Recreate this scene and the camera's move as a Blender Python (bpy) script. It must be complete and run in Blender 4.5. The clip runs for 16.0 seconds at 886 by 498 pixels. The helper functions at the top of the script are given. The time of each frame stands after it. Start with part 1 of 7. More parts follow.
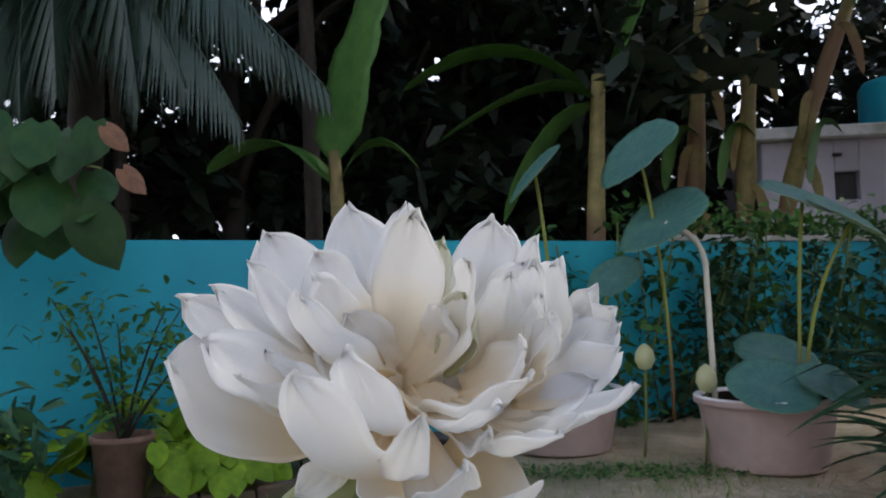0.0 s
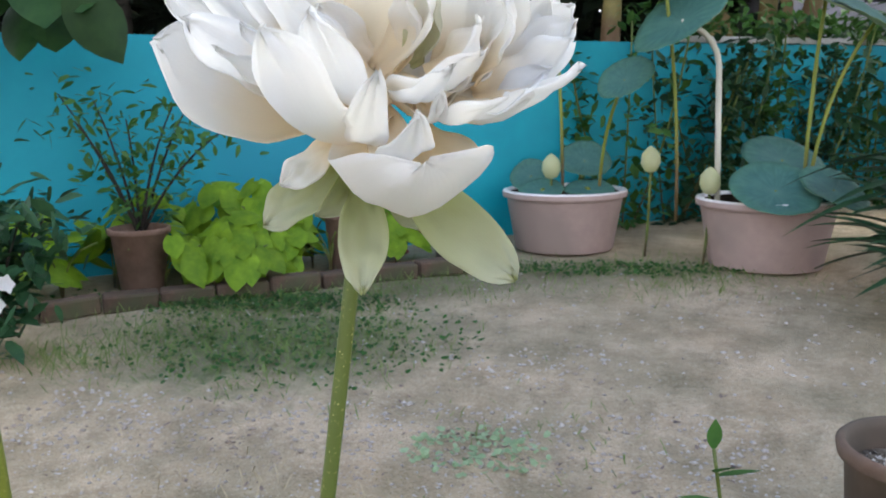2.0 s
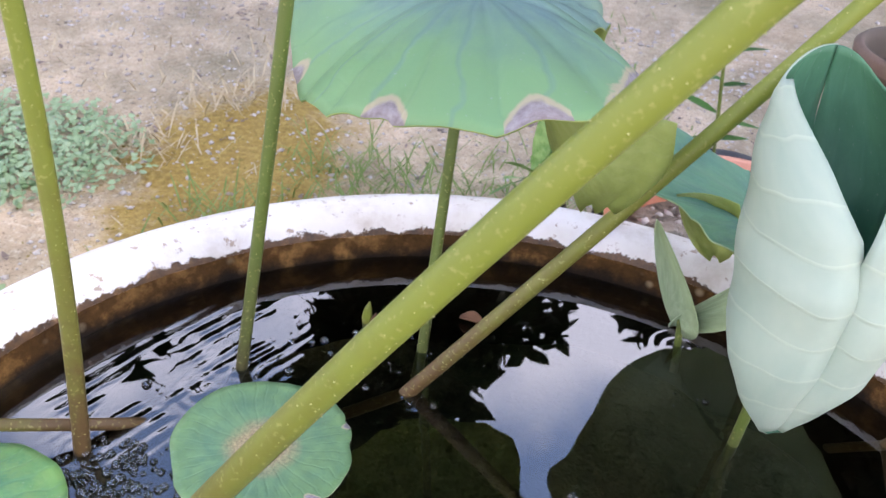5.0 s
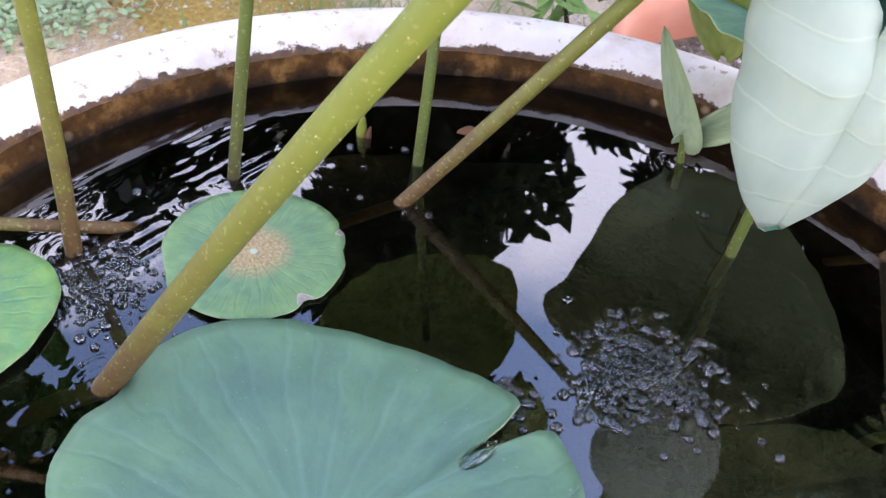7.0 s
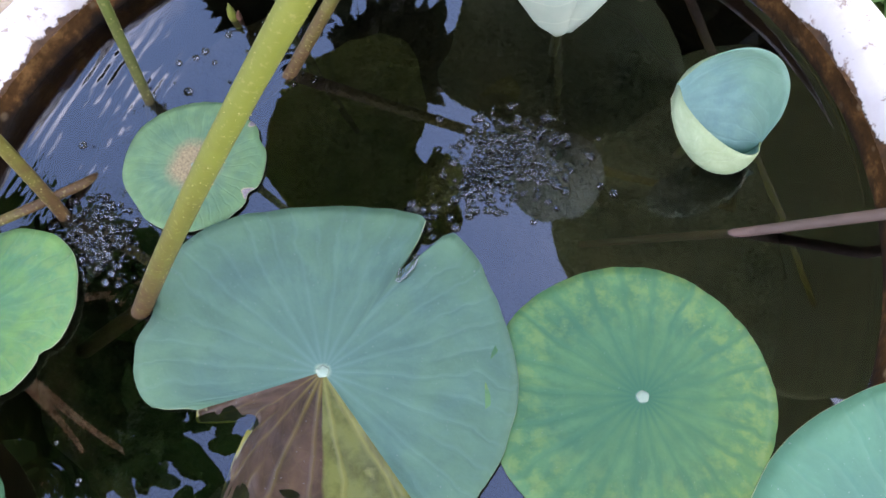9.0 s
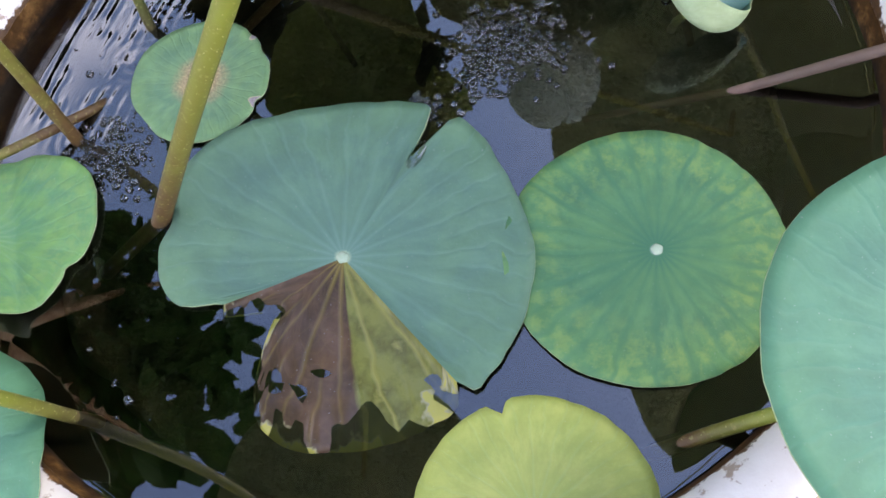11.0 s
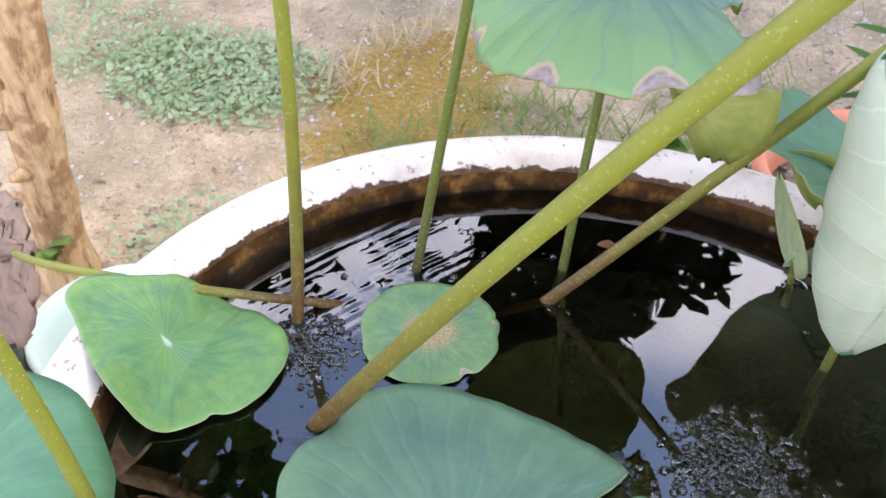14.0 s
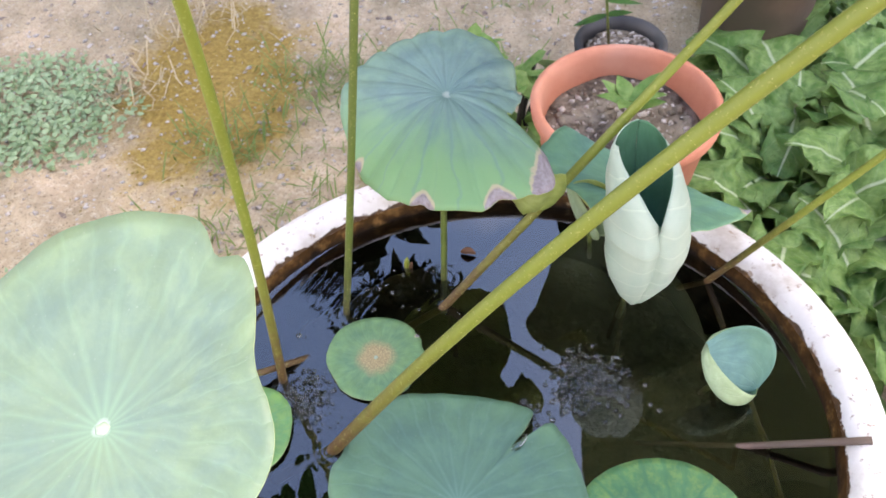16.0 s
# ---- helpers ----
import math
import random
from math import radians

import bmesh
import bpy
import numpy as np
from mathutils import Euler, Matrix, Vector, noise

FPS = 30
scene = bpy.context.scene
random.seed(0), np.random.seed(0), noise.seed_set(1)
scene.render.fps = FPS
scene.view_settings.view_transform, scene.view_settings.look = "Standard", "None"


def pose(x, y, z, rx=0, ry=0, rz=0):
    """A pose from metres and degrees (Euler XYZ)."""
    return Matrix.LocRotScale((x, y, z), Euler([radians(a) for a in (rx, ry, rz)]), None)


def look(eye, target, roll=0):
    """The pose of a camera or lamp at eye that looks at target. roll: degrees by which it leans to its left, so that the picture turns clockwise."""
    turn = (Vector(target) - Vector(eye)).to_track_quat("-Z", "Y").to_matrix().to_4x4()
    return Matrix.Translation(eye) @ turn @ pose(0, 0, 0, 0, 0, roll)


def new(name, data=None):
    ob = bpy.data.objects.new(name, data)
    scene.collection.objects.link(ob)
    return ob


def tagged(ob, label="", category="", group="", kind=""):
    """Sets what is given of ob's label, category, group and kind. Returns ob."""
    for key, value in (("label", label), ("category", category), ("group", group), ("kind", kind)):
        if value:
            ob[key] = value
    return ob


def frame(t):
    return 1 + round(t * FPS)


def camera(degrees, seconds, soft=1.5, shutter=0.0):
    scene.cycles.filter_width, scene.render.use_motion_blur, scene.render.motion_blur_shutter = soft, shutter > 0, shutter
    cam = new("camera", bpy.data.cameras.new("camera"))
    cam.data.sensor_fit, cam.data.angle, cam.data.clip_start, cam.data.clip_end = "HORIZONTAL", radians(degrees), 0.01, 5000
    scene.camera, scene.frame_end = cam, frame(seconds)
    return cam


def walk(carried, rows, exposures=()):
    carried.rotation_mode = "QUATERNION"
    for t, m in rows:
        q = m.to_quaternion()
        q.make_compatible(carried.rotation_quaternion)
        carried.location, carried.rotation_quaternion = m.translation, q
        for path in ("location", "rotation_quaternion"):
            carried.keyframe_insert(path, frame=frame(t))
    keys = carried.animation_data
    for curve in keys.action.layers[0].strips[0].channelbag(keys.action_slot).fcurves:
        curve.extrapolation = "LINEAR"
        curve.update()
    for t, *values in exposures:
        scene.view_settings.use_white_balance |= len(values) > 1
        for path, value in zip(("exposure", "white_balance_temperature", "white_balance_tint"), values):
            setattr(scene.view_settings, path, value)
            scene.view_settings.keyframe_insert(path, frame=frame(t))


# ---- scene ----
cam = camera(56.7, 16.0)
PATH = [
    (0, (0.054, -0.052, 0.950), (-0.182, 1.730, 1.055), -1.5),
    (0.5, (0.056, -0.047, 0.953), (-0.177, 1.738, 0.995), -1.2),
    (1, (0.061, -0.049, 0.951), (-0.174, 1.735, 0.933), -1.0),
    (1.5, (0.062, -0.069, 0.929), (-0.184, 1.708, 0.780), -1.2),
    (2, (0.072, -0.076, 0.911), (-0.191, 1.677, 0.600), -0.9),
    (2.5, (0.074, -0.085, 0.887), (-0.189, 1.643, 0.460), -0.2),
    (3, (0.072, -0.090, 0.858), (-0.193, 1.603, 0.307), 0.1),
    (3.5, (0.078, -0.100, 0.831), (-0.180, 1.526, 0.103), 1.0),
    (4, (0.087, -0.106, 0.821), (-0.160, 1.486, 0.016), 2.4),
    (4.5, (0.093, -0.109, 0.803), (-0.158, 1.439, -0.080), 3.5),
    (5, (0.097, -0.108, 0.789), (-0.134, 1.357, -0.233), 4.7),
    (5.2, (0.099, -0.113, 0.778), (-0.124, 1.330, -0.276), 5.1),
    (7.3, (0.112, -0.119, 0.754), (-0.060, 1.077, -0.580), 5.4),
    (7.5, (0.124, -0.114, 0.770), (-0.027, 0.971, -0.658), 5.2),
    (8, (0.139, -0.095, 0.834), (0.024, 0.813, -0.715), 1.8),
    (8.5, (0.158, -0.100, 0.885), (0.039, 0.674, -0.735), -7.5),
    (9, (0.160, -0.110, 0.910), (0.035, 0.599, -0.740), -16.1),
    (9.5, (0.158, -0.122, 0.923), (0.023, 0.485, -0.766), -24.6),
    (9.7, (0.152, -0.129, 0.924), (0.003, 0.424, -0.783), -28.2),
    (11.8, (0.144, -0.193, 0.876), (0.036, 0.770, -0.641), -13.6),
    (12, (0.146, -0.188, 0.875), (0.059, 0.857, -0.588), -10.8),
    (12.5, (0.158, -0.184, 0.867), (0.077, 1.083, -0.409), -5.6),
    (13, (0.147, -0.183, 0.858), (-0.076, 1.185, -0.290), -2.3),
    (13.5, (0.130, -0.189, 0.852), (-0.328, 1.128, -0.287), -1.1),
    (14, (0.125, -0.194, 0.849), (-0.407, 1.089, -0.297), 0.5),
    (14.5, (0.122, -0.204, 0.857), (-0.407, 1.035, -0.337), 0.9),
    (15, (0.129, -0.216, 0.873), (-0.386, 0.986, -0.365), -1.7),
    (15.5, (0.123, -0.224, 0.983), (-0.254, 0.977, -0.304), -4.1),
    (16, (0.067, -0.281, 1.128), (-0.013, 0.902, -0.227), -3.4),
]
# exposure: the picture brightens as the view sinks from the sky to the tub
cam.data.dof.use_dof = True
cam.data.dof.focus_distance, cam.data.dof.aperture_fstop = 0.40, 34.0
GAIN = [(0, -1.24, 6500, 5), (1, -1.16, 6500, 3), (1.5, -0.98, 6500, 2), (2.0, -0.40, 6600, 1), (2.5, -0.14, 6650, 1), (3.5, -0.26, 6800, 7),
        (4.0, -0.08, 6700, 10), (4.5, 0.20, 6600, 12), (5.2, 0.26, 6600, 13), (7.3, 0.40, 6500, 17), (9.0, 0.28, 6450, 16), (9.7, 0.16, 6500, 15),
        (11.8, 0.16, 6900, 12), (12.5, 0.28, 7050, 12), (13, 0.66, 7150, 13), (14, 0.30, 7100, 12), (15, 0.08, 7100, 12), (16, 0.24, 7100, 12)]
walk(cam, [(t, look(eye, target, roll)) for t, eye, target, roll in PATH], GAIN)

# ---- world and sun: bright, softly clouded sky ----
world = bpy.data.worlds.new("sky")
scene.world = world
world.use_nodes = True
wn, wl = world.node_tree.nodes, world.node_tree.links
wn.clear()
w_out, w_bg, w_sky = wn.new("ShaderNodeOutputWorld"), wn.new("ShaderNodeBackground"), wn.new("ShaderNodeTexSky")
w_sky.sky_type, w_sky.sun_disc = "NISHITA", False
w_sky.air_density, w_sky.ozone_density = 1.6, 5.0
w_sky.sun_elevation, w_sky.sun_rotation = radians(53), radians(57)
w_tc, w_cloud, w_ramp, w_mix = wn.new("ShaderNodeTexCoord"), wn.new("ShaderNodeTexNoise"), wn.new("ShaderNodeValToRGB"), wn.new("ShaderNodeMixRGB")
w_cloud.inputs["Scale"].default_value, w_cloud.inputs["Detail"].default_value = 3.0, 7
w_ramp.color_ramp.elements[0].position, w_ramp.color_ramp.elements[1].position = 0.42, 0.60
w_ramp.color_ramp.elements[0].color = (0.15, 0.15, 0.15, 1)
w_mix.inputs["Color2"].default_value = (28.5, 28.9, 35.5, 1)
wl.new(w_tc.outputs["Generated"], w_cloud.inputs["Vector"])
w_sep, w_low = wn.new("ShaderNodeSeparateXYZ"), wn.new("ShaderNodeMath")
w_low.operation = "MULTIPLY_ADD"
w_low.inputs[1].default_value = -1.45
wl.new(w_tc.outputs["Generated"], w_sep.inputs[0])
wl.new(w_sep.outputs["Z"], w_low.inputs[0])
w_sum = wn.new("ShaderNodeMath")
w_sum.operation = "ADD"
w_sum.inputs[1].default_value = 0.975
wl.new(w_cloud.outputs["Fac"], w_sum.inputs[0])
wl.new(w_sum.outputs["Value"], w_low.inputs[2])
wl.new(w_low.outputs["Value"], w_ramp.inputs["Fac"])
wl.new(w_ramp.outputs["Color"], w_mix.inputs["Fac"])
w_sat = wn.new("ShaderNodeHueSaturation")
w_sat.inputs["Hue"].default_value = 0.508
w_sat.inputs["Saturation"].default_value, w_sat.inputs["Value"].default_value = 1.35, 2.8
wl.new(w_sky.outputs["Color"], w_sat.inputs["Color"])
wl.new(w_sat.outputs["Color"], w_mix.inputs["Color1"])
wl.new(w_mix.outputs["Color"], w_bg.inputs["Color"])
w_bg.inputs["Strength"].default_value = 0.145
wl.new(w_bg.outputs["Background"], w_out.inputs["Surface"])
sun = new("sun", bpy.data.lights.new("sun", "SUN"))
sun.data.energy, sun.data.angle, sun.data.color = 3.9, radians(20), (1.0, 0.91, 0.76)
sun.matrix_world = look((1.4, 0.9, 2.2), (0, 0, 0))


# ---- helpers ----
def mesh_of(name, verts, faces, uvs=None, smooth=True, slots=None):
    """A mesh from plain lists; uvs: one per vertex; slots: a material index per face."""
    me = bpy.data.meshes.new(name)
    me.from_pydata([tuple(map(float, v)) for v in verts], [], [tuple(int(i) for i in f) for f in faces])
    if uvs is not None:
        layer = me.uv_layers.new(name="UVMap")
        idx = np.empty(len(me.loops), dtype=np.int32)
        me.loops.foreach_get("vertex_index", idx)
        layer.data.foreach_set("uv", np.asarray(uvs, dtype=np.float32)[idx].ravel())
    if slots is not None:
        me.polygons.foreach_set("material_index", np.asarray(slots, dtype=np.int32))
    me.polygons.foreach_set("use_smooth", np.full(len(me.polygons), smooth))
    me.update()
    return me


def add_mats(me, mats):
    for m in (mats if isinstance(mats, (list, tuple)) else [mats]):
        me.materials.append(m)


def thing(name, label, category, at=(0, 0, 0), group="", kind="", me=None, mats=None):
    """A top-level thing: an Empty at its base, or one mesh."""
    ob = new(name, me)
    if me is not None and mats is not None:
        add_mats(me, mats)
    ob.location = at
    return tagged(ob, label, category, group, kind)


def part(name, me, mats, parent, label="", kind=""):
    """One mesh under a thing; its mesh is in world metres."""
    if not me.materials:
        add_mats(me, mats)
    ob = new(name, me)
    ob.parent = parent
    base = Matrix.Translation(parent.location)
    if parent.parent is not None:
        base = Matrix.Identity(4)
    ob.matrix_parent_inverse = Matrix.Translation(-Vector(parent.location)) if parent.parent is None else Matrix.Identity(4)
    return tagged(ob, label, kind=kind)


def sheet(name, nu, nv, f, thick, uvf=None):
    """A thin closed sheet over u, v in 0..1; slot 0 on its upper side, 1 below."""
    U, V = np.meshgrid(np.linspace(0, 1, nu), np.linspace(0, 1, nv), indexing="ij")
    P = np.array([[f(u, v) for u, v in zip(ru, rv)] for ru, rv in zip(U, V)], dtype=float)
    du, dv = np.gradient(P, axis=0), np.gradient(P, axis=1)
    n = np.cross(du, dv)
    n /= np.maximum(np.linalg.norm(n, axis=-1, keepdims=True), 1e-9)
    B = P - n * thick
    verts = np.concatenate([P.reshape(-1, 3), B.reshape(-1, 3)])
    k, faces, slots = nu * nv, [], []
    ix = lambda i, j: i * nv + j
    for i in range(nu - 1):
        for j in range(nv - 1):
            q = (ix(i, j), ix(i + 1, j), ix(i + 1, j + 1), ix(i, j + 1))
            faces += [q, tuple(k + a for a in reversed(q))]
            slots += [0, 1]
    rim = [ix(i, 0) for i in range(nu)] + [ix(nu - 1, j) for j in range(1, nv)] + [ix(i, nv - 1) for i in range(nu - 2, -1, -1)] + [ix(0, j) for j in range(nv - 2, 0, -1)]
    for a, b in zip(rim, rim[1:] + rim[:1]):
        faces.append((b, a, k + a, k + b))
        slots.append(1)
    uv = np.stack([U.ravel(), V.ravel()], 1)
    if uvf is not None:
        uv = np.array([uvf(u, v) for u, v in uv])
    return mesh_of(name, verts, faces, np.concatenate([uv, uv]), True, slots)


def disc(name, f, thick, nr=9, na=72):
    """A thin closed round sheet; f(r, a) with r 0..1 and a in radians gives a place. UV holds r cos a, r sin a."""
    P = [f(0.0, 0.0)] + [f((i + 1) / nr, 2 * math.pi * j / na) for i in range(nr) for j in range(na)]
    P = np.array(P, dtype=float)
    uv = [(0, 0)] + [((i + 1) / nr * math.cos(2 * math.pi * j / na), (i + 1) / nr * math.sin(2 * math.pi * j / na)) for i in range(nr) for j in range(na)]
    tris = [(0, 1 + j, 1 + (j + 1) % na) for j in range(na)]
    quads = []
    for i in range(nr - 1):
        for j in range(na):
            a, b = 1 + i * na, 1 + (i + 1) * na
            quads.append((a + j, b + j, b + (j + 1) % na, a + (j + 1) % na))
    top = tris + quads
    nrm = np.zeros_like(P)
    for q in top:
        c = np.cross(P[q[1]] - P[q[0]], P[q[2]] - P[q[0]])
        for v in q:
            nrm[v] += c
    nrm /= np.maximum(np.linalg.norm(nrm, axis=1, keepdims=True), 1e-12)
    k = len(P)
    verts = np.concatenate([P, P - nrm * thick])
    faces = list(top) + [tuple(k + v for v in reversed(q)) for q in top]
    slots = [0] * len(top) + [1] * len(top)
    e = 1 + (nr - 1) * na
    for j in range(na):
        a, b = e + j, e + (j + 1) % na
        faces.append((b, a, k + a, k + b))
        slots.append(1)
    return mesh_of(name, verts, faces, np.array(uv + uv), True, slots)


def frames(points):
    """Points of a smooth line with two cross directions each."""
    pts = np.array(points, dtype=float)
    tan = np.gradient(pts, axis=0)
    tan /= np.maximum(np.linalg.norm(tan, axis=1, keepdims=True), 1e-9)
    ref = np.array([0, 0, 1.0]) if abs(tan[0][2]) < 0.9 else np.array([1.0, 0, 0])
    a = np.cross(tan, ref)
    a /= np.linalg.norm(a, axis=1, keepdims=True)
    return pts, tan, a, np.cross(tan, a)


def tube(name, points, radii, sides=10, close=True):
    """A round rod along points."""
    pts, tan, a, b = frames(points)
    n = len(pts)
    radii = np.broadcast_to(np.asarray(radii, dtype=float), (n,))
    ang = np.linspace(0, 2 * math.pi, sides, endpoint=False)
    verts = (pts[:, None] + radii[:, None, None] * (np.cos(ang)[None, :, None] * a[:, None] + np.sin(ang)[None, :, None] * b[:, None])).reshape(-1, 3)
    faces = [(i * sides + j, i * sides + (j + 1) % sides, (i + 1) * sides + (j + 1) % sides, (i + 1) * sides + j) for i in range(n - 1) for j in range(sides)]
    if close:
        faces += [tuple(range(sides - 1, -1, -1)), tuple((n - 1) * sides + j for j in range(sides))]
    uv = [(i / (n - 1), j / sides) for i in range(n) for j in range(sides)]
    return mesh_of(name, verts, faces, np.array(uv))


def lathe(name, profile, sides=64, at=(0, 0, 0), sx=1.0, sy=1.0, wobble=0.0, seed=1):
    """A turned shape: profile of (radius, height) rows; closed where a radius is 0."""
    rng = np.random.RandomState(seed)
    ph = rng.uniform(0, 6.28, 3)
    verts, faces = [], []
    for r, z in profile:
        for j in range(sides):
            t = 2 * math.pi * j / sides
            w = 1 + wobble * (math.sin(2 * t + ph[0]) + 0.6 * math.sin(3 * t + ph[1]) + 0.4 * math.sin(5 * t + ph[2]))
            verts.append((at[0] + sx * r * w * math.cos(t), at[1] + sy * r * w * math.sin(t), at[2] + z))
    for i in range(len(profile) - 1):
        for j in range(sides):
            faces.append((i * sides + j, i * sides + (j + 1) % sides, (i + 1) * sides + (j + 1) % sides, (i + 1) * sides + j))
    return mesh_of(name, verts, faces)


def merged(name, pieces, smooth=True):
    """One mesh of many small shapes, each (verts, faces)."""
    verts, faces = [], []
    for v, f in pieces:
        k = len(verts)
        verts.extend(v)
        faces.extend(tuple(k + i for i in q) for q in f)
    return mesh_of(name, verts, faces, None, smooth)


def bent(p0, p1, p2, n=14):
    """A quadratic curve through control points."""
    p0, p1, p2 = (np.array(p, dtype=float) for p in (p0, p1, p2))
    return [tuple((1 - t) ** 2 * p0 + 2 * t * (1 - t) * p1 + t * t * p2) for t in np.linspace(0, 1, n)]


def ground_z(x, y):
    return 0.04 * max(0.0, y - 1.0) if y < 6 else 0.2


# ---- materials ----
def mat_base(name, rough=0.6, spec=0.5):
    m = bpy.data.materials.new(name)
    m.use_nodes = True
    n, l = m.node_tree.nodes, m.node_tree.links
    b = n["Principled BSDF"]
    b.inputs["Roughness"].default_value = rough
    b.inputs["Specular IOR Level"].default_value = spec
    return m, n, l, b


def node_noise(n, l, scale, detail=4, rough=0.6, coord=None, dist=0.0):
    t = n.new("ShaderNodeTexNoise")
    t.inputs["Scale"].default_value, t.inputs["Detail"].default_value, t.inputs["Roughness"].default_value = scale, detail, rough
    t.inputs["Distortion"].default_value = dist
    if coord is None:
        tc = n.new("ShaderNodeTexCoord")
        coord = tc.outputs["Object"]
    l.new(coord, t.inputs["Vector"])
    return t.outputs["Fac"]


def node_ramp(n, l, src, stops, mode="LINEAR"):
    r = n.new("ShaderNodeValToRGB")
    r.color_ramp.interpolation = mode
    els = r.color_ramp.elements
    while len(els) < len(stops):
        els.new(0.5)
    for e, (p, c) in zip(els, stops):
        e.position = p
        e.color = (*c, 1) if len(c) == 3 else c
    l.new(src, r.inputs["Fac"])
    return r.outputs["Color"]


def node_mix(n, l, fac, c1, c2, mode="MIX"):
    m = n.new("ShaderNodeMixRGB")
    m.blend_type = mode
    for sock, v in (("Fac", fac), ("Color1", c1), ("Color2", c2)):
        if isinstance(v, (int, float)):
            m.inputs[sock].default_value = v
        elif isinstance(v, tuple):
            m.inputs[sock].default_value = (*v, 1)
        else:
            l.new(v, m.inputs[sock])
    return m.outputs["Color"]


def node_math(n, l, op, a, b=0.0, c=0.0):
    m = n.new("ShaderNodeMath")
    m.operation = op
    for i, v in enumerate((a, b, c)):
        if isinstance(v, (int, float)):
            m.inputs[i].default_value = v
        else:
            l.new(v, m.inputs[i])
    return m.outputs["Value"]


def node_bump(n, l, b, height, strength=0.3, dist=0.002):
    p = n.new("ShaderNodeBump")
    p.inputs["Strength"].default_value, p.inputs["Distance"].default_value = strength, dist
    l.new(height, p.inputs["Height"])
    l.new(p.outputs["Normal"], b.inputs["Normal"])


def translucent(n, l, b, color, share):
    """Lets light through a thin blade."""
    out = n["Material Output"]
    tr, mx = n.new("ShaderNodeBsdfTranslucent"), n.new("ShaderNodeMixShader")
    if isinstance(color, tuple):
        tr.inputs["Color"].default_value = (*color, 1)
    else:
        l.new(color, tr.inputs["Color"])
    mx.inputs["Fac"].default_value = share
    l.new(b.outputs["BSDF"], mx.inputs[1])
    l.new(tr.outputs["BSDF"], mx.inputs[2])
    l.new(mx.outputs["Shader"], out.inputs["Surface"])


def plain_mat(name, c1, c2, scale=30, rough=0.6, bump=0.2, dist=0.002, spec=0.5, big=None, share=0.0, rand=0.0):
    """Two tones of noise at two scales, with fine relief; rand: brightness by object."""
    m, n, l, b = mat_base(name, rough, spec)
    f = node_noise(n, l, scale, 6, 0.65)
    col = node_ramp(n, l, f, [(0.32, c1), (0.68, c2)])
    if big is not None:
        g = node_noise(n, l, scale * 0.17, 3, 0.5)
        col = node_mix(n, l, node_ramp(n, l, g, [(0.48, (0, 0, 0)), (0.66, (1, 1, 1))]), col, big)
    if rand:
        oi = n.new("ShaderNodeObjectInfo")
        k = node_math(n, l, "MULTIPLY_ADD", oi.outputs["Random"], rand, 1 - rand / 2)
        hsv = n.new("ShaderNodeHueSaturation")
        l.new(col, hsv.inputs["Color"])
        l.new(k, hsv.inputs["Value"])
        col = hsv.outputs["Color"]
    l.new(col, b.inputs["Base Color"])
    if bump:
        node_bump(n, l, b, f, bump, dist)
    if share:
        translucent(n, l, b, col, share)
    return m


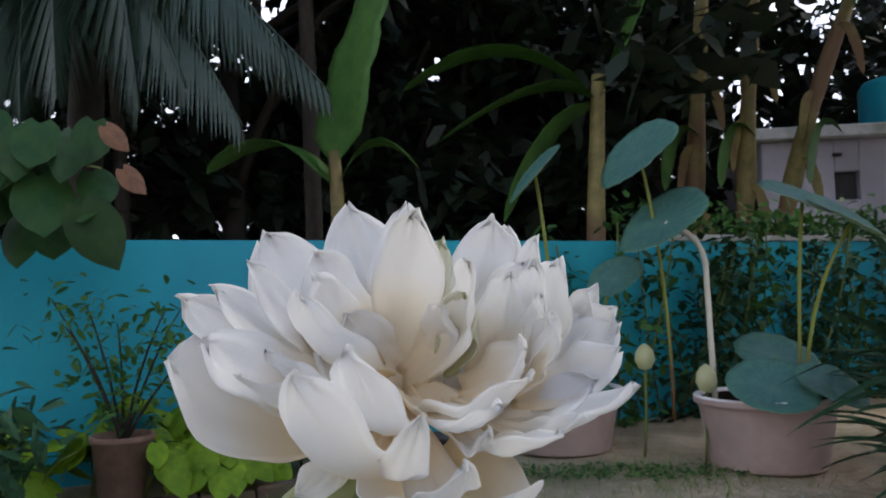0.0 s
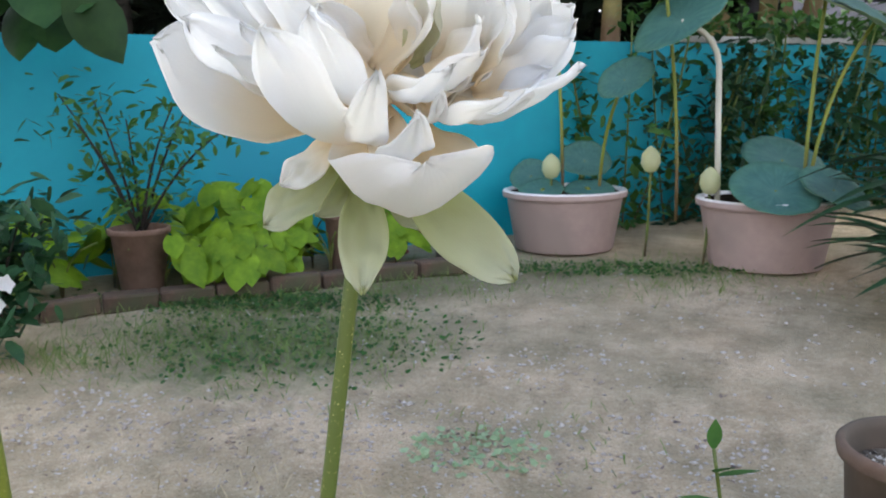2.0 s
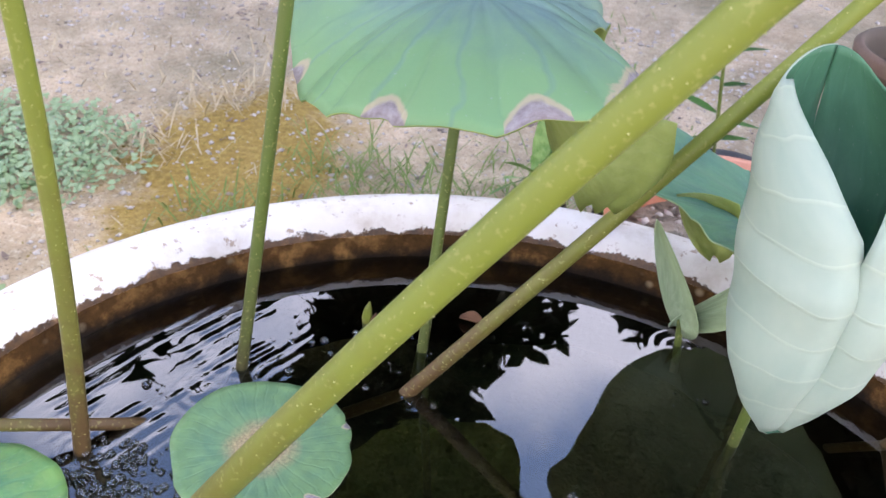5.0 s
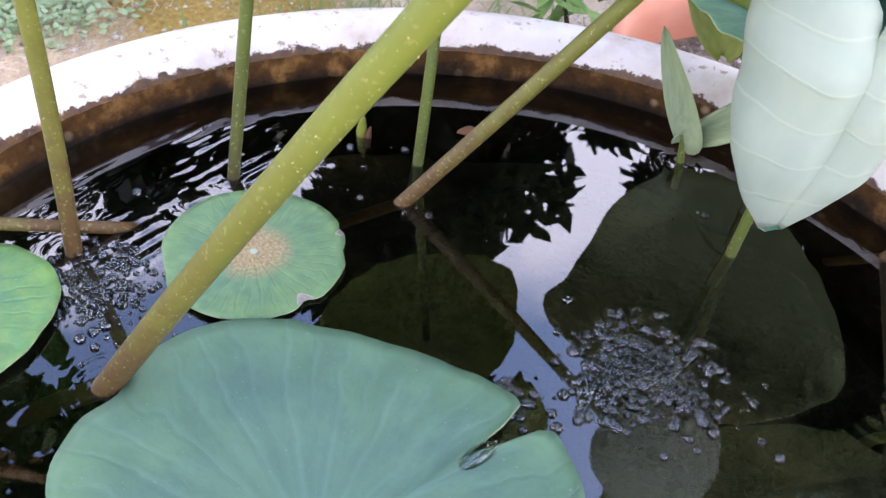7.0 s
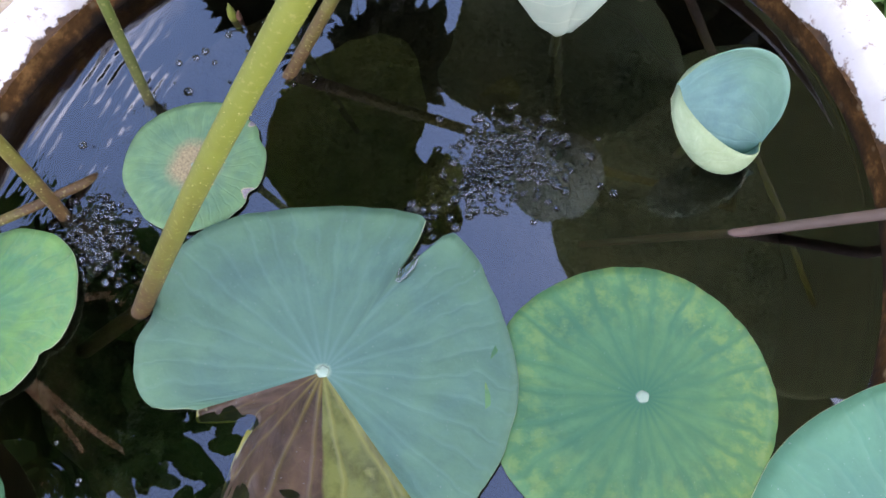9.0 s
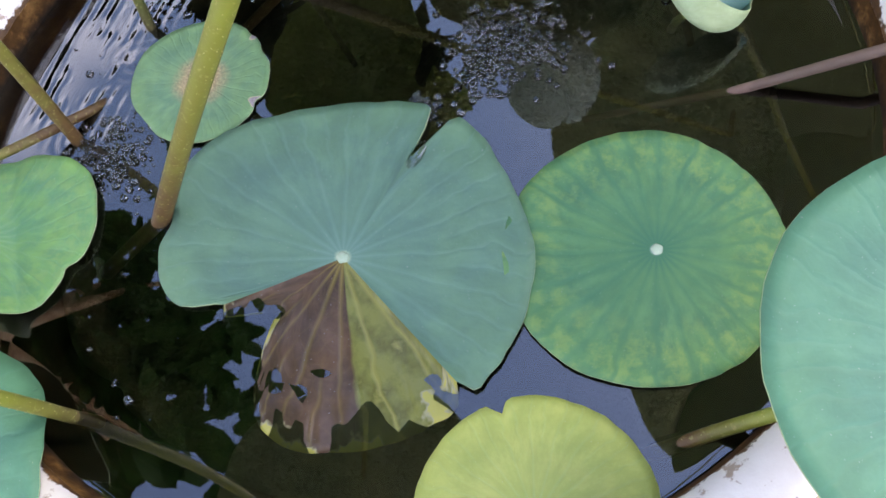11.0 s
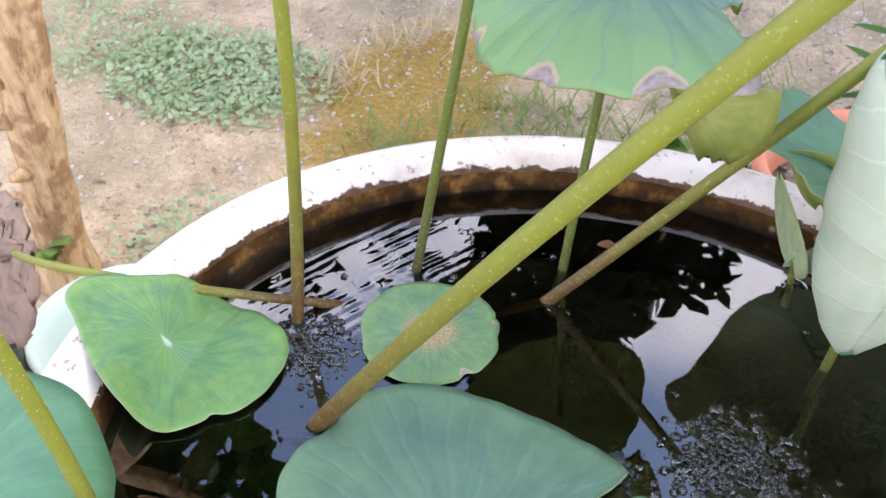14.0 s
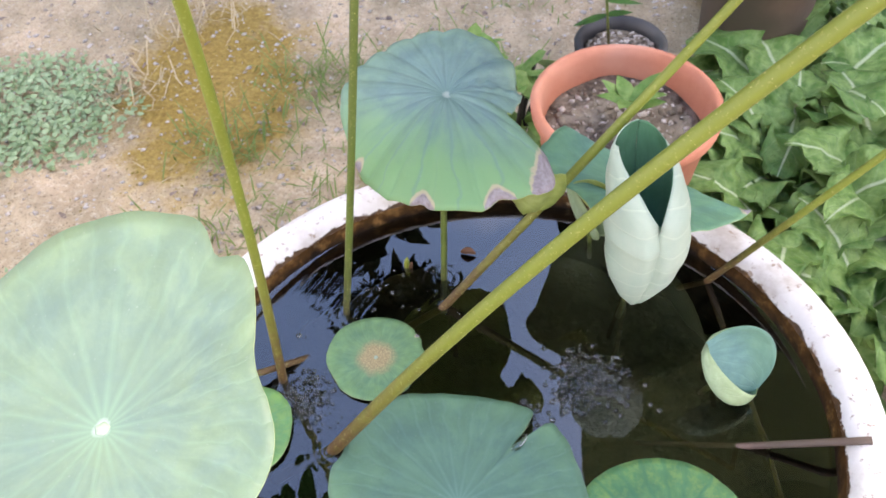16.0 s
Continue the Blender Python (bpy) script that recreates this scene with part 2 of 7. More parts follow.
def leaf_mat(name, c1, c2, vein, veins=20, rough=0.5, share=0.12, dead=None, dead_from=0.86, dead_amount=0.5, centre=None, spot=None, sector=None, veinwidth=0.02, mottle=None, bites=(), front=None, veinmix=1.0):
    """A lotus blade: radiating veins from the UV, waxy bloom, dry edges, a pale navel."""
    m, n, l, b = mat_base(name, rough, 0.35)
    uv = n.new("ShaderNodeUVMap")
    s = n.new("ShaderNodeSeparateXYZ")
    l.new(uv.outputs["UV"], s.inputs[0])
    x, y = s.outputs["X"], s.outputs["Y"]
    r = node_math(n, l, "SQRT", node_math(n, l, "ADD", node_math(n, l, "MULTIPLY", x, x), node_math(n, l, "MULTIPLY", y, y)))
    wob = node_noise(n, l, 3.0, 3, 0.5, uv.outputs["UV"])
    a = node_math(n, l, "ARCTAN2", y, x)
    a = node_math(n, l, "MULTIPLY_ADD", node_math(n, l, "SUBTRACT", wob, 0.5), node_math(n, l, "MULTIPLY", r, 0.3), a)

    def rays(count, shift):
        k = node_math(n, l, "FRACT", node_math(n, l, "MULTIPLY_ADD", a, count / (2 * math.pi), 10.0 + shift))
        d = node_math(n, l, "ABSOLUTE", node_math(n, l, "SUBTRACT", k, 0.5))
        d = node_math(n, l, "MULTIPLY", node_math(n, l, "MULTIPLY", d, 2 * math.pi / count), r)
        return node_math(n, l, "SUBTRACT", 1.0, node_math(n, l, "MINIMUM", 1.0, node_math(n, l, "DIVIDE", d, veinwidth)))

    v1 = rays(veins, 0.0)
    far = node_math(n, l, "MINIMUM", 1.0, node_math(n, l, "MAXIMUM", 0.0, node_math(n, l, "MULTIPLY_ADD", r, 4.0, -2.0)))
    v2 = node_math(n, l, "MULTIPLY", rays(veins, 0.5), far)
    net = n.new("ShaderNodeTexVoronoi")
    net.feature = "DISTANCE_TO_EDGE"
    net.inputs["Scale"].default_value = 13
    l.new(uv.outputs["UV"], net.inputs["Vector"])
    v3 = node_math(n, l, "MULTIPLY", node_math(n, l, "SUBTRACT", 1.0, node_math(n, l, "MINIMUM", 1.0, node_math(n, l, "MULTIPLY", net.outputs["Distance"], 9.0))), 0.14)
    vm = node_math(n, l, "MAXIMUM", node_math(n, l, "MAXIMUM", v1, v2), v3)
    g = node_noise(n, l, 2.6, 5, 0.6, uv.outputs["UV"])
    col = node_ramp(n, l, g, [(0.36, c1), (0.64, c2)])
    fine = node_noise(n, l, 26, 4, 0.7, uv.outputs["UV"])
    col = node_mix(n, l, node_math(n, l, "MULTIPLY", fine, 0.35), col, tuple(0.75 * q for q in c1))
    polar = n.new("ShaderNodeCombineXYZ")
    l.new(node_math(n, l, "MULTIPLY", a, 3.2), polar.inputs[0])
    l.new(node_math(n, l, "MULTIPLY", r, 2.2), polar.inputs[1])
    streak = node_noise(n, l, 1.6, 5, 0.62, polar.outputs["Vector"])
    body = node_math(n, l, "MULTIPLY", node_ramp(n, l, r, [(0.12, (0, 0, 0)), (0.6, (1, 1, 1))]), 0.42)
    col = node_mix(n, l, node_math(n, l, "MULTIPLY", node_ramp(n, l, streak, [(0.36, (1, 1, 1)), (0.54, (0, 0, 0))]), body), col, tuple(0.68 * q for q in c1))
    col = node_mix(n, l, node_math(n, l, "MULTIPLY", node_ramp(n, l, streak, [(0.52, (0, 0, 0)), (0.70, (1, 1, 1))]), body), col, tuple(1.18 * q + 0.015 for q in c2))
    col = node_mix(n, l, node_math(n, l, "MULTIPLY", node_ramp(n, l, node_math(n, l, "MULTIPLY_ADD", node_math(n, l, "SUBTRACT", g, 0.5), 0.8, r), [(0.55, (0, 0, 0)), (1.0, (1, 1, 1))]), 0.3), col, (c2[0] * 1.05, c2[1] * 1.05, c2[2] * 0.62))
    if front is not None:
        bearing, fresh = front
        along = node_math(n, l, "MULTIPLY_ADD", x, math.cos(bearing), node_math(n, l, "MULTIPLY", y, math.sin(bearing)))
        along = node_math(n, l, "MULTIPLY_ADD", node_math(n, l, "SUBTRACT", streak, 0.5), 0.5, along)
        between = node_math(n, l, "MULTIPLY_ADD", node_math(n, l, "MINIMUM", 1.0, node_math(n, l, "MULTIPLY", v1, 1.5)), -0.35, 1.0)
        col = node_mix(n, l, node_math(n, l, "MULTIPLY", node_ramp(n, l, along, [(0.18, (0, 0, 0)), (0.70, (1, 1, 1))]), between), col, fresh)
    near = node_ramp(n, l, r, [(0.08, (0.5, 0.5, 0.5)), (0.25, (0.2, 0.2, 0.2)), (0.9, (0.14, 0.14, 0.14))])
    col = node_mix(n, l, node_math(n, l, "MULTIPLY", node_math(n, l, "MULTIPLY", vm, near), veinmix), col, vein)
    if mottle is not None:
        wide = node_math(n, l, "MULTIPLY", node_math(n, l, "SUBTRACT", 1.0, node_math(n, l, "MINIMUM", 1.0, node_math(n, l, "MULTIPLY", v1, 1.6))), far)
        blot = node_ramp(n, l, node_noise(n, l, 7, 4, 0.65, uv.outputs["UV"]), [(0.44, (0, 0, 0)), (0.62, (1, 1, 1))])
        col = node_mix(n, l, node_math(n, l, "MULTIPLY", node_math(n, l, "MULTIPLY", wide, blot), 0.55), col, mottle)
    specks = node_ramp(n, l, node_noise(n, l, 60, 2, 0.5, uv.outputs["UV"]), [(0.70, (0, 0, 0)), (0.74, (0.5, 0.5, 0.5))])
    col = node_mix(n, l, specks, col, tuple(0.5 * q + 0.25 for q in c2))
    if spot is not None:
        rr = node_math(n, l, "MULTIPLY_ADD", node_math(n, l, "SUBTRACT", g, 0.5), 0.35, r)
        sm = node_ramp(n, l, rr, [(0.26, (1, 1, 1)), (0.46, (0, 0, 0))])
        col = node_mix(n, l, sm, col, node_ramp(n, l, fine, [(0.4, spot), (0.62, tuple(0.55 * q for q in spot))]))
    if sector is not None:
        a0, a1, brown, yellow = sector
        mid, half = (a0 + a1) / 2, (a1 - a0) / 2
        dd = node_math(n, l, "ABSOLUTE", node_math(n, l, "SUBTRACT", a, mid))
        sm = node_ramp(n, l, node_math(n, l, "DIVIDE", dd, half), [(0.9, (1, 1, 1)), (1.0, (0, 0, 0))])
        br = node_ramp(n, l, node_noise(n, l, 5, 5, 0.6, uv.outputs["UV"]), [(0.42, brown), (0.6, tuple(0.6 * q for q in brown)), (0.72, yellow)])
        br = node_mix(n, l, node_math(n, l, "MULTIPLY", v1, 0.8), br, yellow)
        col = node_mix(n, l, sm, col, br)
    if dead is not None:
        e = node_math(n, l, "MULTIPLY_ADD", node_math(n, l, "SUBTRACT", node_noise(n, l, 3.3, 4, 0.6, uv.outputs["UV"]), 0.5), dead_amount, r)
        dm = node_ramp(n, l, e, [(dead_from, (0, 0, 0)), (dead_from + 0.012, (1, 1, 1))])
        dm2 = node_ramp(n, l, e, [(dead_from - 0.03, (0, 0, 0)), (dead_from, (1, 1, 1))])
        col = node_mix(n, l, dm2, col, tuple(0.5 * q + 0.12 for q in dead))
        col = node_mix(n, l, dm, col, dead)
    for at, half, deep in bites:
        da = node_math(n, l, "DIVIDE", node_math(n, l, "SUBTRACT", node_math(n, l, "ARCTAN2", y, x), at), half)
        bell = node_math(n, l, "MAXIMUM", 0.0, node_math(n, l, "SUBTRACT", 1.0, node_math(n, l, "MULTIPLY", da, da)))
        rag = node_math(n, l, "MULTIPLY_ADD", node_math(n, l, "SUBTRACT", node_noise(n, l, 9, 4, 0.7, uv.outputs["UV"]), 0.5), deep * 0.9, node_math(n, l, "MULTIPLY_ADD", bell, deep, r))
        col = node_mix(n, l, node_ramp(n, l, node_math(n, l, "MULTIPLY", rag, node_math(n, l, "GREATER_THAN", bell, 0.001)), [(0.955, (0, 0, 0)), (0.97, (1, 1, 1))]), col, (0.50, 0.44, 0.28))
        col = node_mix(n, l, node_ramp(n, l, node_math(n, l, "MULTIPLY", rag, node_math(n, l, "GREATER_THAN", bell, 0.001)), [(0.985, (0, 0, 0)), (1.0, (1, 1, 1))]), col, node_ramp(n, l, fine, [(0.35, (0.27, 0.22, 0.22)), (0.65, (0.42, 0.37, 0.37))]))
    if centre is not None:
        cm = node_ramp(n, l, r, [(0.022, (1, 1, 1)), (0.05, (0, 0, 0))])
        col = node_mix(n, l, cm, col, centre)
    l.new(col, b.inputs["Base Color"])
    h = node_math(n, l, "MULTIPLY_ADD", vm, -0.6, node_math(n, l, "MULTIPLY", fine, 0.35))
    node_bump(n, l, b, h, 0.35, 0.0012)
    translucent(n, l, b, col, share)
    return m


BLUE_GREEN = (0.115, 0.222, 0.165)
M_under = leaf_mat("lotus_underside", (0.36, 0.47, 0.27), (0.42, 0.52, 0.33), (0.52, 0.58, 0.38), rough=0.6, share=0.2)


def roll_mat():
    """Pale underside of a young blade, with raised lateral veins."""
    m, n, l, b = mat_base("lotus_underside_pale", 0.6, 0.3)
    uv = n.new("ShaderNodeUVMap")
    w = n.new("ShaderNodeTexWave")
    w.bands_direction, w.wave_profile = "X", "SAW"
    w.inputs["Scale"].default_value, w.inputs["Distortion"].default_value, w.inputs["Detail"].default_value = 2.6, 3.0, 1.5
    l.new(uv.outputs["UV"], w.inputs["Vector"])
    line = node_ramp(n, l, w.outputs["Fac"], [(0.0, (0, 0, 0)), (0.9, (0, 0, 0)), (0.97, (1, 1, 1))])
    g = node_noise(n, l, 3, 4, 0.6, uv.outputs["UV"])
    col = node_ramp(n, l, g, [(0.35, (0.40, 0.50, 0.39)), (0.65, (0.48, 0.56, 0.43))])
    col = node_mix(n, l, node_math(n, l, "MULTIPLY", line, 0.35), col, (0.62, 0.70, 0.53))
    l.new(col, b.inputs["Base Color"])
    node_bump(n, l, b, node_math(n, l, "MULTIPLY_ADD", line, 0.8, w.outputs["Fac"]), 0.35, 0.0015)
    translucent(n, l, b, col, 0.18)
    return m


M_under_roll = roll_mat()
M_under_lime = leaf_mat("lotus_underside_lime", (0.40, 0.47, 0.14), (0.46, 0.52, 0.19), (0.50, 0.55, 0.24), rough=0.6, share=0.5)
M_leaf_a = leaf_mat("lotus_blade_bluish", BLUE_GREEN, (0.145, 0.268, 0.168), (0.19, 0.33, 0.27), centre=(0.55, 0.62, 0.40))
M_rot = leaf_mat("lotus_blade_rotten", (0.13, 0.08, 0.048), (0.032, 0.022, 0.012), (0.38, 0.30, 0.06), sector=(-1.62, -0.9, (0.19, 0.20, 0.05), (0.27, 0.26, 0.07)), dead=(0.38, 0.36, 0.08), dead_from=0.98, dead_amount=0.8, veinwidth=0.018, rough=0.25)
M_leaf_b = leaf_mat("lotus_blade_mottled", (0.085, 0.225, 0.11), (0.125, 0.28, 0.11), (0.06, 0.19, 0.10), centre=(0.6, 0.68, 0.62), veins=22, mottle=(0.25, 0.37, 0.10), veinwidth=0.035, veinmix=2.2)
M_leaf_c = leaf_mat("lotus_blade_green", (0.115, 0.29, 0.15), (0.19, 0.37, 0.11), (0.22, 0.40, 0.22), centre=(0.5, 0.62, 0.55), mottle=(0.22, 0.36, 0.12))
M_leaf_d = leaf_mat("lotus_blade_pale", (0.20, 0.29, 0.24), (0.24, 0.33, 0.22), (0.28, 0.44, 0.29), centre=(0.6, 0.66, 0.62), rough=0.42, dead=(0.42, 0.40, 0.24), dead_from=1.06)
M_leaf_h = leaf_mat("lotus_blade_dry_edge", (0.205, 0.325, 0.31), (0.24, 0.37, 0.305), (0.13, 0.26, 0.20), share=0.26, centre=(0.5, 0.58, 0.52), veins=19, veinwidth=0.016, veinmix=0.75, front=(-1.75, (0.235, 0.42, 0.19)), bites=((-2.50, 0.05, 0.04), (-1.72, 0.09, 0.055), (-1.24, 0.09, 0.07), (-0.90, 0.15, 0.15)))
M_leaf_w = leaf_mat("lotus_blade_dry_tip", (0.16, 0.33, 0.23), (0.21, 0.40, 0.22), (0.22, 0.40, 0.26), bites=((-0.10, 0.16, 0.10),))
M_leaf_pad = leaf_mat("lotus_pad_spotted", (0.16, 0.31, 0.17), (0.22, 0.37, 0.17), (0.22, 0.37, 0.20), spot=(0.56, 0.44, 0.23), dead=(0.19, 0.15, 0.10), dead_from=1.06, bites=((-0.62, 0.10, 0.09), (0.55, 0.05, 0.05)))
M_leaf_y = leaf_mat("lotus_pad_yellow", (0.36, 0.43, 0.10), (0.44, 0.48, 0.13), (0.36, 0.50, 0.22), centre=(0.4, 0.5, 0.3), dead=(0.05, 0.05, 0.03), dead_from=1.1)
M_leaf_r = leaf_mat("lotus_blade_smooth", (0.085, 0.225, 0.148), (0.10, 0.25, 0.155), (0.11, 0.27, 0.18))
M_navel = plain_mat("leaf_navel", (0.34, 0.45, 0.30), (0.44, 0.53, 0.39), 300, 0.5, 0.2, 0.0005)
M_leaf_in = leaf_mat("lotus_blade_inner", (0.18, 0.34, 0.30), (0.22, 0.39, 0.31), (0.25, 0.42, 0.36))
M_stick = plain_mat("dead_stalk", (0.10, 0.06, 0.045), (0.19, 0.12, 0.09), 60, 0.7, 0.4, 0.002, big=(0.10, 0.07, 0.05))
M_leaf_far = leaf_mat("lotus_blade_far", (0.06, 0.16, 0.14), (0.085, 0.20, 0.16), (0.14, 0.26, 0.21), share=0.2)
M_leaf_dry = plain_mat("withered_leaf", (0.16, 0.12, 0.10), (0.27, 0.20, 0.16), 40, 0.85, 0.6, 0.004, big=(0.10, 0.075, 0.065))


def petal_mat(name, tip, base, edge, start=0.04, end=0.5):
    """Thin white petal, warm towards its root, with fine lengthwise ribs."""
    m, n, l, b = mat_base(name, 0.55, 0.3)
    uv = n.new("ShaderNodeUVMap")
    s = n.new("ShaderNodeSeparateXYZ")
    l.new(uv.outputs["UV"], s.inputs[0])
    col = node_ramp(n, l, s.outputs["X"], [(start, base), (end, tip), (0.97, tip), (1.0, edge)])
    rib = n.new("ShaderNodeTexWave")
    rib.bands_direction = "Y"
    rib.inputs["Scale"].default_value, rib.inputs["Distortion"].default_value = 7, 1.2
    l.new(uv.outputs["UV"], rib.inputs["Vector"])
    col = node_mix(n, l, node_math(n, l, "MULTIPLY", rib.outputs["Fac"], 0.03), col, tuple(0.8 * q for q in tip))
    stain = node_noise(n, l, 60, 5, 0.7)
    col = node_mix(n, l, node_ramp(n, l, stain, [(0.72, (0, 0, 0)), (0.82, (0.22, 0.22, 0.22))]), col, (0.55, 0.42, 0.25))
    l.new(col, b.inputs["Base Color"])
    node_bump(n, l, b, rib.outputs["Fac"], 0.10, 0.0004)
    translucent(n, l, b, col, 0.55)
    return m


M_petal = petal_mat("petal_white", (0.95, 0.95, 0.945), (0.94, 0.80, 0.56), (0.92, 0.92, 0.90), 0.04, 0.58)
M_petal_cream = petal_mat("petal_cream", (0.95, 0.94, 0.915), (0.96, 0.84, 0.62), (0.93, 0.92, 0.88), 0.03, 0.60)
M_petal_green = petal_mat("petal_greenish", (0.80, 0.80, 0.68), (0.68, 0.68, 0.42), (0.62, 0.62, 0.40))
M_sepal = petal_mat("sepal_pale_green", (0.66, 0.68, 0.52), (0.40, 0.44, 0.16), (0.48, 0.52, 0.24), 0.05, 0.9)


def stalk_mat(name, low, high):
    m, n, l, b = mat_base(name, 0.5, 0.4)
    uv = n.new("ShaderNodeUVMap")
    s = n.new("ShaderNodeSeparateXYZ")
    l.new(uv.outputs["UV"], s.inputs[0])
    f = node_noise(n, l, 90, 4, 0.6)
    u = node_math(n, l, "MULTIPLY_ADD", node_math(n, l, "SUBTRACT", f, 0.5), 0.15, s.outputs["X"])
    col = node_ramp(n, l, u, [(0.15, low), (0.23, tuple(0.55 * p + 0.45 * q for p, q in zip(low, high))), (0.38, high), (1.0, tuple(0.85 * q for q in high))])
    col = node_mix(n, l, node_ramp(n, l, node_noise(n, l, 420, 2, 0.5), [(0.60, (0, 0, 0)), (0.70, (0.3, 0.3, 0.3))]), col, (0.42, 0.40, 0.14))
    l.new(col, b.inputs["Base Color"])
    node_bump(n, l, b, f, 0.3, 0.001)
    return m


M_stalk = stalk_mat("stalk_olive", (0.105, 0.060, 0.020), (0.19, 0.22, 0.03))
M_stalk_green = stalk_mat("stalk_green", (0.08, 0.065, 0.028), (0.105, 0.14, 0.026))
M_stalk_pale = stalk_mat("stalk_pale", (0.4, 0.36, 0.26), (0.58, 0.55, 0.45))
M_prickle = plain_mat("prickle", (0.42, 0.41, 0.13), (0.52, 0.50, 0.22), 50, 0.6, 0)
M_rim_plain = plain_mat("tub_rim_white", (0.74, 0.69, 0.66), (0.86, 0.80, 0.78), 22, 0.45, 0.25, 0.001, big=(0.60, 0.53, 0.48))


def rim_mat():
    """White plastic rim: greyish smears, small brown nicks, a ragged brown algae edge on its inner lip."""
    m, n, l, b = mat_base("tub_rim_worn", 0.42, 0.5)
    tc = n.new("ShaderNodeTexCoord")
    co = tc.outputs["Object"]
    smear, fleck = node_noise(n, l, 14, 6, 0.65, co), node_noise(n, l, 95, 4, 0.7, co)
    col = node_ramp(n, l, smear, [(0.38, (0.78, 0.75, 0.71)), (0.55, (0.70, 0.66, 0.61)), (0.70, (0.50, 0.43, 0.36))])
    col = node_mix(n, l, node_ramp(n, l, fleck, [(0.60, (0, 0, 0)), (0.66, (0.85, 0.85, 0.85))]), col, (0.32, 0.22, 0.15))
    s = n.new("ShaderNodeSeparateXYZ")
    l.new(co, s.inputs[0])
    rag = node_math(n, l, "MULTIPLY_ADD", node_math(n, l, "SUBTRACT", node_noise(n, l, 30, 6, 0.75, co), 0.5), 0.028, s.outputs["Z"])
    low = node_ramp(n, l, node_math(n, l, "MULTIPLY_ADD", rag, 20.0, -9.0), [(0.300, (1, 1, 1)), (0.325, (0, 0, 0))])
    col = node_mix(n, l, low, col, node_ramp(n, l, fleck, [(0.3, (0.03, 0.015, 0.005)), (0.6, (0.11, 0.052, 0.015)), (0.75, (0.30, 0.17, 0.065))]))
    l.new(col, b.inputs["Base Color"])
    node_bump(n, l, b, node_math(n, l, "MULTIPLY_ADD", low, 0.5, fleck), 0.3, 0.0012)
    return m


M_rim = rim_mat()
M_tub = plain_mat("tub_beige", (0.40, 0.29, 0.26), (0.46, 0.34, 0.30), 14, 0.55, 0.15, 0.001, big=(0.34, 0.26, 0.23))


def scum_mat():
    """Inside of the tub: brown algae ring with pale blisters above the water, black slime below."""
    m, n, l, b = mat_base("tub_inside_algae", 0.75, 0.15)
    f = node_noise(n, l, 38, 6, 0.7)
    v = n.new("ShaderNodeTexVoronoi")
    v.inputs["Scale"].default_value = 60
    tc = n.new("ShaderNodeTexCoord")
    l.new(tc.outputs["Object"], v.inputs["Vector"])
    col = node_ramp(n, l, f, [(0.3, (0.020, 0.010, 0.003)), (0.52, (0.075, 0.036, 0.010)), (0.70, (0.24, 0.13, 0.04))])
    dots = node_ramp(n, l, v.outputs["Distance"], [(0.10, (1, 1, 1)), (0.24, (0, 0, 0))])
    dots = node_math(n, l, "MULTIPLY", dots, node_ramp(n, l, node_noise(n, l, 20, 3, 0.6), [(0.45, (0, 0, 0)), (0.6, (1, 1, 1))]))
    col = node_mix(n, l, node_math(n, l, "MULTIPLY", dots, 0.6), col, (0.42, 0.33, 0.2))
    s = n.new("ShaderNodeSeparateXYZ")
    l.new(tc.outputs["Object"], s.inputs[0])
    edge = node_math(n, l, "MULTIPLY_ADD", node_math(n, l, "SUBTRACT", f, 0.5), 0.02, s.outputs["Z"])
    slime = node_ramp(n, l, node_math(n, l, "MULTIPLY_ADD", edge, 20.0, -8.5), [(0.40, (1, 1, 1)), (0.56, (0, 0, 0))])
    col = node_mix(n, l, node_math(n, l, "MULTIPLY", slime, 0.85), col, (0.010, 0.008, 0.006))
    l.new(col, b.inputs["Base Color"])
    node_bump(n, l, b, f, 0.6, 0.003)
    return m


M_scum = scum_mat()
M_mud = plain_mat("mud", (0.008, 0.008, 0.005), (0.085, 0.07, 0.032), 26, 0.8, 1.0, 0.02, big=(0.13, 0.10, 0.048))


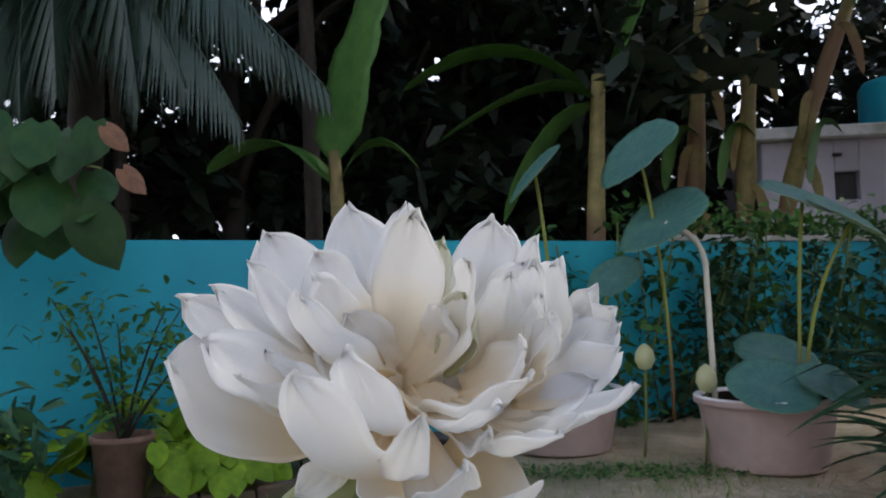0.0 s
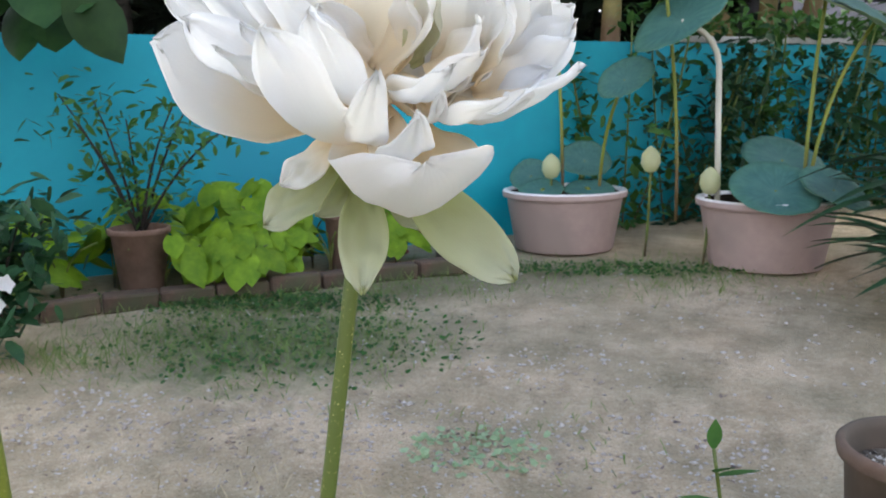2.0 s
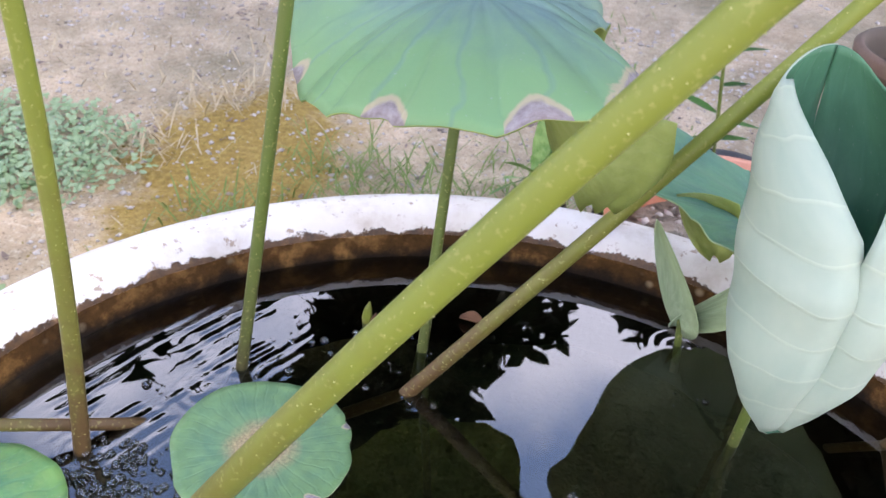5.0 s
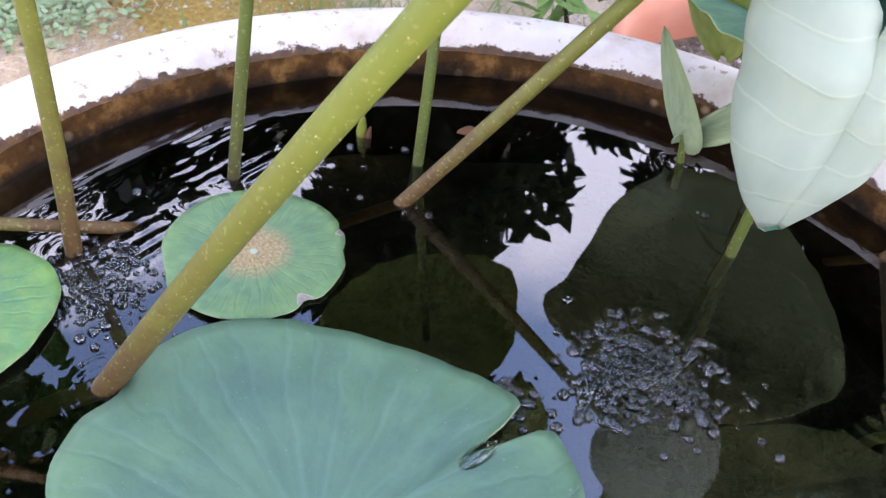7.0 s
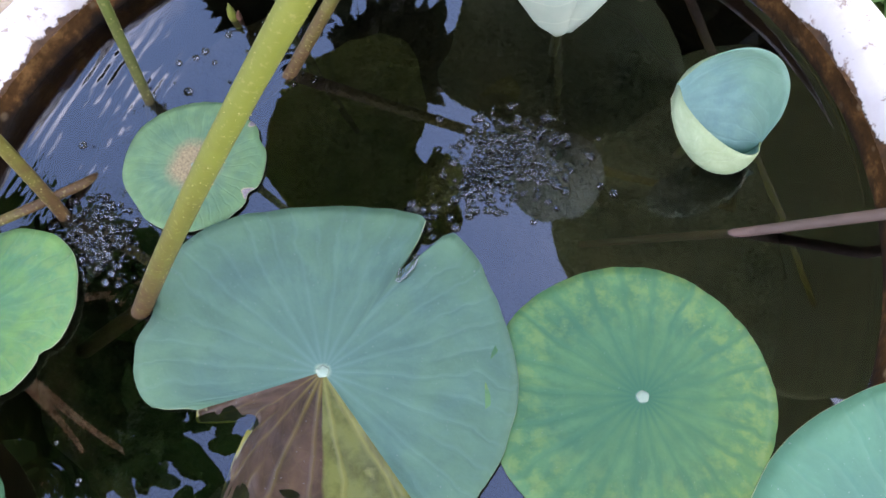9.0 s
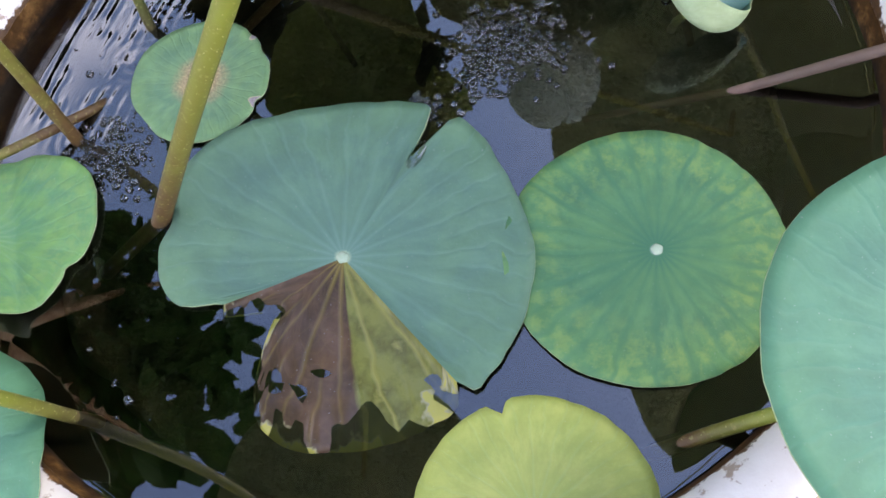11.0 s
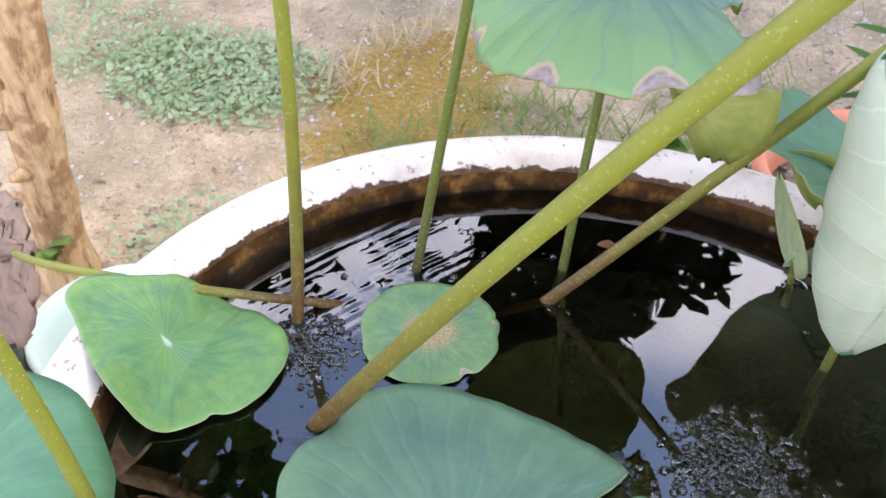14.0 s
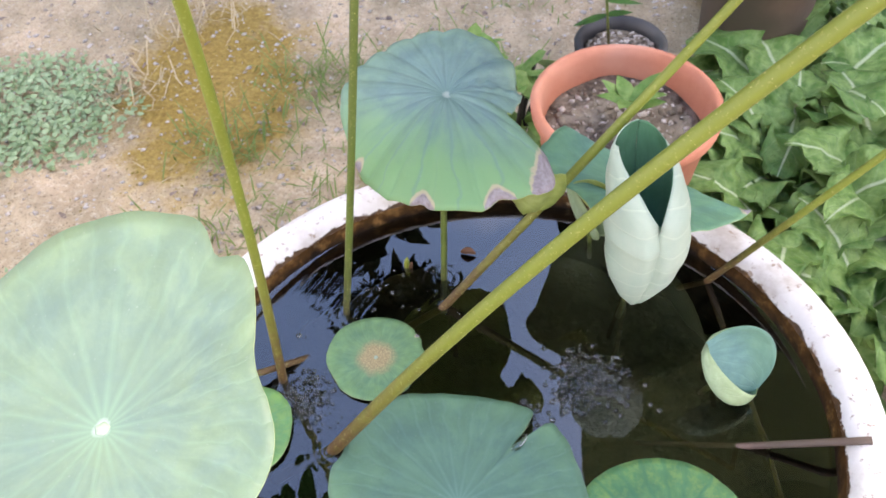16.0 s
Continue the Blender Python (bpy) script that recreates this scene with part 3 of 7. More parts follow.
def water_mat():
    """Clear, tea-dark water, still but for rings round the stalks and fine wavelets at one side."""
    m, n, l, b = mat_base("pond_water", 0.0, 0.5)
    b.inputs["Base Color"].default_value = (0.15, 0.19, 0.14, 1)
    b.inputs["Transmission Weight"].default_value, b.inputs["IOR"].default_value = 1.0, 1.85
    tc = n.new("ShaderNodeTexCoord")
    co = tc.outputs["Object"]

    def away(x, y):
        mp, dist = n.new("ShaderNodeVectorMath"), n.new("ShaderNodeVectorMath")
        mp.operation, dist.operation = "DISTANCE", "LENGTH"
        l.new(co, mp.inputs[0])
        mp.inputs[1].default_value = (x, y, 0.443)
        return mp.outputs["Value"]

    h = node_math(n, l, "MULTIPLY", node_noise(n, l, 7, 1, 0.4, co), 0.5)
    wv = n.new("ShaderNodeTexWave")
    wv.wave_type, wv.bands_direction = "BANDS", "X"
    wv.inputs["Scale"].default_value, wv.inputs["Distortion"].default_value, wv.inputs["Detail"].default_value, wv.inputs["Detail Scale"].default_value = 34, 9.0, 2, 0.12
    turned = n.new("ShaderNodeMapping")
    turned.inputs["Rotation"].default_value = (0, 0, 0.5)
    l.new(co, turned.inputs["Vector"])
    l.new(turned.outputs["Vector"], wv.inputs["Vector"])
    for x, y in ((-0.115, 0.185), (-0.09, 0.25)):
        near = node_ramp(n, l, away(x, y), [(0.01, (1, 1, 1)), (0.06, (0, 0, 0))])
        h = node_math(n, l, "MULTIPLY_ADD", node_math(n, l, "MULTIPLY", node_math(n, l, "MULTIPLY", wv.outputs["Fac"], near), node_ramp(n, l, node_noise(n, l, 26, 2, 0.5, co), [(0.42, (0, 0, 0)), (0.6, (1, 1, 1))])), 0.16, h)
    for x, y in ((0.0291, 0.2368), (-0.0724, 0.230), (0.0287, 0.275), (0.214, 0.244), (0.284, 0.150), (-0.1266, 0.1481), (-0.0681, 0.074), (-0.085, 0.205), (0.190, 0.322), (-0.124, -0.033)):
        ring = node_ramp(n, l, node_math(n, l, "MULTIPLY", away(x, y), 20.0), [(0.08, (1, 1, 1)), (0.17, (0.35, 0.35, 0.35)), (0.25, (0.55, 0.55, 0.55)), (0.33, (0.3, 0.3, 0.3)), (0.41, (0.42, 0.42, 0.42)), (0.52, (0.3, 0.3, 0.3)), (0.9, (0.3, 0.3, 0.3))], "B_SPLINE")
        h = node_math(n, l, "MULTIPLY_ADD", ring, 0.3, h)
    node_bump(n, l, b, h, 0.5, 0.0035)
    return m


M_water = water_mat()
M_bubble, _n, _l, _b = mat_base("bubble_film", 0.02, 0.5)
_b.inputs["Base Color"].default_value = (0.75, 0.80, 0.76, 1)
_b.inputs["Transmission Weight"].default_value, _b.inputs["IOR"].default_value = 1.0, 1.6
M_terra = plain_mat("terracotta", (0.42, 0.15, 0.085), (0.52, 0.21, 0.125), 18, 0.75, 0.25, 0.001, big=(0.47, 0.26, 0.19))
M_clay_old = plain_mat("old_clay", (0.13, 0.075, 0.05), (0.22, 0.135, 0.095), 16, 0.85, 0.5, 0.003, big=(0.09, 0.07, 0.05))
M_black = plain_mat("black_plastic", (0.018, 0.018, 0.02), (0.035, 0.035, 0.037), 20, 0.5, 0.1, 0.001, big=(0.07, 0.065, 0.06))
M_teal_bowl = plain_mat("pale_teal_plastic", (0.50, 0.64, 0.63), (0.60, 0.72, 0.70), 16, 0.45, 0.1, 0.001, big=(0.42, 0.55, 0.55))
M_soil = plain_mat("potting_soil", (0.05, 0.038, 0.027), (0.25, 0.20, 0.15), 75, 0.95, 1.0, 0.012, big=(0.34, 0.29, 0.225))
M_brick = plain_mat("old_brick", (0.07, 0.045, 0.03), (0.13, 0.08, 0.05), 25, 0.9, 0.5, 0.003, big=(0.07, 0.075, 0.035), rand=0.4)
def trunk_mat():
    """Tan bark peeling in lengthwise flakes."""
    m, n, l, b = mat_base("bare_trunk", 0.85, 0.2)
    tc, mp = n.new("ShaderNodeTexCoord"), n.new("ShaderNodeMapping")
    mp.inputs["Scale"].default_value = (1, 1, 0.22)
    l.new(tc.outputs["Object"], mp.inputs["Vector"])
    f, g = node_noise(n, l, 75, 6, 0.7, mp.outputs["Vector"]), node_noise(n, l, 17, 4, 0.6, tc.outputs["Object"])
    col = node_ramp(n, l, f, [(0.32, (0.22, 0.12, 0.06)), (0.47, (0.52, 0.36, 0.20)), (0.70, (0.70, 0.55, 0.36))])
    col = node_mix(n, l, node_ramp(n, l, g, [(0.52, (0, 0, 0)), (0.60, (0.8, 0.8, 0.8))]), col, (0.30, 0.17, 0.09))
    l.new(col, b.inputs["Base Color"])
    node_bump(n, l, b, node_math(n, l, "ADD", f, g), 1.0, 0.008)
    return m


M_trunk = trunk_mat()
M_wall = plain_mat("wall_turquoise", (0.0, 0.27, 0.34), (0.003, 0.33, 0.40), 3.5, 0.6, 0.12, 0.003, big=(0.004, 0.24, 0.33))
M_coping = plain_mat("wall_coping", (0.42, 0.42, 0.40), (0.56, 0.55, 0.52), 12, 0.8, 0.3, 0.003, big=(0.2, 0.22, 0.14))
M_house = plain_mat("house_plaster", (0.40, 0.38, 0.43), (0.48, 0.46, 0.51), 4, 0.8, 0.1, 0.003, big=(0.32, 0.30, 0.33))
M_dark = plain_mat("dark_opening", (0.01, 0.01, 0.012), (0.02, 0.02, 0.022), 6, 0.6, 0)
M_lime = plain_mat("lime_foliage", (0.10, 0.20, 0.012), (0.23, 0.36, 0.022), 14, 0.5, 0.15, 0.002, share=0.3, rand=0.3, spec=0.2)
M_green = plain_mat("garden_foliage", (0.03, 0.085, 0.02), (0.07, 0.16, 0.035), 12, 0.5, 0.15, 0.002, share=0.25, rand=0.5, spec=0.2)
def salad_mat():
    """Crinkled leaf: pale midrib, side veins, blistered relief."""
    m, n, l, b = mat_base("salad_foliage", 0.42, 0.3)
    uv = n.new("ShaderNodeUVMap")
    s = n.new("ShaderNodeSeparateXYZ")
    l.new(uv.outputs["UV"], s.inputs[0])
    off = node_math(n, l, "ABSOLUTE", node_math(n, l, "SUBTRACT", s.outputs["Y"], 0.5))
    rib = node_ramp(n, l, off, [(0.015, (1, 1, 1)), (0.035, (0, 0, 0))])
    k = node_math(n, l, "FRACT", node_math(n, l, "MULTIPLY_ADD", s.outputs["X"], 9.0, node_math(n, l, "MULTIPLY", off, -5.0)))
    side = node_ramp(n, l, k, [(0.0, (1, 1, 1)), (0.12, (0, 0, 0)), (0.9, (0, 0, 0)), (1.0, (1, 1, 1))])
    blis = node_noise(n, l, 55, 4, 0.6)
    oi = n.new("ShaderNodeObjectInfo")
    col = node_ramp(n, l, blis, [(0.35, (0.12, 0.24, 0.05)), (0.65, (0.31, 0.45, 0.14))])
    col = node_mix(n, l, node_math(n, l, "MULTIPLY", oi.outputs["Random"], 0.75), col, (0.07, 0.165, 0.035))
    col = node_mix(n, l, node_math(n, l, "MULTIPLY", side, 0.12), col, (0.50, 0.62, 0.33))
    col = node_mix(n, l, rib, col, (0.52, 0.60, 0.36))
    l.new(col, b.inputs["Base Color"])
    node_bump(n, l, b, node_math(n, l, "MULTIPLY_ADD", side, -0.15, blis), 0.7, 0.008)
    translucent(n, l, b, col, 0.25)
    return m


M_salad = salad_mat()
M_dark_green = plain_mat("shrub_foliage", (0.015, 0.05, 0.022), (0.04, 0.10, 0.04), 12, 0.45, 0.1, 0.002, share=0.15, rand=0.4, spec=0.2)
# near-black leaf tone: the background trees' shade is put into this colour
M_tree_shaded = plain_mat("tree_foliage_shaded", (0.004, 0.010, 0.004), (0.011, 0.025, 0.008), 6, 0.6, 0, share=0.15)
M_banana = plain_mat("banana_blade", (0.05, 0.13, 0.03), (0.10, 0.22, 0.05), 5, 0.45, 0.1, 0.003, share=0.35, spec=0.2)
M_leaf_brown = plain_mat("dried_leaf", (0.09, 0.045, 0.025), (0.18, 0.085, 0.04), 30, 0.8, 0.4, 0.003)
M_heart = plain_mat("climber_blade", (0.013, 0.042, 0.010), (0.028, 0.070, 0.016), 9, 0.45, 0.15, 0.003, share=0.25, rand=0.5, spec=0.2)
M_banana_stem = plain_mat("banana_stem", (0.10, 0.085, 0.026), (0.21, 0.17, 0.05), 9, 0.7, 0.3, 0.004, big=(0.12, 0.07, 0.03))
M_palm = plain_mat("palm_blade", (0.016, 0.034, 0.020), (0.038, 0.066, 0.042), 10, 0.45, 0, share=0.2)
M_white_flower = plain_mat("white_blossom", (0.75, 0.75, 0.76), (0.82, 0.82, 0.82), 30, 0.6, 0.1, 0.001, share=0.3)
# darkened far below a bark tone: shade among the trees is in the colour
M_bark_shaded = plain_mat("bark", (0.014, 0.011, 0.008), (0.035, 0.027, 0.019), 12, 0.9, 0.6, 0.006)
M_red = plain_mat("reddish_foliage", (0.20, 0.03, 0.03), (0.28, 0.06, 0.05), 14, 0.6, 0.1, 0.002, share=0.2)


def earth_mat():
    """Trodden yard: sandy earth, grey gravel grain, a mossy wet patch and thin green growth, each with its own outline."""
    m, n, l, b = mat_base("yard_earth", 0.9, 0.25)
    tc = n.new("ShaderNodeTexCoord")
    co = tc.outputs["Object"]
    f1, f2, f3 = node_noise(n, l, 1.3, 5, 0.6, co), node_noise(n, l, 9, 6, 0.7, co), node_noise(n, l, 85, 4, 0.7, co)
    col = node_ramp(n, l, f1, [(0.32, (0.46, 0.335, 0.21)), (0.52, (0.57, 0.445, 0.30)), (0.70, (0.45, 0.335, 0.215))])
    col = node_mix(n, l, node_ramp(n, l, f2, [(0.45, (0, 0, 0)), (0.7, (0.75, 0.75, 0.75))]), col, (0.25, 0.185, 0.115))
    col = node_mix(n, l, node_ramp(n, l, f3, [(0.50, (0, 0, 0)), (0.68, (0.7, 0.7, 0.7))]), col, (0.66, 0.565, 0.42))
    col = node_mix(n, l, node_ramp(n, l, node_noise(n, l, 210, 3, 0.7, co), [(0.56, (0, 0, 0)), (0.66, (0.9, 0.9, 0.9))]), col, (0.15, 0.105, 0.07))
    s = n.new("ShaderNodeSeparateXYZ")
    l.new(co, s.inputs[0])

    def patch(cx, cy, rx, ry, turn, noise_amount, lo, hi):
        ca, sa = math.cos(turn), math.sin(turn)
        dx, dy = node_math(n, l, "SUBTRACT", s.outputs["X"], cx), node_math(n, l, "SUBTRACT", s.outputs["Y"], cy)
        u = node_math(n, l, "MULTIPLY_ADD", dx, ca / rx, node_math(n, l, "MULTIPLY", dy, sa / rx))
        v = node_math(n, l, "MULTIPLY_ADD", dx, -sa / ry, node_math(n, l, "MULTIPLY", dy, ca / ry))
        d = node_math(n, l, "SQRT", node_math(n, l, "ADD", node_math(n, l, "MULTIPLY", u, u), node_math(n, l, "MULTIPLY", v, v)))
        d = node_math(n, l, "MULTIPLY_ADD", node_math(n, l, "SUBTRACT", f2, 0.5), noise_amount, d)
        return node_ramp(n, l, d, [(lo, (1, 1, 1)), (hi, (0, 0, 0))])

    moss = patch(-0.52, 1.19, 0.26, 0.40, 0.12, 1.5, 0.62, 1.08)
    col = node_mix(n, l, node_math(n, l, "MULTIPLY", moss, 0.9), col, node_ramp(n, l, f3, [(0.35, (0.19, 0.115, 0.014)), (0.65, (0.34, 0.235, 0.045))]))
    grn = patch(-0.95, 2.70, 0.65, 0.55, 0.5, 2.0, 0.35, 1.0)
    col = node_mix(n, l, node_math(n, l, "MULTIPLY", grn, 0.75), col, (0.085, 0.13, 0.045))
    algae = node_math(n, l, "MULTIPLY", node_ramp(n, l, s.outputs["Y"], [(0.0, (0, 0, 0)), (1.0, (1, 1, 1))]), node_ramp(n, l, node_noise(n, l, 2.3, 6, 0.7, co), [(0.40, (0, 0, 0)), (0.62, (1, 1, 1))]))
    col = node_mix(n, l, node_math(n, l, "MULTIPLY", node_math(n, l, "MAXIMUM", node_math(n, l, "SUBTRACT", algae, moss), 0.0), 0.5), col, (0.12, 0.12, 0.065))
    edge = patch(-0.2, 3.7, 2.0, 0.35, 0.5, 2.2, 0.3, 1.0)
    col = node_mix(n, l, node_math(n, l, "MULTIPLY", edge, 0.6), col, (0.09, 0.10, 0.05))
    l.new(col, b.inputs["Base Color"])
    hsum = node_math(n, l, "MULTIPLY_ADD", f2, 1.0, node_math(n, l, "MULTIPLY", f3, 0.5))
    grit = node_noise(n, l, 240, 3, 0.7, co)
    hsum = node_math(n, l, "MULTIPLY_ADD", grit, 0.25, hsum)
    node_bump(n, l, b, hsum, 0.8, 0.012)
    return m


M_earth = earth_mat()
M_pebble = plain_mat("pebble", (0.36, 0.32, 0.28), (0.56, 0.51, 0.46), 20, 0.8, 0.2, 0.002, big=(0.28, 0.22, 0.17))
M_grass = plain_mat("grass_blade", (0.10, 0.17, 0.03), (0.22, 0.29, 0.08), 9, 0.6, 0, share=0.3)
M_clover = plain_mat("clover_leaf", (0.22, 0.32, 0.15), (0.40, 0.50, 0.31), 25, 0.5, 0.1, 0.001, share=0.25, spec=0.2)
M_straw = plain_mat("dry_straw", (0.36, 0.28, 0.16), (0.50, 0.41, 0.26), 30, 0.8, 0)

M_moss = plain_mat("ochre_moss", (0.13, 0.095, 0.015), (0.26, 0.20, 0.045), 160, 0.95, 0.8, 0.003)

# ---- ground ----
def build_ground():
    xs = np.concatenate([-np.geomspace(400, 2.6, 18), np.linspace(-2.5, 2.5, 90), np.geomspace(2.6, 400, 18)])
    ys = np.concatenate([-np.geomspace(400, 1.1, 18), np.linspace(-1, 5, 110), np.geomspace(5.1, 400, 20)])
    verts = []
    for y in ys:
        for x in xs:
            near = max(0.0, 1 - max(abs(x) - 2, abs(y - 2) - 3, 0) / 1.5)
            bump = 0.012 * noise.noise((x * 1.7, y * 1.7, 3)) + 0.006 * noise.noise((x * 6, y * 6, 7))
            verts.append((x, y, ground_z(x, y) + near * bump - 0.004))
    nx = len(xs)
    faces = [(j * nx + i, j * nx + i + 1, (j + 1) * nx + i + 1, (j + 1) * nx + i) for j in range(len(ys) - 1) for i in range(nx - 1)]
    thing("ground", "sandy trodden garden earth with moss, gravel and thin weeds", "ground", kind="structure", me=mesh_of("ground", verts, faces), mats=M_earth)


build_ground()

# ---- garden wall ----
WALL_DIR = Vector((0.869, 0.495, 0)).normalized()


def wall_at(s, off=0.0):
    """A place along the garden wall's foot; off: metres in front of it."""
    p = Vector((-2.6, 3.4, 0)) + WALL_DIR * s + Vector((WALL_DIR.y, -WALL_DIR.x, 0)) * off
    return Vector((p.x, p.y, ground_z(p.x, p.y)))


def slab(name, p, q, thick, z0, z1, mats, label, category, kind="structure"):
    """An upright slab from p to q (plan), of that thickness behind the line, with soft edges."""
    d = (Vector(q) - Vector(p)).to_2d().normalized()
    nrm = Vector((-d.y, d.x)) * thick
    bm = bmesh.new()
    vs = []
    for z in (z0, z1):
        for a in (Vector(p).to_2d(), Vector(q).to_2d(), Vector(q).to_2d() + nrm, Vector(p).to_2d() + nrm):
            vs.append(bm.verts.new((a.x, a.y, z)))
    for f in ((0, 1, 5, 4), (1, 2, 6, 5), (2, 3, 7, 6), (3, 0, 4, 7), (4, 5, 6, 7), (3, 2, 1, 0)):
        bm.faces.new([vs[i] for i in f])
    bmesh.ops.bevel(bm, geom=list(bm.edges), offset=0.008, segments=2, affect="EDGES")
    me = bpy.data.meshes.new(name)
    bm.to_mesh(me)
    bm.free()
    return thing(name, label, category, kind=kind, me=me, mats=mats)


slab("wall_garden", wall_at(-6), wall_at(12), 0.13, -0.2, 1.27, M_wall, "turquoise painted garden wall with faint streaks", "wall")
slab("wall_coping", wall_at(3.7, 0.03), wall_at(12, 0.03), 0.19, 1.272, 1.31, M_coping, "weathered whitish coping on the turquoise wall", "coping")


# ---- leaf shapes for planting ----
def blade_piece(root, tip, width, side, sag=0.0, nseg=5, wave=0.0, seed=0, cup=0.0):
    """A pointed leaf blade as plain (verts, faces), two rows each side of the midrib."""
    root, tip, side = np.array(root, float), np.array(tip, float), np.array(side, float)
    side /= max(np.linalg.norm(side), 1e-9)
    verts, faces = [], []
    for i in range(nseg + 1):
        u = i / nseg
        c = root + (tip - root) * u + np.array([0, 0, -sag * u * u + sag * 0.6 * u])
        w = width * 0.5 * (math.sin(math.pi * min(0.995, 0.06 + 0.94 * u) ** 0.8) + 0.02)
        for k in (-1, 0, 1):
            ww = wave * math.sin(seed + 5 * u + 2 * k)
            verts.append(tuple(c + side * w * k + np.array([0, 0, (cup * w if k else 0) + ww * abs(k)])))
    for i in range(nseg):
        for k in range(2):
            a = i * 3 + k
            faces.append((a, a + 1, a + 4, a + 3))
    return verts, faces


def quads(name, verts, faces):
    """A smooth mesh from an array of places and an array of four-cornered faces."""
    me = bpy.data.meshes.new(name)
    verts, faces = np.asarray(verts, dtype=np.float32).reshape(-1, 3), np.asarray(faces, dtype=np.int32).reshape(-1, 4)
    me.vertices.add(len(verts))
    me.vertices.foreach_set("co", verts.ravel())
    me.loops.add(faces.size)
    me.loops.foreach_set("vertex_index", faces.ravel())
    me.polygons.add(len(faces))
    me.polygons.foreach_set("loop_start", np.arange(0, faces.size, 4, dtype=np.int32))
    me.polygons.foreach_set("use_smooth", np.full(len(faces), True))
    me.update(calc_edges=True)
    return me


def leafy(name, rng, count, place, size, spread, mats, droop=0.2, ratio=0.55, nseg=4):
    """Many separate leaves around the points that place(rng) gives, in one mesh."""
    P = np.array([place(rng) for _ in range(count)], float)
    ln = size * rng.uniform(0.65, 1.3, count)[:, None]
    d = rng.normal(size=(count, 3))
    d[:, 2] = d[:, 2] * spread + rng.uniform(-droop, droop * 0.4, count)
    d /= np.linalg.norm(d, axis=1, keepdims=True)
    side = np.cross(d, (0, 0, 1.0)) + rng.normal(size=(count, 3)) * 0.35
    side /= np.maximum(np.linalg.norm(side, axis=1, keepdims=True), 1e-9)
    up = np.array([[0, 0, 1.0]])
    rows = []
    for i in range(nseg + 1):
        u = i / nseg
        c = P + d * ln * u + up * ln * 0.12 * (0.6 * u - u * u)
        w = ln * ratio * 0.5 * (math.sin(math.pi * min(0.995, 0.06 + 0.94 * u) ** 0.8) + 0.02)
        rows += [c - side * w + up * 0.15 * w, c, c + side * w + up * 0.15 * w]
    V = np.stack(rows, 1)
    cell = np.array([(i * 3 + k, i * 3 + k + 1, i * 3 + k + 4, i * 3 + k + 3) for i in range(nseg) for k in range(2)])
    F = (np.arange(count) * 3 * (nseg + 1))[:, None, None] + cell[None]
    return quads(name, V, F)


def heart_piece(c, size, normal, tip_dir):
    """A heart-shaped leaf around c."""
    nrm = np.array(normal, float)
    nrm /= np.linalg.norm(nrm)
    t = np.array(tip_dir, float)
    t -= nrm * (t @ nrm)
    t /= np.linalg.norm(t)
    s = np.cross(nrm, t)
    c = np.array(c, float)
    verts, faces = [tuple(c)], []
    n = 16
    for j in range(n):
        a = 2 * math.pi * j / n
        r = size * 0.5 * (0.92 + 0.16 * math.cos(a) + 0.10 * math.cos(2 * a) - (0.38 if j == n // 2 else 0.0) + (0.48 if j == 0 else 0.10 if j in (1, n - 1) else 0))
        p = c + t * r * math.cos(a) + s * r * math.sin(a) * 0.95 - nrm * 0.12 * size * (r / size) ** 2 * 4 * abs(math.sin(a))
        verts.append(tuple(p))
    faces = [(0, 1 + j, 1 + (j + 1) % n) for j in range(n)]
    return verts, faces


# ---- far garden: house, trees, bananas, palm ----
def build_house():
    h = thing("house", "small whitish plastered house with a dark window, partly hidden by trees", "house", (3.6, 9.0, 0.2))

    def box(x0, x1, y0, y1, z0, z1, bevel=0.01):
        bm = bmesh.new()
        bmesh.ops.create_cube(bm, size=1, matrix=Matrix.LocRotScale(((x0 + x1) / 2, (y0 + y1) / 2, (z0 + z1) / 2), None, (x1 - x0, y1 - y0, z1 - z0)))
        bmesh.ops.bevel(bm, geom=list(bm.edges), offset=bevel, segments=1, affect="EDGES")
        me = bpy.data.meshes.new("box")
        bm.to_mesh(me)
        bm.free()
        return me

    # front wall in pieces round its window
    part("wall", box(2.30, 3.03, 9.0, 9.2, 0.1, 2.50), M_house, h)
    part("wall", box(3.28, 7.0, 9.0, 9.2, 0.1, 2.50), M_house, h)
    part("wall", box(3.03, 3.28, 9.002, 9.2, 0.1, 1.86), M_house, h)
    part("wall", box(3.03, 3.28, 9.002, 9.2, 2.16, 2.50), M_house, h)
    part("wall", box(2.30, 2.5, 9.2, 12.5, 0.1, 2.50), M_house, h)
    part("roof", box(2.15, 7.2, 8.8, 12.7, 2.5, 2.62), M_coping, h, "grey concrete roof slab")
    win = part("window", box(3.03, 3.28, 9.1, 9.12, 1.86, 2.16), M_dark, h, "dark unglazed window")
    part("frame", box(3.025, 3.045, 9.06, 9.1, 1.86, 2.16, 0.002), M_coping, win)
    part("vent", lathe("vent", [(0.0, 0), (0.045, 0), (0.045, 0.03), (0.0, 0.03)], 16, (3.06, 8.99, 2.32)), M_dark, h, "small round dark vent")
    tank = thing("water_tank", "turquoise plastic water tank on the flat roof", "water tank", (4.1, 10, 2.62))
    part("drum", lathe("drum", [(0, 0), (0.4, 0), (0.42, 0.04), (0.42, 0.62), (0.36, 0.7), (0.12, 0.74), (0, 0.74)], 32, (4.1, 10, 2.62)), M_wall, tank)


build_house()


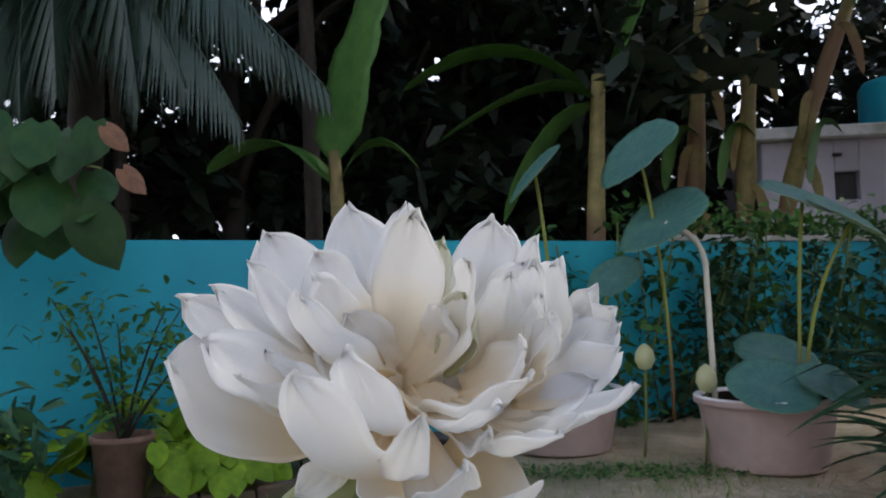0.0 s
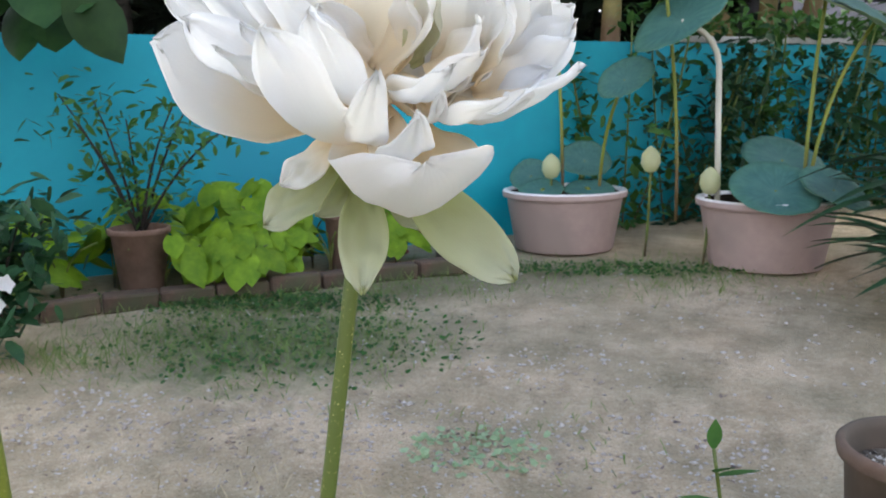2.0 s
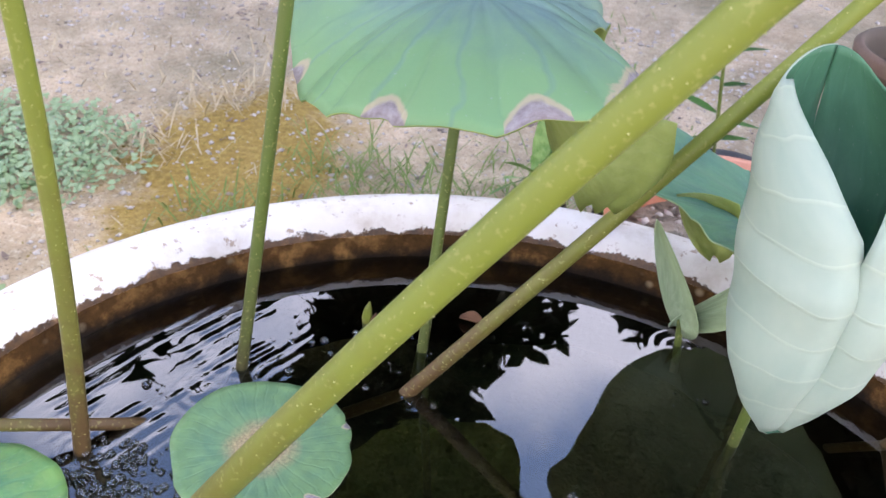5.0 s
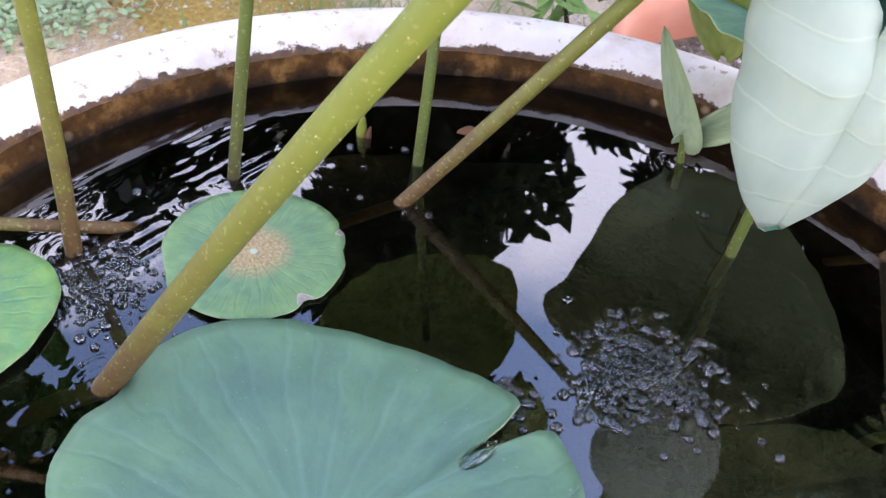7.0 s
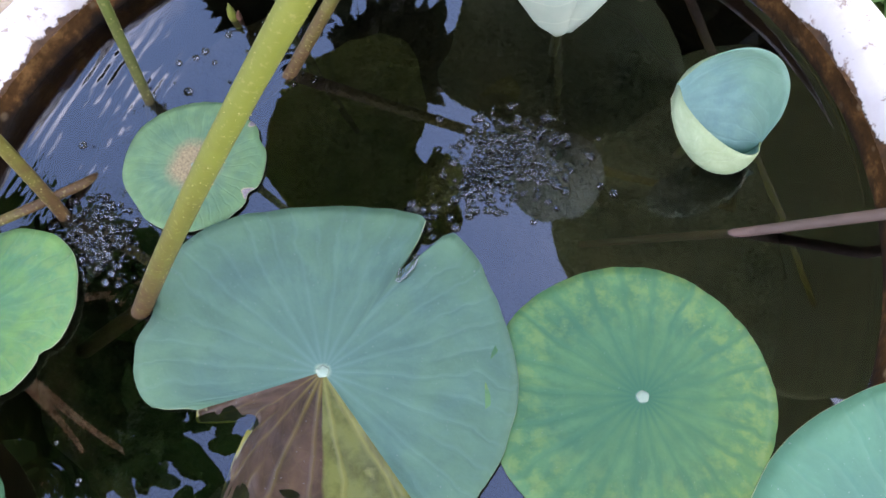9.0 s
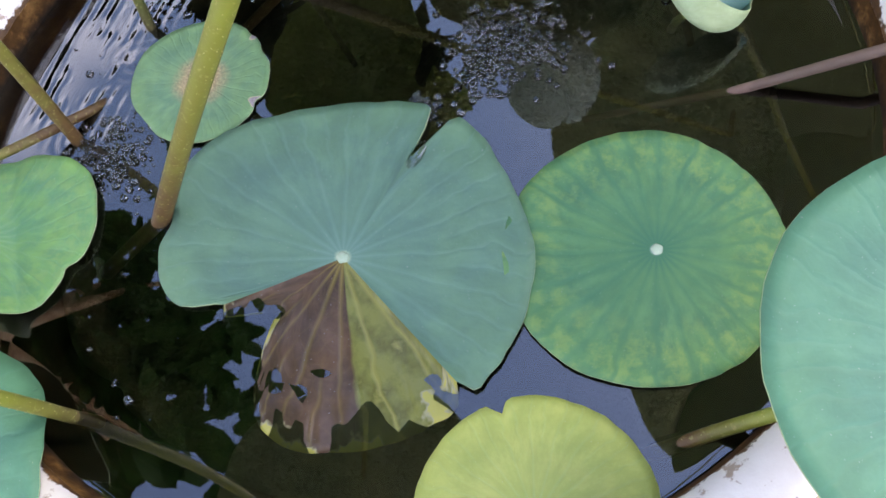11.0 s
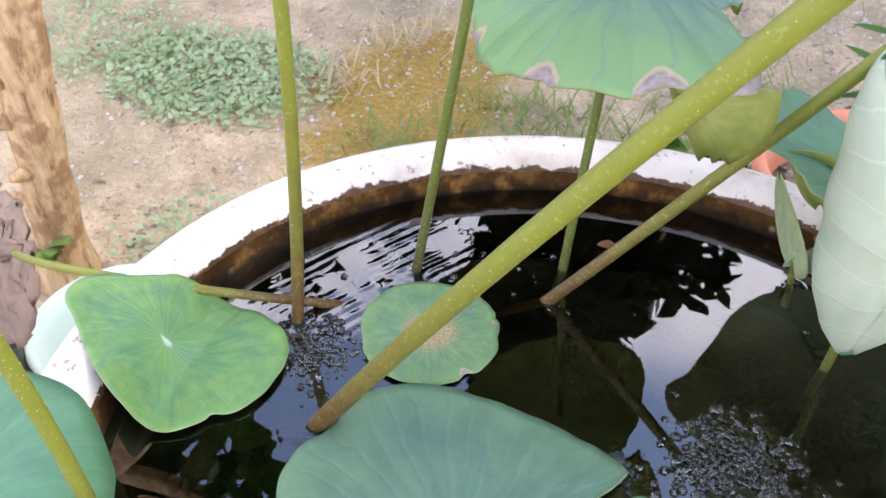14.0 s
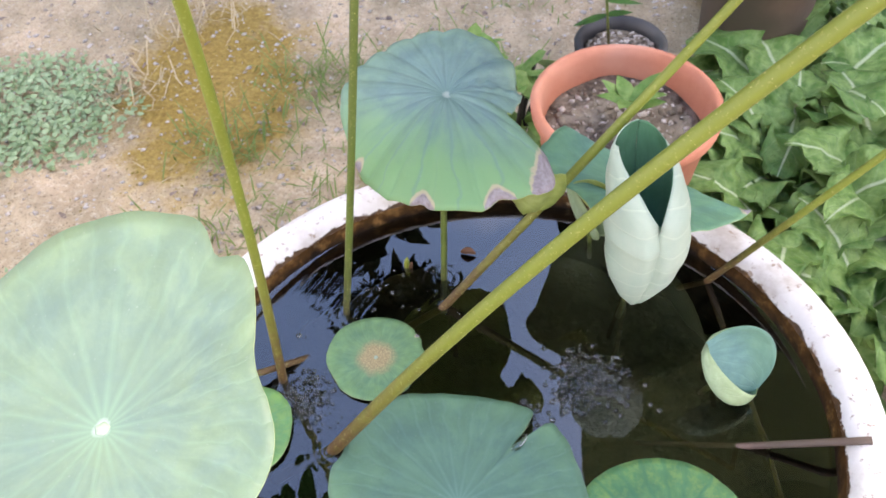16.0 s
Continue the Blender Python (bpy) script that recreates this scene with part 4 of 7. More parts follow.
def build_tree(x, y, height, width, seed, leaves):
    rng = np.random.RandomState(seed)
    z = ground_z(x, y)
    t = thing("tree", "tall leafy garden tree against the sky, shade in its colour", "tree", (x, y, z), group="trees behind the garden wall")
    part("trunk", tube("trunk", bent((x, y, z), (x + 0.1, y, z + height * 0.3), (x - 0.15, y + 0.1, z + height * 0.75), 8), np.linspace(0.16, 0.06, 8), 10), M_bark_shaded, t)
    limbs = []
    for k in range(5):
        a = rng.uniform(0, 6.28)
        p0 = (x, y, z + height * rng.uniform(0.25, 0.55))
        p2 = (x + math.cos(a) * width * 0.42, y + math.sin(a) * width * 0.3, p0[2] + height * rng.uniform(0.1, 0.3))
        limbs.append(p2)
        part("limb", tube("limb", bent(p0, ((p0[0] + p2[0]) / 2, (p0[1] + p2[1]) / 2, p2[2] - 0.1), p2, 6), np.linspace(0.06, 0.02, 6), 7), M_bark_shaded, t)
    clumps = [(x + rng.normal() * width * 0.36, y + rng.normal() * width * 0.16, z + height * (0.08 + 0.92 * rng.uniform(0, 1) ** 1.25), rng.uniform(0.35, 0.8)) for _ in range(34)]

    def place(r):
        c = clumps[r.randint(len(clumps))]
        d = r.normal(size=3)
        d /= np.linalg.norm(d)
        return (c[0] + d[0] * c[3] * width * 0.16, c[1] + d[1] * c[3] * width * 0.12, c[2] + d[2] * c[3] * height * 0.14)

    part("crown", leafy("crown", rng, int(leaves * 0.74), place, 0.33, 0.8, None, 0.3, 0.55, 2), M_tree_shaded, t, "dense foliage with gaps of sky, shade put into its colour")


# the last six are unseen, added round the yard to cut low sky light
for i, (tx, ty, th, tw, tn) in enumerate([(-6.0, 8.2, 6.5, 4.5, 6000), (-3.2, 8.0, 6.5, 4.5, 6500), (-0.9, 9.0, 7.0, 4.2, 5200), (1.2, 9.6, 7.0, 4.0, 5600), (3.4, 11.5, 8, 4.5, 5600), (6.0, 12.0, 8, 5, 4500), (-9.0, 7.0, 7, 4.5, 4000), (0.0, 13.0, 9, 6, 5500), (-4.5, 12.5, 9, 6, 6000), (3.0, 15.0, 9, 6, 5000), (-1.9, 10.5, 7, 4, 6500), (-1.5, 8.8, 5.5, 2.4, 5500), (-2.7, 9.2, 5.5, 2.6, 5500), (-0.2, 11.0, 6.5, 3.5, 5500), (-7.5, -1.5, 7, 5, 2500), (-6.0, -6.0, 8, 6, 2500), (0.5, -8.0, 8, 6, 2500), (6.5, -5.5, 8, 6, 2500), (8.0, 1.0, 7, 5, 2500), (8.0, 6.0, 7, 5, 2500)]):
    build_tree(tx, ty, th, tw, 11 + i, tn)


def build_unseen_canopy(x, y, z, w, seed, n):
    """A tall spreading tree added for shade, its crown over the yard's edge, unseen above the view."""
    rng = np.random.RandomState(seed)
    t = thing("tree", "tall spreading tree added to shade the wall, crown out of view", "tree", (x, y, 0.2), group="trees behind the garden wall")
    part("trunk", tube("trunk", bent((x, y, 0.1), (x, y, z * 0.5), (x, y - 0.4, z), 8), np.linspace(0.08, 0.05, 8), 10), M_bark_shaded, t)
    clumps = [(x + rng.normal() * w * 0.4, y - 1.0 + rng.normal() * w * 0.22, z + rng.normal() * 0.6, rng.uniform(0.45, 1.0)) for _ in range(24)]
    # gap between the added crowns lets a strip of sky reflect in the tub
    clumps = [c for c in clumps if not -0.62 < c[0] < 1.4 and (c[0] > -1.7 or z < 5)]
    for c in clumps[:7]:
        part("limb", tube("limb", bent((x, y - 0.2, z * 0.75), ((x + c[0]) / 2, y - 0.3, z * 0.95), c[:3], 6), np.linspace(0.06, 0.02, 6), 7), M_bark_shaded, t)

    def place(r):
        c = clumps[r.randint(len(clumps))]
        d = r.normal(size=3)
        d /= np.linalg.norm(d)
        return (c[0] + d[0] * c[3] * 0.8, c[1] + d[1] * c[3] * 0.8, c[2] + d[2] * c[3] * 0.5)

    part("crown", leafy("crown", rng, n, place, 0.34, 0.7, None, 0.3, 0.55, 2), M_tree_shaded, t, "dense foliage, shade put into its colour")


# unseen crowns, added to shade wall and bed and darken the reflections
for i, (cx, cy, cz, cw) in enumerate([(-3.8, 7.0, 4.4, 3.0), (2.9, 6.4, 5.4, 3.2), (2.7, 5.0, 5.2, 2.2), (-1.9, 6.6, 5.2, 2.4), (5.6, 6.2, 5.2, 4.0)]):
    build_unseen_canopy(cx, cy, cz, cw, 71 + i, 4600)


def banana_blade(name, root, mid, tip, width, seed=0, tear=0.05):
    """A long arching banana blade with a midrib and torn wavy margins."""
    rng = np.random.RandomState(seed)
    line = np.array(bent(root, mid, tip, 22))
    tan = np.gradient(line, axis=0)
    side = np.cross(tan, (0, 0, 1.0)) + np.array([0.02, 0, 0])
    side /= np.linalg.norm(side, axis=1, keepdims=True)
    jit = rng.uniform(1 - tear * 4, 1.0, (22, 2))

    def f(u, v):
        i = u * 21
        k = int(min(20, i))
        t = i - k
        c = line[k] * (1 - t) + line[k + 1] * t
        w = width * 0.5 * min(1, u * 7 + 0.04) * math.sqrt(max(0.0, 1 - u ** 6)) * (0.85 + 0.15 * math.sin(3 * u))
        s = (v - 0.5) * 2
        w *= jit[k][0 if s < 0 else 1]
        return c + side[k] * w * s + np.array([0, 0, 0.35 * w * abs(s) - 0.3 * w * s * s])

    return sheet(name, 22, 7, f, 0.002)


def build_bananas():
    p = thing("banana_plant", "young banana plant with one broad upright green leaf", "banana plant", (-1.35, 5.3, 0.2), group="banana plants")
    part("stem", tube("stem", bent((-1.35, 5.3, 0.1), (-1.33, 5.3, 1.2), (-1.38, 5.3, 1.95), 8), np.linspace(0.075, 0.04, 8), 12), M_banana_stem, p)
    part("leaf", banana_blade("leaf", (-1.38, 5.3, 1.85), (-1.33, 5.3, 2.5), (-0.95, 5.5, 3.5), 0.5, 1), M_banana, p, "broad bright green upright blade")
    part("leaf", banana_blade("leaf", (-1.36, 5.3, 1.7), (-1.1, 5.2, 2.2), (-0.75, 5.0, 1.75), 0.34, 2), M_banana, p)
    part("leaf", banana_blade("leaf", (-1.38, 5.3, 1.7), (-1.7, 5.2, 2.25), (-2.2, 5.1, 1.8), 0.34, 3), M_banana, p)
    q = thing("banana_plant", "banana plant with long drooping dark green leaves", "banana plant", (0.35, 6.2, 0.2), group="banana plants")
    part("stem", tube("stem", bent((0.35, 6.2, 0.1), (0.38, 6.2, 1.5), (0.45, 6.2, 2.6), 8), np.linspace(0.09, 0.05, 8), 12), M_banana_stem, q)
    for k, (mx, my, mz, ex, ey, ez, w) in enumerate([(-0.2, 6.0, 3.1, -1.0, 5.8, 2.45, 0.38), (0.1, 6.0, 2.7, -0.75, 5.6, 2.0, 0.36), (0.9, 6.1, 3.3, 1.0, 6.0, 4.0, 0.4), (0.0, 6.3, 2.3, -0.3, 6.2, 1.5, 0.3)]):
        part("leaf", banana_blade("leaf", (0.43, 6.2, 2.4), (mx, my, mz), (ex, ey, ez), w, 5 + k), M_banana, q)
    for k, (x0, z0, x1, z1) in enumerate([(1.20, 0.2, 1.40, 3.6), (1.60, 0.2, 1.82, 3.6), (1.80, 0.2, 2.60, 3.4)]):
        s = thing("banana_plant", "tall yellowish banana stem with peeling dry sheaths", "banana plant", (x0, 7, z0), group="banana plants")
        part("stem", tube("stem", bent((x0, 7, z0), (x0 + 0.02, 7, 1.6), (x1, 7, z1), 12), np.linspace(0.10, 0.055, 12) * (1 + 0.12 * np.sin(np.arange(12) * 2.2)), 12), M_banana_stem, s)
        for j in range(3):
            zz = 1.6 + 0.55 * j + 0.2 * k
            xx = x0 + (x1 - x0) * max(0, (zz - 1.2) / 2.4)
            part("sheath", banana_blade("sheath", (xx, 6.93, zz), (xx + (-1) ** j * 0.12, 6.9, zz + 0.05), (xx + (-1) ** j * 0.16, 6.88, zz - 0.45), 0.10, 31 + j), M_banana_stem, s, "dry brown hanging sheath")
        part("leaf", banana_blade("leaf", (x1 - 0.05, 7, z1 - 0.2), (x1 + 0.3, 6.9, z1 + 0.7), (x1 + 0.9 - 0.7 * k, 6.8, z1 + 0.4), 0.45, 21 + k), M_banana, s)
        part("leaf", banana_blade("leaf", (xx, 6.95, 2.2), (xx - 0.25, 6.8, 2.5), (xx - 0.35, 6.7, 1.75), 0.26, 24 + k), M_banana, s)


build_bananas()


def build_palm():
    p = thing("palm", "coconut palm with long hanging grey-green fronds", "palm", (-3.4, 5.6, 0.2))
    part("trunk", tube("trunk", bent((-3.4, 5.6, 0.1), (-3.4, 5.6, 1.8), (-3.3, 5.6, 3.4), 8), np.linspace(0.16, 0.11, 8), 12), M_bark_shaded, p)
    rng = np.random.RandomState(4)
    for mid, tip in [((-2.6, 5.0, 3.9), (-1.25, 4.8, 2.20)), ((-2.7, 4.9, 3.7), (-1.75, 4.6, 2.00)), ((-3.4, 4.7, 3.6), (-3.3, 4.2, 1.75)), ((-2.9, 5.0, 4.0), (-2.1, 4.6, 2.25)), ((-3.2, 4.8, 4.0), (-2.75, 4.3, 2.15)), ((-4.0, 5.0, 4.0), (-4.0, 4.5, 2.05)), ((-4.2, 6.0, 4.2), (-5.4, 6.2, 2.65)), ((-3.0, 6.2, 4.4), (-2.2, 6.8, 3.05)), ((-2.8, 4.9, 4.2), (-2.35, 4.5, 2.10)), ((-2.5, 5.0, 4.1), (-1.5, 4.7, 2.40)), ((-3.4, 4.8, 4.1), (-3.05, 4.4, 1.95)), ((-2.6, 5.2, 4.5), (-1.9, 4.9, 2.65))]:
        line = bent((-3.3, 5.6, 3.3), mid, tip, 16)
        fr = part("frond", tube("frond", line, np.linspace(0.02, 0.006, 16), 6), M_palm, p)
        out = []
        L = np.array(line)
        for i in range(92):
            u = 0.15 + 0.84 * i / 92
            k = u * 15
            c = L[int(k)] * (1 - k % 1) + L[min(15, int(k) + 1)] * (k % 1)
            d = L[min(15, int(k) + 1)] - L[max(0, int(k) - 1)]
            d /= np.linalg.norm(d)
            sd = np.cross(d, (0, 0, 1.0))
            sgn = 1 if i % 2 else -1
            ln = 0.85 * math.sin(math.pi * (0.2 + 0.75 * u)) * rng.uniform(0.85, 1.1)
            tp = c + (sd * sgn * 0.5 + d * 0.55 + np.array([0, 0, -0.72])) / 1.05 * ln
            out.append(blade_piece(c, tp, 0.062, d, 0.1, 4))
        part("foliage", merged("foliage", out), M_palm, fr, "fringe of narrow hanging blades", "stuff")


build_palm()


# ---- bed along the wall ----
def build_bed_edge():
    edge = thing("bed_edging", "low mossy old brick edging of the planting bed", "edging", (-1.2, 3.5, 0.09), kind="structure")
    bm = bmesh.new()
    bmesh.ops.create_cube(bm, size=1, matrix=Matrix.Diagonal((0.225, 0.10, 0.075, 1)))
    bmesh.ops.bevel(bm, geom=list(bm.edges), offset=0.008, segments=1, affect="EDGES")
    me = bpy.data.meshes.new("brick")
    bm.to_mesh(me)
    bm.free()
    me.materials.append(M_brick)
    rng = np.random.RandomState(8)
    a, b = Vector((-2.25, 2.80, 0)), Vector((-0.22, 3.93, 0))
    n = 10
    for k in range(n):
        p = a.lerp(b, (k + 0.5) / n)
        ob = new("brick", me)
        ob.parent = edge
        ob.matrix_world = Matrix.LocRotScale((p.x, p.y, ground_z(p.x, p.y) + 0.03 + rng.uniform(-0.006, 0.006)), Euler((rng.normal() * 0.03, rng.normal() * 0.03, math.atan2(b.y - a.y, b.x - a.x) + rng.normal() * 0.04)), (1, 1, 1))
        ob.matrix_parent_inverse = Matrix.Identity(4)
        ob.location -= edge.location


build_bed_edge()


def pot_profile(r_top, r_bot, h, lip=0.03, wall=0.012):
    return [(0.0, 0.0), (r_bot * 0.96, 0.0), (r_bot, 0.006), (r_top - 0.012, h - lip), (r_top - 0.002, h - lip + 0.003), (r_top, h - lip + 0.008), (r_top + 0.002, h - 0.006), (r_top - 0.004, h), (r_top - wall, h - 0.002), (r_top - wall - 0.004, h - 0.02), (r_top - wall - 0.012, h - 0.075)]


def build_pot(name, x, y, r_top, r_bot, h, mat, label, soil=0.07, soil_mat=None, z=None, soil_label="crumbly dark soil", seed=1):
    z = ground_z(x, y) - 0.004 if z is None else z
    p = thing(name, label, "pot", (x, y, z))
    part("shell", lathe("shell", pot_profile(r_top, r_bot, h), 48, (x, y, z), wobble=0.004, seed=seed), mat, p)
    rr, rng = r_top - 0.02, np.random.RandomState(seed)

    def f(r, a):
        return (x + rr * r * math.cos(a), y + rr * r * math.sin(a), z + h - soil + 0.012 * noise.noise((x + 14 * r * rr * math.cos(a), y + 14 * r * rr * math.sin(a), seed)) + 0.012 * (1 - r))

    part("soil", disc("soil", f, 0.02, 8, 36), soil_mat or M_soil, p, soil_label)
    crumbs = []
    for _ in range(190):
        a, q = rng.uniform(0, 6.28), math.sqrt(rng.uniform(0, 0.85))
        crumbs.append(stone_piece(rng, f(q, a), rng.uniform(0.004, 0.012)))
    bits = []
    for _ in range(260):
        w, q = rng.uniform(0, 6.28), math.sqrt(rng.uniform(0, 0.9))
        bits.append(stone_piece(rng, f(q, w), rng.uniform(0.0025, 0.008)))
    part("gravel", merged("gravel", bits), M_pebble if soil_mat is None else M_leaf_dry, p, "pale grit", "stuff")
    part("loose_soil", merged("loose_soil", crumbs), M_soil if soil_mat is None else M_leaf_dry, p, "", "stuff")
    return p


def stone_piece(rng, at, size):
    """A small uneven stone."""
    base = [(1, 0, 0), (-1, 0, 0), (0, 1, 0), (0, -1, 0), (0, 0, 0.7), (0, 0, -0.6)]
    s = rng.uniform(0.6, 1.3, 3)
    a = rng.uniform(0, 6.28)
    ca, sa = math.cos(a), math.sin(a)
    v = []
    for bx, by, bz in base:
        bx, by, bz = (bx * s[0] * rng.uniform(0.75, 1.2) * size, by * s[1] * rng.uniform(0.75, 1.2) * size, bz * s[2] * size)
        v.append((at[0] + ca * bx - sa * by, at[1] + sa * bx + ca * by, at[2] + bz))
    return v, [(0, 2, 4), (2, 1, 4), (1, 3, 4), (3, 0, 4), (2, 0, 5), (1, 2, 5), (3, 1, 5), (0, 3, 5)]


build_pot("clay_pot", -1.80, 3.30, 0.135, 0.095, 0.31, M_clay_old, "weathered brown clay pot standing on the bed's edge", seed=2)
build_pot("clay_pot", -0.98, 3.84, 0.135, 0.10, 0.29, M_clay_old, "weathered brown clay pot among lime leaves", seed=3)
build_pot("grow_bag", -0.50, 4.02, 0.085, 0.08, 0.16, M_black, "small black plastic grow bag with soil", seed=4)
build_pot("grow_bag", -0.32, 4.12, 0.085, 0.08, 0.15, M_black, "small black plastic grow bag beside its twin", seed=5)


def build_shrub(x, y, z, w, h, seed, count, size, mat, label, name="shrub", stems=7, ratio=0.5, spread=0.8):
    rng = np.random.RandomState(seed)
    s = thing(name, label, "plant", (x, y, z))
    tips = []
    for k in range(stems):
        a = 2 * math.pi * k / stems + rng.uniform(-0.3, 0.3)
        r = w * rng.uniform(0.25, 0.5)
        e = (x + math.cos(a) * r, y + math.sin(a) * r * 0.6, z + h * rng.uniform(0.7, 1.0))
        line = bent((x, y, z), (x + math.cos(a) * r * 0.4, y + math.sin(a) * r * 0.3, z + h * 0.55), e, 7)
        part("twig", tube("twig", line, np.linspace(0.008, 0.003, 7), 6), M_bark_shaded, s)
        tips.append(line)

    def place(r):
        L = tips[r.randint(len(tips))]
        k = r.uniform(1.5, 6.99)
        p = np.array(L[min(6, int(k))])
        return p + r.normal(size=3) * np.array([w, w * 0.6, h]) * 0.10

    part("foliage", leafy("foliage", rng, count, place, size, spread, None, 0.3, ratio, 3), mat, s)
    return s


build_shrub(-1.84, 3.38, 0.33, 1.1, 0.68, 5, 420, 0.06, M_green, "loose twiggy shrub with small round leaves in a clay pot")


def build_lime_bed():
    """Sweet-potato vine: mounds of heart-shaped lime leaves, one plant per mound."""
    rng = np.random.RandomState(6)
    for cx, cy, w, h in [(-2.35, 3.12, 0.5, 0.34), (-1.62, 3.72, 0.42, 0.40), (-1.38, 3.72, 0.45, 0.46), (-1.18, 3.84, 0.42, 0.44), (-2.0, 3.4, 0.4, 0.26), (-1.52, 3.46, 0.34, 0.22), (-1.22, 3.64, 0.3, 0.2), (-0.78, 3.98, 0.26, 0.26), (-1.9, 3.55, 0.5, 0.42), (-2.1, 3.15, 0.5, 0.36), (-1.7, 3.3, 0.46, 0.30), (-1.4, 3.42, 0.42, 0.28), (-1.05, 3.72, 0.4, 0.3)]:
        z = ground_z(cx, cy)
        s = thing("sweet_potato_vine", "mound of lime-green heart-shaped leaves in the wall bed", "plant", (cx, cy, z), group="lime vines in the bed")
        for k in range(5):
            a = rng.uniform(0, 6.28)
            part("stem", tube("stem", bent((cx, cy, z - 0.01), (cx, cy, z + h * 0.6), (cx + math.cos(a) * w * 0.4, cy + math.sin(a) * w * 0.3, z + h * 0.75), 5), 0.004, 5), M_stalk_green, s)
        for k in range(58):
            a, q = rng.uniform(0, 6.28), math.sqrt(rng.uniform(0, 1))
            c = (cx + math.cos(a) * q * w * 0.55, cy + math.sin(a) * q * w * 0.45, z + 0.06 + h * (1 - 0.75 * q * q) * rng.uniform(0.6, 1.0))
            if (-2.03 < c[0] < -1.60 and c[1] < 3.48) or (-1.16 < c[0] < -0.80 and c[1] < 3.92):
                continue
            v, f = heart_piece(c, rng.uniform(0.09, 0.15), (math.cos(a) * q, math.sin(a) * q - 0.5, 0.9 + rng.normal() * 0.25), (math.cos(a), math.sin(a) - 0.4, -0.35))
            part("leaf", mesh_of("leaf", v, f), M_lime, s)


build_lime_bed()
build_shrub(-0.75, 4.05, 0.15, 0.4, 0.42, 9, 160, 0.07, M_red, "small reddish-leaved plant in the bed", "coleus", 5)
build_shrub(-1.93, 2.45, 0.055, 0.75, 0.62, 10, 760, 0.085, M_dark_green, "dense dark flowering bush with white blossoms", "periwinkle", 8)


def build_blossoms():
    rng = np.random.RandomState(3)
    for x, y, z in [(-1.72, 2.30, 0.36), (-1.95, 2.25, 0.60), (-1.80, 2.35, 0.28), (-2.1, 2.2, 0.45)]:
        b = thing("blossom", "five-petalled white blossom on the dark bush", "flower", (x, y, z), group="white blossoms")
        for k in range(5):
            a = 2 * math.pi * k / 5 + rng.uniform(-0.1, 0.1)
            d = (math.cos(a), -0.35, math.sin(a))
            v, f = blade_piece((x, y, z), (x + d[0] * 0.035, y + d[1] * 0.02, z + d[2] * 0.035), 0.032, (-math.sin(a), 0, math.cos(a)), 0, 4)
            part("petal", mesh_of("petal", v, f), M_white_flower, b)


build_blossoms()


def build_heart_climber():
    c = thing("climber", "climber with broad drooping heart-shaped leaves over the wall", "plant", (-2.6, 3.3, 1.2))
    part("vine", tube("vine", bent((-3.6, 3.0, 1.1), (-2.7, 3.1, 1.75), (-1.72, 3.0, 1.5), 12), np.linspace(0.012, 0.005, 12), 6), M_stalk_green, c)
    rng = np.random.RandomState(2)
    for x, y, z, s in [(-2.15, 2.95, 1.52, 0.26), (-1.95, 2.95, 1.42, 0.30), (-1.72, 2.92, 1.28, 0.27), (-2.4, 2.9, 1.62, 0.24), (-2.30, 2.9, 1.30, 0.26), (-2.05, 2.95, 1.62, 0.24), (-1.85, 2.98, 1.58, 0.2), (-2.6, 2.95, 1.45, 0.26), (-2.55, 2.9, 1.7, 0.24), (-2.75, 3.0, 1.6, 0.26), (-2.35, 2.85, 1.12, 0.18), (-2.2, 3.0, 1.72, 0.2)] + [(rng.uniform(-2.8, -1.75), rng.uniform(2.95, 3.15), rng.uniform(1.2, 1.72), rng.uniform(0.17, 0.27)) for _ in range(26)]:
        v, f = heart_piece((x, y, z), s, (0.15 + rng.normal() * 0.2, -0.9, 0.55 + rng.normal() * 0.2), (0.3 + rng.normal() * 0.3, -0.1, -1))
        part("leaf", mesh_of("leaf", v, f), M_heart, c)
    for x, z in [(-1.62, 1.62), (-1.55, 1.45)]:
        v, f = heart_piece((x, 2.9, z), 0.12, (0.7, -0.7, 0.3), (0.8, 0, -0.6))
        part("leaf", mesh_of("leaf", v, f), M_leaf_brown, c, "dried brown leaf")


build_heart_climber()


